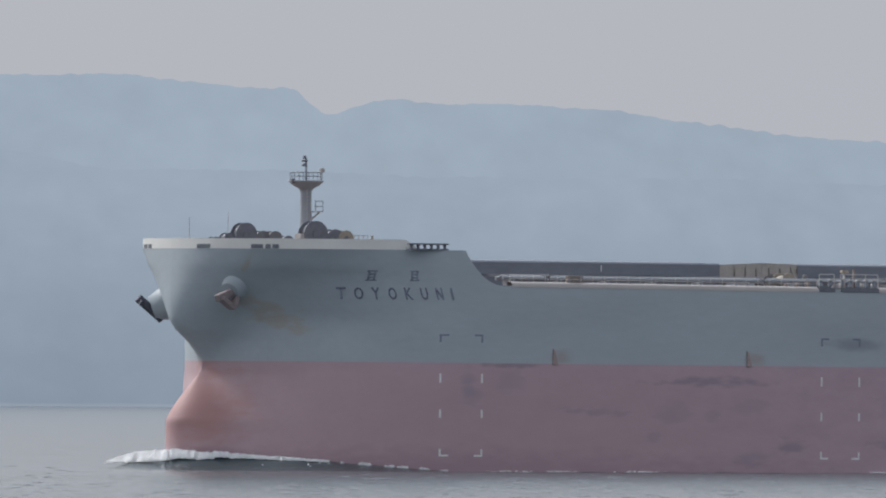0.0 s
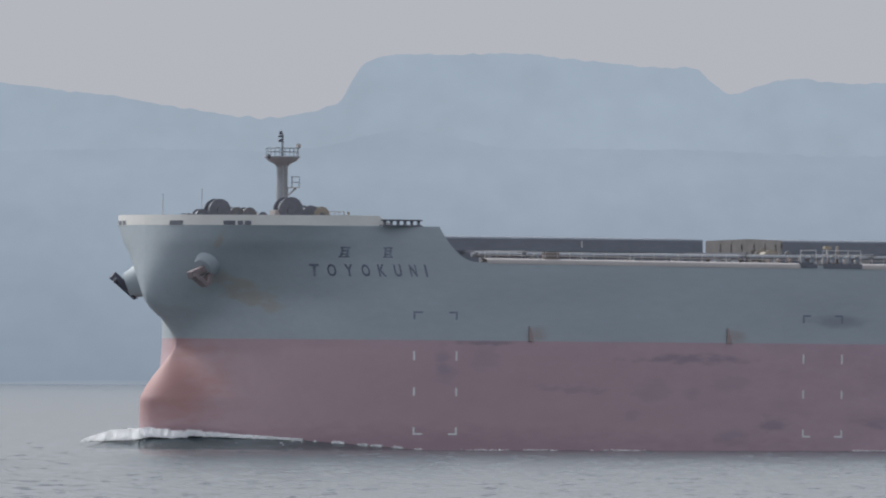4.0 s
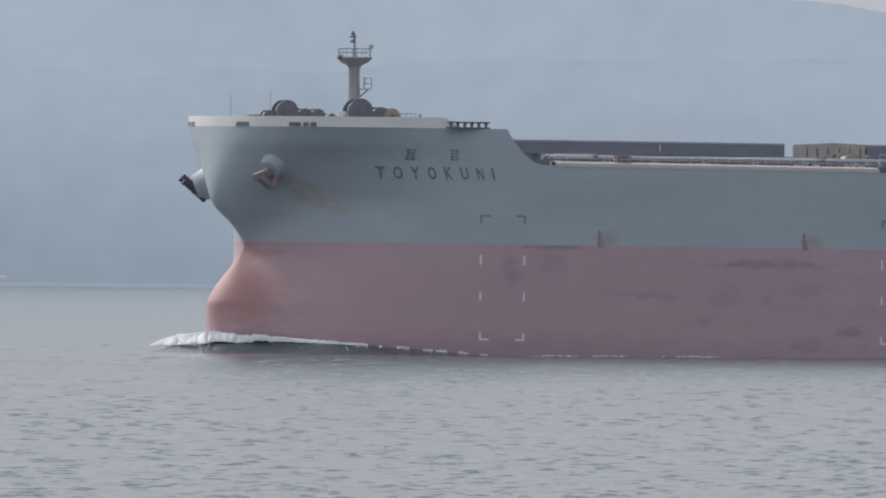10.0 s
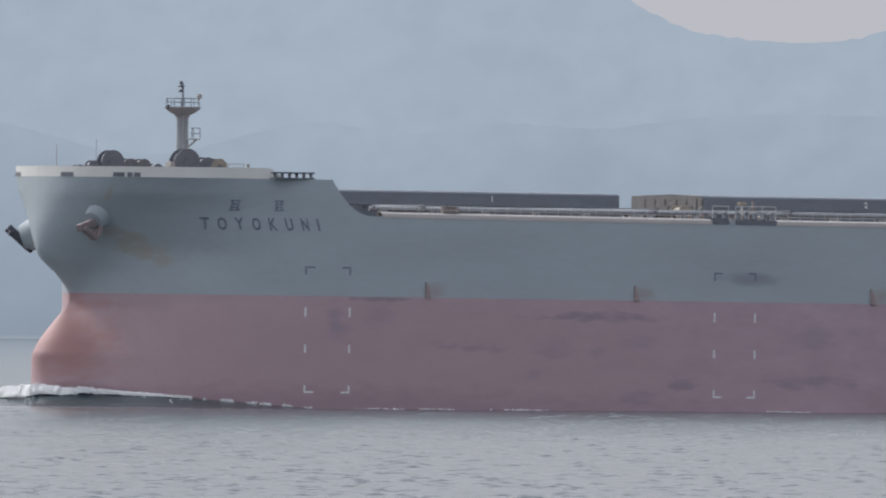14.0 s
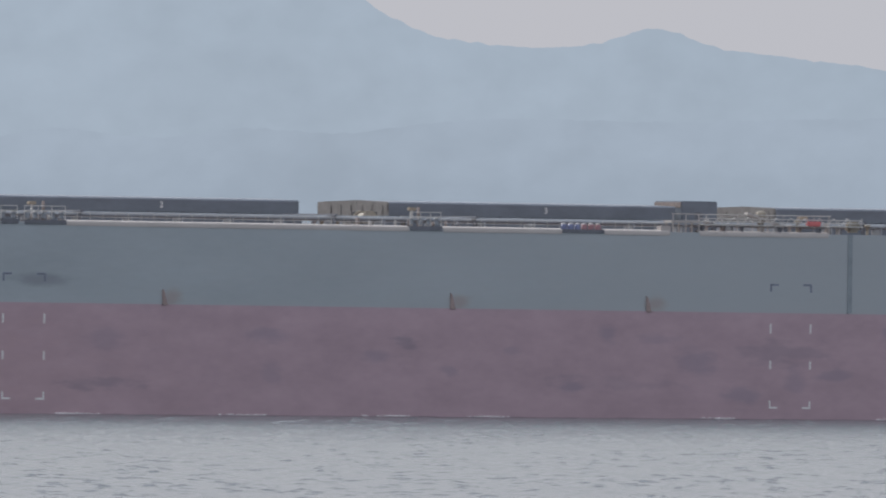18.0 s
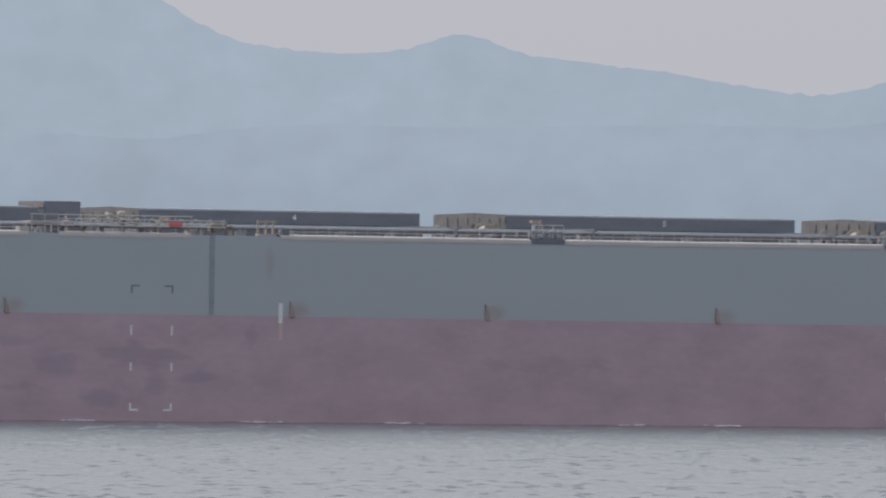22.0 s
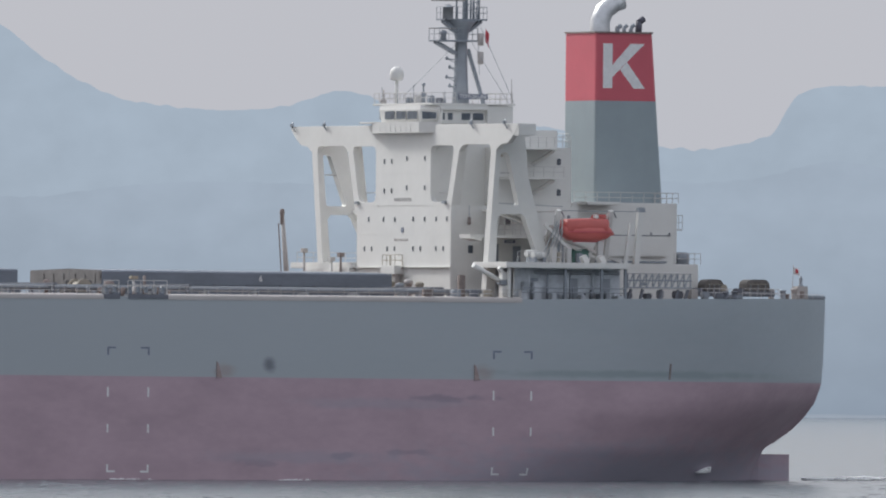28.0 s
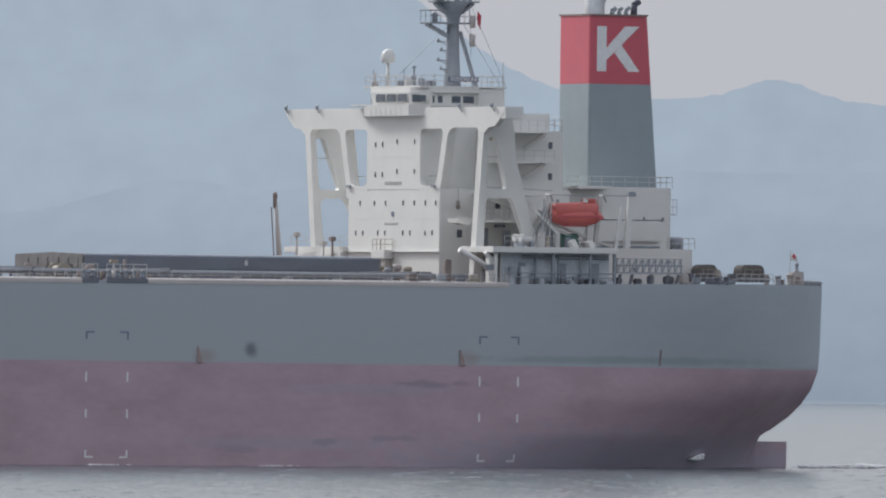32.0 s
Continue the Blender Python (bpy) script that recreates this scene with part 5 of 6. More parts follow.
radar2 = part("radar_scanner", box(bmesh.new(), 255.1, 257.9, -0.9, -0.65, 42.2, 42.3, 0.03), CREAM, bulk_carrier, "dark radar scanner bar on the lower platform")
part("scanner_post", lathe(bmesh.new(), (256.6, -0.78, 41.2), [(0.3, 0), (0.25, 0.5), (0.4, 0.6), (0.2, 0.9)], 10), MAST, radar2)
for x, y, z0, z1, r in ((257.9, -0.8, 43.1, 46.2, 0.1), (259.2, 0, 43.0, 49.5, 0.28), (259.7, -0.7, 43.1, 47.0, 0.12), (260.0, 0.5, 43.1, 46.0, 0.1), (260.4, -0.4, 43.1, 48.0, 0.1), (260.7, 0.6, 43.1, 46.2, 0.07)):
    part("mast_pole", tube(bmesh.new(), (x, y, z0), (x, y, z1), r, r * 0.7, 7), MAST, main)
for k in range(5):
    part("mast_rung", beam(bmesh.new(), (259.2, -0.2, 43.9 + k * 0.55), (260.4, -0.4, 44.2 + k * 0.55), 0.08, 0.08), MAST, main)
part("mast_spreader", beam(bmesh.new(), (258.2, 0, 45.3), (261.6, -0.3, 45.9), 0.14, 0.14), MAST, main)
part("mast_brace", beam(bmesh.new(), (261.2, 0, 35.3), (MX + 0.7, 0, 40.4), 0.26, 0.3), MAST, main)
for k, z in enumerate((36.9, 37.7, 38.6, 39.4, 40.1)):
    reach = 1.55 if k % 2 else 1.25
    part("antenna_arm", beam(bmesh.new(), (MX - 0.5, -0.2, z), (MX - reach, -0.2, z + 0.08), 0.1, 0.1), MAST, main)
    part("antenna_arm", lathe(bmesh.new(), (MX - reach, -0.2, z - 0.05), [(0.05, 0), (0.14, 0.06), (0.16, 0.2), (0.07, 0.38)], 8), MAST, main)
    part("antenna_arm", beam(bmesh.new(), (MX - 0.5, -0.2, z - 0.35), (MX - reach + 0.2, -0.2, z), 0.06, 0.06), MAST, main)
for z in (40.6, 38.9):
    part("day_shape", lathe(bmesh.new(), (260.0, -1.6, z + 0.1), [(0.12, 0), (0.27, 0.05), (0.28, 1.05), (0.12, 1.15)], 12), CREAM, bulk_carrier, "pale hanging cylinder day shape")
part("halyard", tube(bmesh.new(), (259.9, -1.6, 38.0), (259.9, -1.1, 43.6), 0.025, n=4), MAST, bulk_carrier)
bm = bmesh.new()
grid = [[bm.verts.new((260.5 + i * 0.11, -1.6 + 0.08 * math.sin(i * 1.7 + j), 42.3 - j * 0.42 - i * 0.16)) for i in range(4)] for j in range(4)]
for j in range(3):
    for i in range(3):
        bm.faces.new((grid[j][i], grid[j][i + 1], grid[j + 1][i + 1], grid[j + 1][i]))
flag = part("signal_flag", bm, FLAG_RED, bulk_carrier, "small red signal flag")
flag.modifiers.new("thickness", "SOLIDIFY").thickness = 0.02
for a, c in (((MX - 0.8, -0.5, 40.8), (254.2, 2.5, 36.0)), ((MX + 1.0, -1.0, 43.4), (261.8, -5.0, 35.4)), ((MX + 0.6, -1.0, 41.0), (261.5, -4.5, 35.4))):
    part("stay_wire", tube(bmesh.new(), a, c, 0.022, n=4), MAST, bulk_carrier)
part("whip_aerial", tube(bmesh.new(), (261.4, -5.2, 35.3), (261.4, -5.2, 37.6), 0.05, 0.03, 5), CREAM, bulk_carrier)

# ---- port side of the deckhouse: walkways, doors, boat deck ----
boat_deck = part("boat_deck", box(bmesh.new(), 252.4, 264.9, -22.45, -15.6, 20.28, 20.82, 0.05), WHITE, bulk_carrier, "white boat deck over an open passage")
part("inner_boat_deck", box(bmesh.new(), 257.5, 264.9, -15.6, -9.9, 20.28, 20.8), WHITE, bulk_carrier)
part("inner_passage_wall", box(bmesh.new(), 254.2, 266.0, -16.4, -16.2, DECK_Z, 20.28), PASSAGE, bulk_carrier)
part("starboard_boat_deck", box(bmesh.new(), 252.6, 264.9, 9.5, 22.45, 20.28, 20.82, 0.05), WHITE, bulk_carrier)
for x in (252.9, 258.6, 262.3, 264.7):
    part("pillar", beam(bmesh.new(), (x, -22.0, deck_z(x)), (x, -22.0, 20.28), 0.22, 0.24), WHITE if x < 253 else MAST, boat_deck)
part("passage_wall", box(bmesh.new(), 254.0, 264.7, -20.9, -20.6, DECK_Z, 20.28), PASSAGE, bulk_carrier, "dim grey wall behind the side passage")
rng = random.Random(11)
for k in range(26):
    x, w, h = 254.6 + k * 0.4 + rng.uniform(-0.2, 0.2), rng.uniform(0.12, 0.42), rng.choice((0.35, 0.6, 0.8, 1.1, 1.9, 2.3))
    tone = rng.choice((DARK, MAST, MAST, PASSAGE, FOREMAST, PASSAGE))
    if rng.random() < 0.5:
        part("passage_pipe", tube(bmesh.new(), (x, -21.3, DECK_Z), (x, -21.3, DECK_Z + 0.3 + h), w * 0.4, n=10), tone, bulk_carrier)
    else:
        part("passage_gear", box(bmesh.new(), x - w, x + w, -21.6 - rng.uniform(0, 0.5), -20.9, DECK_Z, DECK_Z + 0.15 + h * 0.7, 0.08), tone, bulk_carrier)
for z in (18.1, 18.5):
    part("passage_rail", tube(bmesh.new(), (254.0, -22.2, z), (264.7, -22.2, z), 0.05, n=6), MAST, bulk_carrier)
part("passage_pipe", tube(bmesh.new(), (256.0, -21.0, 19.9), (264.6, -21.0, 19.9), 0.16, n=8), FOREMAST, bulk_carrier)
for x in (255.6, 259.6, 262.9):
    part("passage_door", box(bmesh.new(), x, x + 0.8, -20.96, -20.903, DECK_Z + 0.3, 19.4, 0.02), MAST, bulk_carrier)
fence("boat_railing", [(253.6, -22.3, 20.82), (259.0, -22.3, 20.82)], 0.95, 1.0, bulk_carrier, RAIL)
fence("boat_railing", [(253.2, 22.2, 20.82), (264.7, 22.2, 20.82)], 0.95, 1.6, bulk_carrier, RAIL)
walkway = part("side_walkway", box(bmesh.new(), 253.6, 264.6, -14.8, -12.6, 23.02, 23.32, 0.03), WHITE, bulk_carrier, "white side walkway with a tapered nose")
part("walkway_root", box(bmesh.new(), 256.0, 264.6, -12.6, -9.9, 23.06, 23.3, 0.02), WHITE, walkway)
bm = bmesh.new()
nose = [(252.5, 23.32), (253.7, 23.32), (253.7, 22.75), (252.55, 22.95)]
ends = [[bm.verts.new((x, y, z)) for x, z in nose] for y in (-14.8, -12.6)]
for i in range(4):
    bm.faces.new((ends[0][i], ends[0][(i + 1) % 4], ends[1][(i + 1) % 4], ends[1][i]))
bm.faces.new(ends[0])
bm.faces.new(ends[1][::-1])
bmesh.ops.recalc_face_normals(bm, faces=bm.faces)
part("walkway_wing", bm, WHITE, walkway)
fence("walkway_railing", [(255.0, -14.6, 23.32), (259.4, -14.6, 23.32)], 0.95, 1.1, bulk_carrier, RAIL)
stair = part("side_stair", beam(bmesh.new(), (255.2, -14.2, 25.55), (259.6, -14.2, 23.9), 0.7, 0.35), WHITE, bulk_carrier, "white sloping stair beside the house")
for k in range(6):
    x = 255.4 + k * 0.8
    part("stair_post", tube(bmesh.new(), (x, -14.5, 23.32), (x, -14.5, 25.3 - k * 0.28), 0.05, n=5), RAIL, stair)
part("tie_bar", beam(bmesh.new(), (254.3, -15.6, 26.2), (261.5, -15.6, 25.95), 0.05, 0.06), MAST, bulk_carrier)
part("hoist_wire", tube(bmesh.new(), (254.6, -10.4, 26.0), (254.6, -10.4, 24.9), 0.03, n=4), MAST, bulk_carrier)
part("hoist_hook", lathe(bmesh.new(), (254.6, -10.4, 24.2), [(0.05, 0), (0.18, 0.1), (0.2, 0.35), (0.14, 0.4), (0.16, 0.7), (0.05, 0.75)], 10), RUST, bulk_carrier, "rusty hoist block on a wire")
for z in (31.25, 28.55):
    part("side_balcony", box(bmesh.new(), 258.7, 264.0, -11.2, -8.0, z - 0.1, z + 0.1, 0.03), WHITE, bulk_carrier)
    part("balcony_knee", beam(bmesh.new(), (263.0, -10.8, z - 0.1), (262.2, -8.1, z - 1.4), 0.3, 0.3), WHITE, bulk_carrier)
fence("balcony_railing", [(258.8, -11.0, 28.65), (263.9, -11.0, 28.65)], 0.95, 1.1, bulk_carrier, RAIL)
fence("balcony_railing", [(258.8, -11.0, 31.35), (266.0, -8.2, 31.45)], 0.95, 1.1, bulk_carrier, RAIL)
fence("balcony_railing", [(266.0, -7.8, 31.4), (266.0, 7.8, 31.4)], 1.3, 1.2, bulk_carrier, RAIL)
for x, y, z, w, h in ((264.9, -8.03, 30.1, 0.4, 0.6), (264.9, -8.03, 27.3, 0.4, 0.6), (255.0, -9.93, 22.0, 0.5, 0.7), (258.8, -9.93, 24.6, 0.5, 0.7)):
    part("side_window", box(bmesh.new(), x - w / 2, x + w / 2, y - 0.03, y + 0.05, z - h / 2, z + h / 2, 0.03), GLASS, bulk_carrier)
for x, z, w, h, mat in ((257.0, 20.85, 0.85, 1.7, MAST), (259.3, 20.85, 0.8, 1.5, MAST), (263.6, 20.85, 0.9, 1.8, MAST)):
    part("side_door", box(bmesh.new(), x, x + w, -9.97, -9.9, z, z + h, 0.03), mat, bulk_carrier)
sign = part("sign_board", box(bmesh.new(), 258.3, 259.6, -10.02, -9.95, 22.55, 22.95, 0.02), MARK, bulk_carrier, "dark sign board with a white rim")
part("sign_face", box(bmesh.new(), 258.4, 259.5, -10.05, -10.021, 22.62, 22.88), NAME, sign)
part("sign_bar", box(bmesh.new(), 258.6, 259.3, -10.07, -10.051, 22.72, 22.78), MARK, sign)
for x, z, mat in ((254.0, 30.2, RUST), (258.0, 30.6, YELLOW)):
    part("lifebuoy", tube(bmesh.new(), (x, -9.98, z), (x, -9.9, z), 0.17, n=14), mat, bulk_carrier)
raft = part("life_raft", tube(bmesh.new(), (255.6, -21.3, 21.5), (256.8, -21.3, 21.45), 0.34, n=16), WHITE, None, "white life raft canisters on the boat deck")
carried(raft, "life raft")
part("canister", tube(bmesh.new(), (255.4, -20.4, 21.6), (256.4, -20.4, 21.6), 0.34, n=16), WHITE, raft)
for x in (255.8, 256.3, 256.7):
    part("strap", tube(bmesh.new(), (x, -21.3, 21.48), (x + 0.06, -21.3, 21.48), 0.355, n=16), RAIL, raft)
for x in (255.7, 256.6):
    part("cradle", box(bmesh.new(), x - 0.1, x + 0.1, -21.8, -20.0, 20.82, 21.3), MAST, raft)
crane = part("stores_crane", tube(bmesh.new(), (249.6, -21.3, 20.5), (252.6, -21.3, 18.95), 0.24, 0.2, 12), WHITE, bulk_carrier, "white stores crane with its jib lowered")
part("crane_post", beam(bmesh.new(), (252.7, -21.3, DECK_Z), (252.7, -21.3, 19.9), 0.7, 0.6), WHITE, crane)
part("crane_knee", beam(bmesh.new(), (252.2, -21.3, 20.3), (253.2, -21.3, 18.9), 0.5, 0.3), WHITE, crane)
part("jib_head", box(bmesh.new(), 252.2, 253.0, -21.75, -20.85, 18.7, 19.2, 0.08), MAST, crane)
part("hose_stand", box(bmesh.new(), 248.6, 249.2, -20.6, -20.0, DECK_Z, 19.6, 0.08), RUST, bulk_carrier)

# ---- lifeboat in its davits ----
def boat_shell(name, stations, parent, mat, label=""):
    """A boat's shell from stations of (aft, half breadth, keel height, top height, squareness)."""
    bm = bmesh.new()
    rings = []
    for x, w, z0, z1, square in stations:
        ring = []
        for i in range(16):
            a = 2 * math.pi * i / 16
            ca, sa = math.cos(a), math.sin(a)
            ring.append(bm.verts.new((x, -18 + w * math.copysign(abs(ca) ** square, ca), (z0 + z1) / 2 + (z1 - z0) / 2 * math.copysign(abs(sa) ** square, sa))))
        rings.append(ring)
    for p, q in zip(rings[:-1], rings[1:]):
        for i in range(16):
            bm.faces.new((p[i], p[(i + 1) % 16], q[(i + 1) % 16], q[i])).smooth = True
    bm.faces.new(rings[0])
    bm.faces.new(rings[-1][::-1])
    bmesh.ops.recalc_face_normals(bm, faces=bm.faces)
    return part(name, bm, mat, parent, label)


boat = boat_shell("lifeboat", [(260.0, 0.25, 23.6, 24.15, 0.9), (260.3, 0.75, 23.2, 24.3, 0.9), (261.0, 1.05, 22.85, 24.45, 0.85), (262.5, 1.16, 22.75, 24.5, 0.8), (263.8, 1.14, 22.78, 24.45, 0.8), (264.6, 0.95, 23.0, 24.3, 0.85), (265.05, 0.6, 23.3, 24.05, 0.9)], None, ORANGE, "closed orange-red lifeboat hung in white davits")
boat = carried(boat, "lifeboat")
boat_shell("canopy", [(260.3, 0.5, 23.6, 24.5, 0.6), (260.5, 1.0, 23.5, 24.82, 0.42), (262.5, 1.1, 23.5, 24.9, 0.38), (264.35, 1.05, 23.5, 24.92, 0.38), (264.6, 0.9, 23.6, 24.8, 0.45)], boat, ORANGE, "orange-red canopy with a flat top")
part("gunwale", box(bmesh.new(), 260.3, 264.9, -19.2, -19.12, 23.6, 23.7, 0.02), FUNNEL_RED, boat)
part("skeg", box(bmesh.new(), 264.7, 265.35, -18.5, -17.5, 23.35, 23.6, 0.08), ORANGE, boat)
part("cockpit", box(bmesh.new(), 263.5, 264.45, -18.8, -17.2, 24.85, 25.25, 0.12), ORANGE, boat)
part("hatch_lid", box(bmesh.new(), 263.15, 263.5, -18.95, -18.4, 24.88, 25.22, 0.05), WHITE, boat)
part("keel_band", box(bmesh.new(), 261.2, 264.3, -18.4, -18.2, 22.72, 22.84, 0.02), FUNNEL_RED, boat)
for x in (260.9, 264.3):
    part("hook_ring", box(bmesh.new(), x - 0.12, x + 0.12, -18.12, -17.88, 24.85, 25.15, 0.04), MAST, boat)
for k in range(6):
    a, c = 21.0 + k * 0.68, 21.0 + (k + 1) * 0.68
    part("davit_brace", beam(bmesh.new(), (259.3 + 0.5 * (k % 2), -18.2, a), (259.8 - 0.5 * (k % 2), -18.3, c), 0.09, 0.1), RAIL, bulk_carrier)
for x in (259.2, 259.95):
    part("davit_post", beam(bmesh.new(), (x, -18.2, 20.82), (x + 0.15, -18.4, 25.2), 0.12, 0.12), RAIL, bulk_carrier)
for x in (259.9, 265.2):
    part("davit_arm", beam(bmesh.new(), (x, -16.8, 20.82), (x - 0.3, -18.6, 25.6), 0.3, 0.4), WHITE, bulk_carrier, "white lifeboat davit")
    part("davit_arm", beam(bmesh.new(), (x, -14.2, 20.82), (x, -16.6, 24.2), 0.3, 0.35), WHITE, bulk_carrier, "white lifeboat davit")
    part("davit_fall", tube(bmesh.new(), (x, -18.4, 25.6), (x + 0.5, -18.1, 25.0), 0.05, n=5), DARK, bulk_carrier)
part("davit_beam", beam(bmesh.new(), (259.8, -18.6, 25.55), (268.6, -18.3, 25.55), 0.07, 0.07), MAST, bulk_carrier)
part("davit_winch", box(bmesh.new(), 261.9, 263.5, -17.2, -15.8, 20.82, 22.1, 0.15), GREEN, bulk_carrier, "green canvas-covered winch under the lifeboat")
for x in (261.4, 263.1):
    bm = beam(bmesh.new(), (x, -20.6, 20.82), (x - 0.35, -20.6, 21.45), 0.7, 0.5)
    part("boat_step", bm, WHITE, bulk_carrier)
mid = part("provision_crane", beam(bmesh.new(), (268.0, -17.6, 20.8), (268.4, -17.6, 25.7), 0.45, 0.5), WHITE, bulk_carrier, "white provision crane post")
part("crane_leg", beam(bmesh.new(), (266.9, -17.6, 20.8), (267.5, -17.6, 24.5), 0.3, 0.3), WHITE, mid)
part("crane_head", box(bmesh.new(), 268.1, 268.8, -17.9, -17.3, 25.5, 25.95, 0.08), MAST, mid)
part("crane_jib", beam(bmesh.new(), (260.9, -15.5, 23.2), (267.6, -15.5, 20.95), 0.25, 0.25), WHITE, mid)
for k in range(4):
    part("davit_frame", beam(bmesh.new(), (257.9 + 0.45 * k, -18.3, 20.85), (259.5 + 0.2 * k, -18.5, 24.6 - 0.3 * k), 0.06, 0.07), FOREMAST, bulk_carrier)
part("davit_frame", beam(bmesh.new(), (258.3, -18.3, 24.3), (260.9, -18.3, 22.0), 0.22, 0.25), WHITE, bulk_carrier)
part("davit_frame", beam(bmesh.new(), (260.6, -17.0, 22.7), (264.2, -17.0, 21.3), 0.2, 0.22), WHITE, bulk_carrier)
part("davit_frame", beam(bmesh.new(), (263.9, -18.4, 20.85), (263.9, -18.4, 22.9), 0.35, 0.5), RAIL, bulk_carrier)
for x, h in ((258.5, 1.4), (259.0, 1.0), (260.0, 1.3), (261.1, 0.9)):
    part("boat_gear", box(bmesh.new(), x, x + 0.45, -19.6, -19.0, 20.82, 20.82 + h, 0.06), (MAST, RAIL, TAN)[int(x * 2) % 3], bulk_carrier)
part("wall_truss", beam(bmesh.new(), (255.0, -15.0, 25.7), (259.5, -15.0, 24.6), 0.3, 0.3), WHITE, bulk_carrier)

# ---- engine casing and funnel ----
casing = part("engine_casing", box(bmesh.new(), 266.2, 277.1, -8.0, 8.0, 20.9, 26.45, 0.08), WHITE, bulk_carrier, "white engine casing under the funnel")
part("casing_base", box(bmesh.new(), 266.25, 279.2, -8.3, 8.3, DECK_Z, 20.9, 0.08), WHITE, bulk_carrier)
part("casing_panel", box(bmesh.new(), 268.9, 275.9, -8.3, -7.99, 21.5, 23.36, 0.05), WHITE, casing, "raised white panel on the casing")
part("casing_panel", box(bmesh.new(), 271.6, 275.9, -8.36, -8.28, 21.6, 23.25, 0.03), WHITE, casing)
for x in (267.6, 270.1, 273.2, 276.5):
    part("casing_fitting", box(bmesh.new(), x, x + 0.5, -8.5, -7.99, 18.7 + (x % 1.3), 19.0 + (x % 1.3), 0.05), RUST if x < 268 else MAST, casing)
part("casing_seam", box(bmesh.new(), 269.0, 276.4, -8.06, -7.99, 23.44, 23.52, 0.01), DARK, casing)
part("casing_louvre", box(bmesh.new(), 268.0, 276.0, -8.12, -7.99, 20.95, 21.15, 0.02), MAST, casing)
part("casing_canopy", box(bmesh.new(), 266.8, 270.2, -10.0, -8.0, 26.2, 26.5, 0.06), WHITE, casing)
part("casing_tank", lathe(bmesh.new(), (277.9, -7.4, 20.9), [(0.7, 0), (0.72, 0.9), (0.5, 1.1)], 14), MAST, casing)
part("casing_ladder", box(bmesh.new(), 277.5, 278.4, -6.5, -5.0, 24.0, 24.1, 0.02), RAIL, casing)
fence("casing_railing", [(278.4, -6.5, 24.1), (278.4, -5.0, 24.1)], 1.3, 0.8, bulk_carrier, RAIL)
fence("casing_railing", [(266.6, -7.8, 26.45), (277.3, -7.8, 26.45), (277.3, 7.8, 26.45)], 0.95, 1.2, bulk_carrier, RAIL)
fence("casing_railing", [(276.8, -8.1, 20.9), (279.5, -8.1, 20.9), (279.5, 8.0, 20.9)], 1.0, 1.2, bulk_carrier, RAIL)
for x in (269.6, 272.0, 274.3, 276.2):
    part("seam_bolt", box(bmesh.new(), x, x + 0.15, -8.14, -8.05, 23.55, 23.75), DARK, casing)


def funnel_ring(z):
    """Corners of the funnel at a height: it leans in a little at its after side."""
    u = (z - 26.45) / 15.65
    x0, x1, w = 271.25, 278.25 - 1.2 * u, 2.85
    return rounded([(x0, -w), (x1, -w), (x1, w + 0.75), (x0, w + 0.75)], 0.35, 4)


def funnel_part(name, z0, z1, mat, label):
    bm = bmesh.new()
    lo, hi = [[bm.verts.new((x, y, z)) for x, y in funnel_ring(z)] for z in (z0, z1)]
    k = len(lo)
    for i in range(k):
        bm.faces.new((lo[i], lo[(i + 1) % k], hi[(i + 1) % k], hi[i]))
    bm.faces.new(lo[::-1])
    bm.faces.new(hi)
    bmesh.ops.recalc_face_normals(bm, faces=bm.faces)
    return part(name, bm, mat, bulk_carrier, label)


funnel_part("funnel", 26.45, 35.85, FUNNEL_GREY, "grey lower funnel casing")
crown = funnel_part("funnel_top", 35.86, 42.05, FUNNEL_RED, "red funnel top with a white emblem")
bm = bmesh.new()
ring = funnel_ring(42.05)
cx = 274.6
for z in (42.05, 42.2):
    for x, y in ring:
        bm.verts.new((cx + (x - cx) * 1.03, y * 1.05, z))
bm.verts.ensure_lookup_table()
k = len(ring)
for i in range(k):
    bm.faces.new((bm.verts[i], bm.verts[(i + 1) % k], bm.verts[k + (i + 1) % k], bm.verts[k + i]))
bm.faces.new([bm.verts[i] for i in range(k)][::-1])
bm.faces.new([bm.verts[k + i] for i in range(k)])
part("funnel_rim", bm, RUST, crown)
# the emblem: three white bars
for points in (((271.95, 37.0), (272.9, 37.0), (272.9, 41.1), (271.95, 41.1)), ((272.9, 38.02), (276.2, 41.1), (274.75, 41.1), (272.9, 39.13)), ((273.7, 38.7), (275.1, 37.0), (276.25, 37.0), (274.4, 39.4))):
    bm = bmesh.new()
    deep = -2.88 - 0.004 * len(bpy.data.meshes) % 0.01
    for y in (deep, -2.84):
        for x, z in points:
            bm.verts.new((x, y, z))
    bm.verts.ensure_lookup_table()
    v = bm.verts
    bm.faces.new(v[:4])
    for i in range(4):
        bm.faces.new((v[i], v[(i + 1) % 4], v[4 + (i + 1) % 4], v[4 + i]))
    bmesh.ops.recalc_face_normals(bm, faces=bm.faces)
    part("emblem_bar", bm, MARK, crown, "white bar of the funnel emblem")
STEEL = material("exhaust_steel", (0.55, 0.56, 0.57), 0.35, metal=0.7, vary=0.15, size=0.6)
pipe_path = [(272.9, -0.3, 42.1), (272.9, -0.3, 43.2), (273.3, -0.3, 44.1), (274.2, -0.3, 44.8), (275.1, -0.3, 45.1)]
bm = bmesh.new()
loops = []
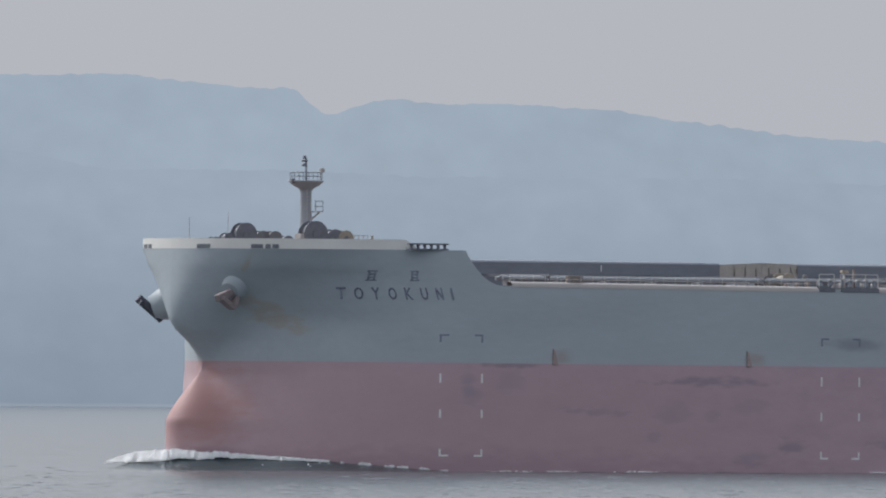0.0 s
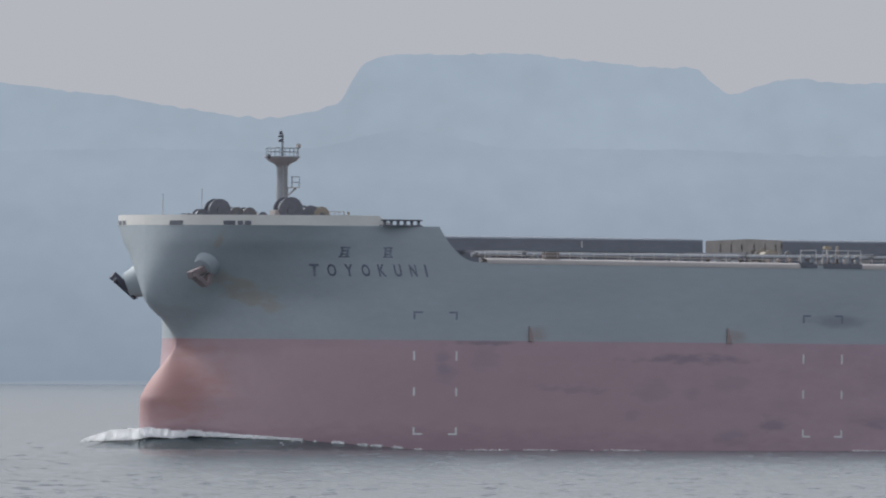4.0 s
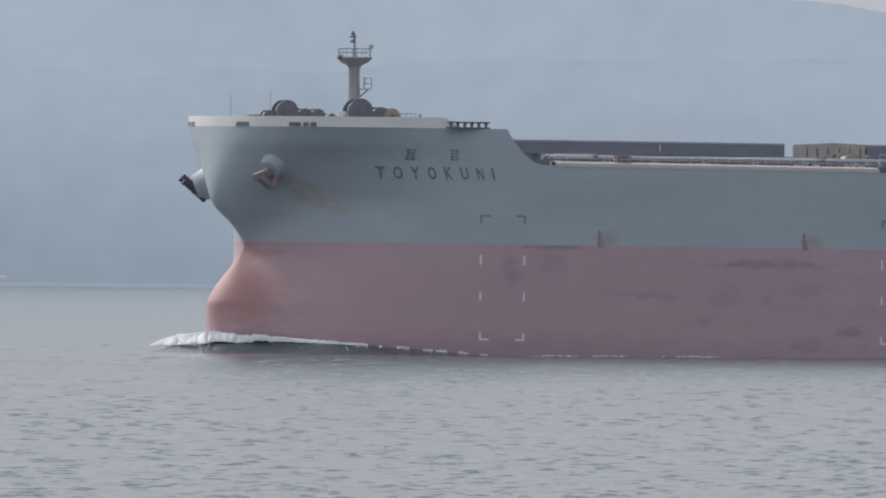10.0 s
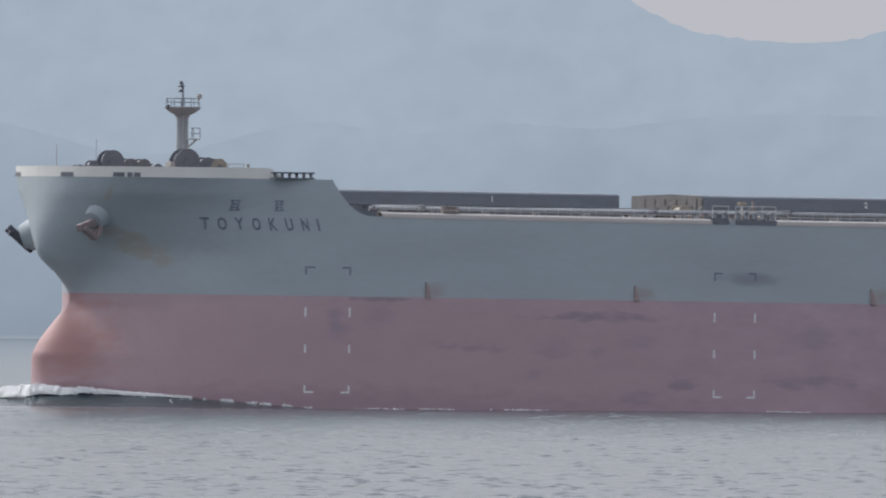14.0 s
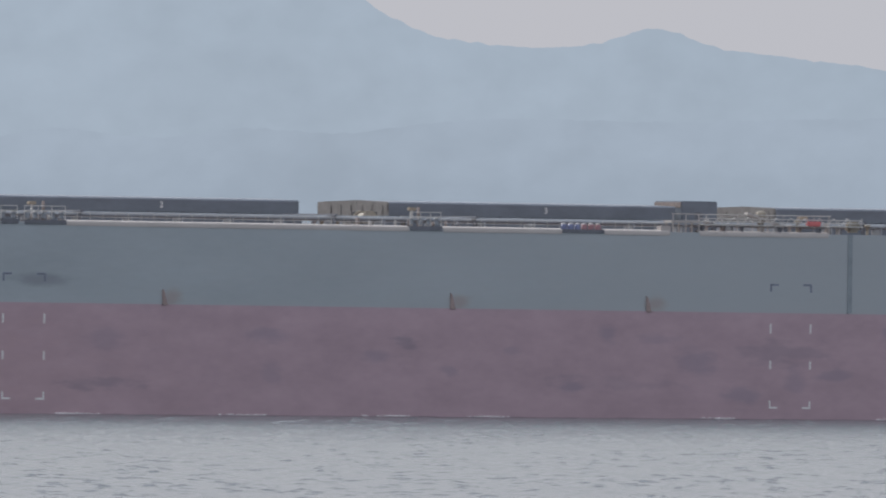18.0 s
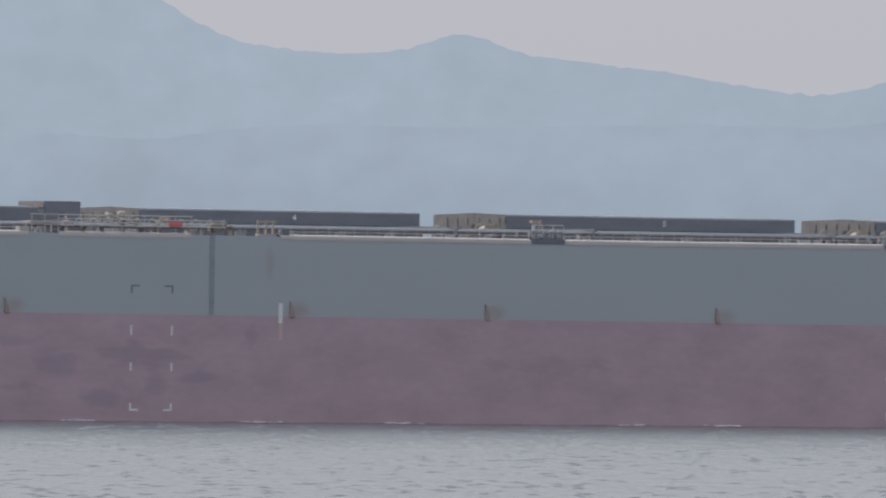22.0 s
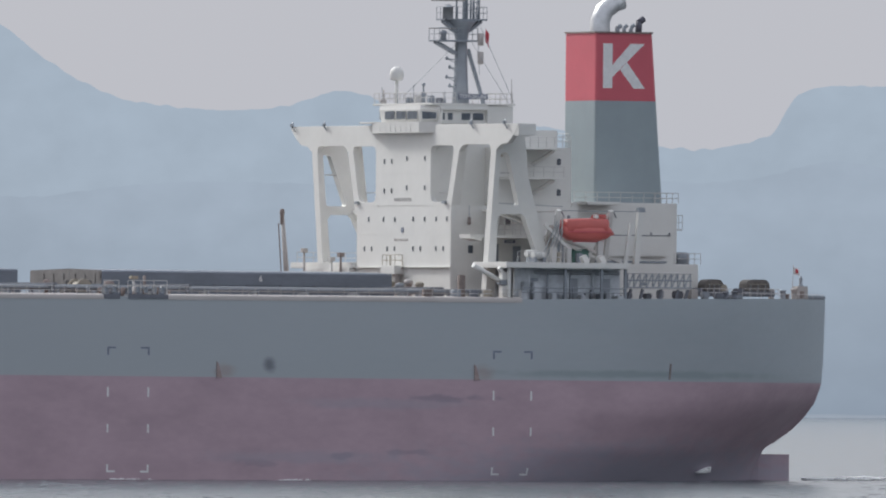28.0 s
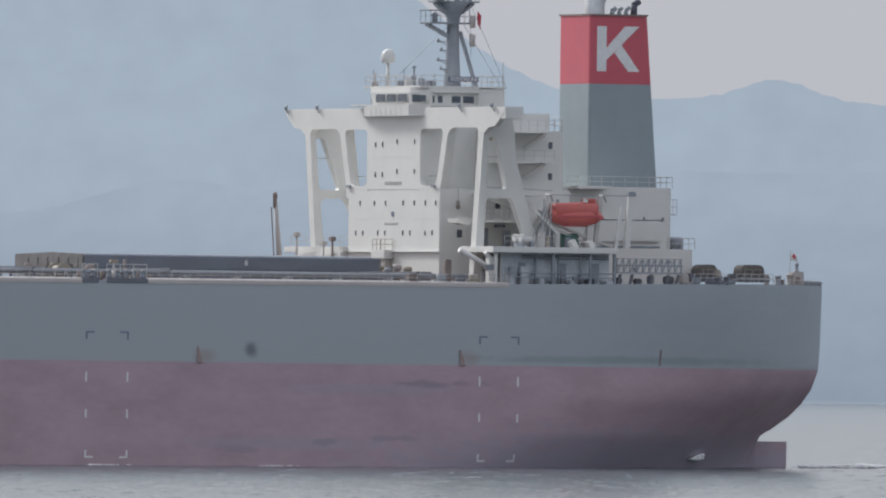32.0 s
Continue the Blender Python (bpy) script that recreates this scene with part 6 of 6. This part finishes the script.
for i, p in enumerate(pipe_path):
    way = (Vector(pipe_path[min(i + 1, 4)]) - Vector(pipe_path[max(i - 1, 0)])).normalized()
    side = Vector((0, 1, 0))
    up = way.cross(side)
    loops.append([bm.verts.new(Vector(p) + (side * math.cos(a) + up * math.sin(a)) * (0.95 - 0.03 * i)) for a in np.linspace(0, 2 * math.pi, 16, endpoint=False)])
for p, q in zip(loops[:-1], loops[1:]):
    for i in range(16):
        bm.faces.new((p[i], p[(i + 1) % 16], q[(i + 1) % 16], q[i])).smooth = True
bm.faces.new(loops[-1])
bmesh.ops.recalc_face_normals(bm, faces=bm.faces)
part("exhaust_pipe", bm, STEEL, crown, "bent bare-steel exhaust pipe")
for x, h, r, mat in ((274.4, 0.5, 0.22, MAST), (275.1, 0.55, 0.18, MAST), (275.8, 0.6, 0.2, MAST), (276.6, 1.1, 0.3, ANCHOR)):
    bm = tube(bmesh.new(), (x, -0.8, 42.1), (x + 0.05, -0.8, 42.1 + h), r, n=10)
    tube(bm, (x, -0.8, 42.1 + h - r * 0.4), (x + r * 1.8, -0.8, 42.1 + h + r * 0.9), r, n=10)
    part("vent_pipe", bm, mat, crown)

# ---- starboard deck before the house: a derrick post and small gear ----
derrick = part("derrick_post", tube(bmesh.new(), (251.35, 20.2, DECK_Z), (250.65, 20.2, 25.1), 0.30, 0.17, 12), CREAM, bulk_carrier, "pale beige derrick post with a rusty head and a thin wire")
part("derrick_head", lathe(bmesh.new(), (250.62, 20.2, 25.2), [(0.17, -0.9), (0.19, -0.8), (0.2, 0), (0.25, 0.15), (0.2, 0.45), (0.08, 0.55)], 10), RUST, derrick)
part("derrick_wire", tube(bmesh.new(), (250.75, 20.2, DECK_Z), (250.25, 20.2, 24.4), 0.06, n=5), RUST, derrick)
for x, y, h, mat in ((251.5, 17.3, 4.4, CREAM), (251.9, 12.4, 3.6, RAIL), (252.1, 10.9, 4.0, RUST)):
    post = part("signal_post", tube(bmesh.new(), (x, y, DECK_Z), (x, y, DECK_Z + h), 0.16, 0.1, 8), mat, bulk_carrier)
    part("signal_head", box(bmesh.new(), x - 0.25, x + 0.25, y - 0.3, y + 0.3, DECK_Z + h, DECK_Z + h + 0.4, 0.04), mat, post)
part("starboard_house", box(bmesh.new(), 252.3, 258.0, 9.6, 19.3, DECK_Z, 20.28, 0.06), WHITE, bulk_carrier)

# ---- after deck: stowed gangway truss, winches, bitts, flagstaff ----
truss = part("after_gangway", box(bmesh.new(), 265.6, 272.2, -20.7, -20.2, 18.5, 18.6, 0.02), RAIL, None, "stowed lattice gangway on stands at the stern")
carried(truss, "gangway")
for z in (19.95, 19.3, 18.65):
    part("truss_chord", tube(bmesh.new(), (265.6, -20.6, z), (272.2, -20.6, z), 0.07, n=6), MAST if z < 19.9 else RAIL, truss)
for k in range(11):
    x = 265.65 + k * 0.64
    part("truss_post", beam(bmesh.new(), (x, -20.6, 18.5), (x, -20.6, 19.95), 0.1, 0.08), MAST, truss)
    if k < 10:
        part("truss_brace", beam(bmesh.new(), (x, -20.6, 18.6), (x + 0.6, -20.6, 19.9), 0.09, 0.12), FOREMAST, truss)
        if 2 < k < 8:
            part("truss_panel", beam(bmesh.new(), (x + 0.05, -20.45, 19.25), (x + 0.45, -20.45, 19.8), 0.04, 0.26), WHITE, truss)
            part("truss_panel", beam(bmesh.new(), (x + 0.4, -20.38, 19.2), (x + 0.1, -20.38, 19.75), 0.04, 0.16), DARK, truss)
for x in (265.8, 267.0, 268.9, 270.6, 271.6):
    part("stand", beam(bmesh.new(), (x, -20.5, deck_z(x)), (x + 0.25, -20.5, 18.5), 0.2, 0.22), DARK, truss)
for x, w, h in ((266.2, 0.5, 0.6), (268.0, 0.7, 0.5), (269.4, 0.5, 0.8), (271.0, 0.9, 0.7), (272.6, 0.8, 0.9), (273.9, 0.7, 0.6), (275.2, 0.9, 0.5)):
    part("deck_gear", box(bmesh.new(), x, x + w, -19.6, -18.9, deck_z(x), deck_z(x) + h, 0.1), (MAST, DARK, CREAM)[int(10 * x) % 3], bulk_carrier)
ROPE = material("weathered_rope", (0.14, 0.13, 0.12), 0.9, vary=0.3, size=0.5, grain=0.1)
for x, half in ((279.5, 0.95), (284.0, 1.2)):
    z = deck_z(x) + 0.2
    ring = rounded([(x - half, z + 0.12), (x + half, z + 0.12), (x + half, z + 1.58), (x - half, z + 1.58)], 0.68)
    bm = bmesh.new()
    sides = [[bm.verts.new((u, v, w)) for u, w in ring] for v in (-10.9, -9.4)]
    for k in range(len(ring)):
        bm.faces.new((sides[0][k - 1], sides[0][k], sides[1][k], sides[1][k - 1]))
    bm.faces.new(sides[0])
    bm.faces.new(sides[1][::-1])
    bmesh.ops.recalc_face_normals(bm, faces=bm.faces)
    drum = part("stern_winch", bm, ROPE, bulk_carrier, "mooring winch drum wound with dark rope on the stern")
    for k in range(5):
        u = x - half + 0.45 + (2 * half - 0.9) * k / 4
        part("drum_band", beam(bmesh.new(), (u, -10.93, z + 0.5), (u, -10.93, z + 1.1), 0.05, 0.05), HATCH_END if k % 2 else MAST, drum)
    for up in (0.75, 1.15):
        part("drum_band", beam(bmesh.new(), (x - half + 0.2, -10.95, z + up), (x + half - 0.2, -10.95, z + up), 0.05, 0.06), TAN, drum)
    part("bed", box(bmesh.new(), x - half - 0.4, x + half + 0.4, -11.2, -9.1, z, z + 0.5, 0.06), DARK, drum)
    part("brake_box", box(bmesh.new(), x - half - 0.75, x - half - 0.1, -10.8, -9.6, z, z + 0.75, 0.08), DARK, drum)
    part("brake_box", box(bmesh.new(), x + half + 0.1, x + half + 0.6, -10.8, -9.6, z, z + 0.7, 0.08), CREAM, drum)
    fence("winch_railing", [(x - half - 0.7, -11.5, z), (x + half + 0.6, -11.5, z)], 0.72, 0.7, bulk_carrier, RAIL)
part("winch_end", tube(bmesh.new(), (280.45, -11.02, 18.75), (280.45, -10.9, 18.75), 0.34, n=16), TAN, bulk_carrier)
for x, y, h, mat in ((286.2, -9.3, 0.6, CREAM), (287.4, -9.3, 0.85, MAST), (287.8, -9.2, 0.5, RUST), (288.8, -8.8, 1.0, CREAM), (289.9, -8.8, 0.9, MAST), (276.5, -19.0, 0.6, DARK), (277.6, -18.6, 0.7, DARK)):
    part("bollard", lathe(bmesh.new(), (x, y, deck_z(x)), [(0.34, 0), (0.26, 0.1), (0.26, h * 0.8), (0.36, h * 0.9), (0.2, h)], 10), mat, bulk_carrier)
locker = part("stern_locker", box(bmesh.new(), 288.9, 290.0, -9.3, -8.3, deck_z(289), deck_z(289) + 1.2, 0.06), CREAM, bulk_carrier, "pale deck locker with a rusty door by the stern rail")
part("locker_door", box(bmesh.new(), 289.15, 289.6, -9.33, -9.29, deck_z(289) + 0.1, deck_z(289) + 0.75, 0.01), RUST, locker)
part("locker_vent", lathe(bmesh.new(), (289.5, -8.8, deck_z(289) + 1.2), [(0.3, 0), (0.2, 0.12), (0.12, 0.5), (0.2, 0.6), (0.08, 0.95)], 10), MAST, locker)
staff = part("flagstaff", tube(bmesh.new(), (291.6, -3.0, deck_z(291)), (291.75, -3.0, 21.0), 0.035, 0.02, 6), CREAM, bulk_carrier, "ensign staff with a white flag and red disc")
bm = bmesh.new()
cols = [[bm.verts.new((291.75 + 0.09 * i, -3.0 + 0.06 * math.sin(i * 1.1), z - 0.03 * i)) for i in range(8)] for z in (20.85, 20.62, 20.4, 20.17)]
for a, c in zip(cols[:-1], cols[1:]):
    for i in range(7):
        bm.faces.new((a[i], a[i + 1], c[i + 1], c[i])).smooth = True
ensign = part("ensign", bm, MARK, staff)
ensign.modifiers.new("thickness", "SOLIDIFY").thickness = 0.02
bm = bmesh.new()
centre = bm.verts.new((292.05, -3.1, 20.42))
rim = [bm.verts.new((292.05 + 0.15 * math.cos(a), -3.1 - 0.02 * math.cos(a), 20.42 + 0.22 * math.sin(a) - 0.05 * math.cos(a))) for a in np.linspace(0, 2 * math.pi, 18, endpoint=False)]
for i in range(18):
    bm.faces.new((centre, rim[i], rim[(i + 1) % 18]))
part("ensign_disc", bm, FLAG_RED, staff, "red disc of the ensign")
edge_line = [(x, -half_breadth(x, DECK_Z) + 0.25, deck_z(x)) for x in (276.5, 280, 283, 286, 288.5, 290.5, 291.5, 292.7)]
fence("stern_railing", edge_line, 0.45, 1.5, bulk_carrier, RAIL, rails=1)
for x in (278.2, 290.6, 292.2):
    y = -half_breadth(x, DECK_Z) + 0.7
    part("stern_fairlead", box(bmesh.new(), x - 0.8, x + 0.6, y - 0.4, y + 0.4, deck_z(x), deck_z(x) + 0.35, 0.1), MAST, bulk_carrier)

# ---- rudder ----
bm = bmesh.new()
prof = [(288.6, 0.25), (289.6, 0.42), (291.0, 0.32), (293.0, 0.05), (293.0, -0.05), (291.0, -0.32), (289.6, -0.42), (288.6, -0.25)]
lo = [bm.verts.new((x, y, -5.5)) for x, y in prof]
hi = [bm.verts.new((x, y, 3.55)) for x, y in prof]
for i in range(8):
    bm.faces.new((lo[i], lo[(i + 1) % 8], hi[(i + 1) % 8], hi[i]))
bm.faces.new(hi)
bm.faces.new(lo[::-1])
bmesh.ops.recalc_face_normals(bm, faces=bm.faces)
part("rudder", bm, RED, bulk_carrier, "dull red rudder, its top out of the water")


# ---- the bow wave: a mound of dark water with a ragged white crest ----
def crest(s):
    """The crest's line in the ship's space, s from -1 (starboard tip) over 0 (the stem) to 1 (where it dies on the port side)."""
    if s < 0:
        u = -s
        return Vector((3.0 + 0.8 * u, -0.35 + 13.75 * u, 0)), 2.05 - 0.55 * u
    x = 3.0 + 18.0 * s
    gap = 0.35 + 1.6 * s * (1 - s) + 0.8 * s
    y = half_breadth(max(x, 3.4), 0.5)
    return Vector((x, -(y + gap), 0)), 2.05 * (1 - s) ** 1.15 + 0.10


bow_wave = new("bow_wave")
tagged(bow_wave, "white foaming bow wave with a dark water slope", "wave")
rows = []
N = 170
TOWARDS = Vector((-0.455, -0.89, 0))


def swell_shape(s):
    """Crest point, height of the water under the foam and the reach of its slope."""
    p, h = crest(s)
    end = min(1.0, (1 + s) / 0.4) if s < 0 else 1.0
    k = min(1.0, max(0.0, (s + 0.15) / 0.35))
    k = k * k * (3 - 2 * k)
    return p, h * (0.42 + 0.40 * k) * end, 8.0 + (3.6 - 8.0) * k * (1 - 0.3 * max(0, s))


for j, (off, lift) in enumerate(((-0.35, 0.0), (-0.16, 0.62), (0.0, 1.0), (0.08, 0.97), (0.2, 0.84), (0.36, 0.6), (0.55, 0.33), (0.78, 0.11), (1.0, -0.06))):
    row = []
    for i in range(N):
        s = -1 + 2 * i / (N - 1)
        p, h, reach = swell_shape(s)
        wob = 0.10 * h * noise.noise(Vector((i * 0.16, j * 0.7, 2))) + 0.05 * h * noise.noise(Vector((i * 0.5, j * 1.7, 6)))
        row.append(tuple(p + TOWARDS * (off * reach) + Vector((0, 0, h * lift + wob * (0 < lift) - 0.05 * (lift <= 0)))))
    rows.append(row)
mesh_part("swell", sheet("swell", np.array(rows), len(rows), N, [SEA]), None, bow_wave, "dark glassy slope of the bow wave")


def foam_lumps(name, count, place, parent, label, seed, size, flat=0.62):
    """Ragged lumps of foam, joined into one part."""
    rng = random.Random(seed)
    ball = bmesh.new()
    bmesh.ops.create_icosphere(ball, subdivisions=1, radius=1)
    ball.verts.index_update()
    unit = [v.co.copy() for v in ball.verts]
    tris = np.array([[v.index for v in f.verts] for f in ball.faces])
    ball.free()
    verts, faces = [], []
    for k in range(count):
        p, r = place(rng)
        r *= rng.uniform(0.5, 1.2) * size
        for u in unit:
            w = u * (r * (1 + 0.35 * noise.noise(u * 1.8 + Vector(p))))
            verts.append((w.x * 1.7 + p[0], w.y * 1.7 + p[1], w.z * flat + p[2]))
        faces.append(tris + k * len(unit))
    me = bpy.data.meshes.new(name)
    me.from_pydata(verts, [], np.concatenate(faces).tolist())
    me.polygons.foreach_set("use_smooth", np.ones(len(me.polygons), dtype=bool))
    return tagged(mesh_part(name, me, FOAM, parent, label), kind="stuff")


def on_crest(rng):
    s = rng.uniform(-1, 1) if rng.random() < 0.5 else rng.uniform(-1, 0.4)
    while s > 0.35 and (rng.random() < 1.5 * (s - 0.35) or (s > 0.5 and noise.noise(Vector((s * 22, 5, 0))) < 0.05)):
        s = rng.uniform(-1, 1)
    p, h = crest(s)
    thick = 0.85 * max(0.10, (1 - s) ** 3.2) if s > 0 else 0.85 * (1 - 0.25 * s * s)
    taper = min(1.0, max(0.02, (1 + s) / 0.5)) ** 0.7 if s < -0.5 else 1.0
    thick *= taper
    ragged = (0.12 * noise.noise(Vector((s * 14, 1, 0))) + 0.10 * noise.noise(Vector((s * 60, 2, 0)))) * (1 if s < 0.3 else 0.5) + 0.16 * rng.random() ** 4
    down = rng.random() ** 1.2
    p = p + TOWARDS * (0.1 + 2.3 * down * thick)
    top = h * 0.9 * (0.45 + 0.55 * taper) + ragged
    p.z = top - (0.12 if s < 0.15 else 0.0) - thick * down * (1.0 if s < 0.1 else 0.9)
    return p, 0.32 + 0.3 * thick


foam_lumps("foam_crest", 26000, on_crest, bow_wave, "white ragged foam on the crest", 3, 0.22, 0.26)


def on_face(rng):
    s = rng.uniform(-0.6, 0.5)
    p, h, reach = swell_shape(s)
    out = rng.uniform(0.1, 0.5)
    p = p + TOWARDS * (out * reach)
    p.z = h * float(np.interp(out, (0, 0.08, 0.2, 0.36, 0.55, 0.78), (1, 0.97, 0.84, 0.6, 0.33, 0.11))) + 0.02
    return p, 0.12


foam_lumps("foam_flecks", 26, on_face, bow_wave, "scattered white foam flecks", 8, 0.55)

# ---- broken foam along the waterline, at the screw and in the wake ----
wake = new("wake")
tagged(wake, "thin white foam along the waterline and wake astern", "wake")


def trim_z(x):
    return x * math.tan(radians(TRIM))


def on_waterline(rng):
    x = rng.choice((27, 33, 41, 67, 84, 98, 108, 131, 149, 163, 187, 196, 214, 231)) + rng.gauss(0, 1.1)
    return Vector((x, -half_breadth(x, 0.5) - rng.uniform(0.1, 0.5), trim_z(x) + rng.uniform(0.0, 0.08))), 0.14


foam_lumps("waterline_foam", 420, on_waterline, wake, "thin foam slivers along the waterline", 21, 0.6)


def on_screw(rng):
    t = rng.random()
    x = 277.7 + 1.7 * t
    z = trim_z(x) + 0.75 + 0.6 * rng.random() * t ** 0.7
    return Vector((x, -half_breadth(x, z) - 0.3 + rng.uniform(-0.2, 0.2), z)), 0.16


foam_lumps("screw_splash", 160, on_screw, wake, "small white splash over the screw", 22, 0.8)


def on_wake(rng):
    x = 292.5 + rng.random() ** 1.3 * 26
    return Vector((x, -4.0 - 0.10 * (x - 292) + rng.gauss(0, 0.35), trim_z(x) + rng.uniform(0.02, 0.22) * (1 + 0.8 * math.exp(-((x - 298.5) / 2.5) ** 2)))), 0.22


foam_lumps("wake_foam", 1500, on_wake, wake, "white foam in the wake astern", 23, 0.40)
# ---- a pale strip under the hills: it glows, with the haze in its colour ----
az = np.linspace(-30, 30, 700)
rows = []
for r, z in ((4255, -0.6), (4270, 0.05), (4300, 0.3), (4318, 0.6)):
    wob = np.array([noise.fractal(Vector((a * 5.0, z, 7)), 1.0, 2.0, 4) for a in az]) * 0.3 * (z > 0)
    rows.append(np.stack([r * np.sin(np.radians(az)), r * np.cos(np.radians(az)), z + wob], -1))
pale_strip = new("shore", sheet("shore", np.stack(rows), 4, len(az), [hazy("shore_haze", (0.30, 0.34, 0.398), (0.28, 0.325, 0.388), 1.0)]))
tagged(pale_strip, "pale strip along the far waterline, haze put into its glow", "shore", kind="structure")

# ---- pale buildings on the far shore, the haze put into a flat glow ----
rng = random.Random(31)
bm = bmesh.new()
for _ in range(80):
    az = rng.gauss(-2.9, 0.3) if rng.random() < 0.75 else rng.uniform(-2.3, 0.4)
    up = rng.random() ** 1.3
    r = 4330 + 60 * up
    x, y, z = r * math.sin(radians(az)), r * math.cos(radians(az)), 1.5 + 8.0 * up
    w, h = rng.uniform(0.4, 1.3), rng.uniform(0.2, 0.5)
    box(bm, x - w, x + w, y - 14, y + 2, z - 3, z + h)
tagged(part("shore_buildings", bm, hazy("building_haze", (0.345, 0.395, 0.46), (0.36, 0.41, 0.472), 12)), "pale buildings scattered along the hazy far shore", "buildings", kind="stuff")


# ---- what moves: the ship on its course ----
def motions():
    for thing in (bulk_carrier, bow_wave, wake, *CARRIED):
        walk(thing, [(t, ship_pose(t)) for t in (0, 8, 16, 24, 32)])


motions()
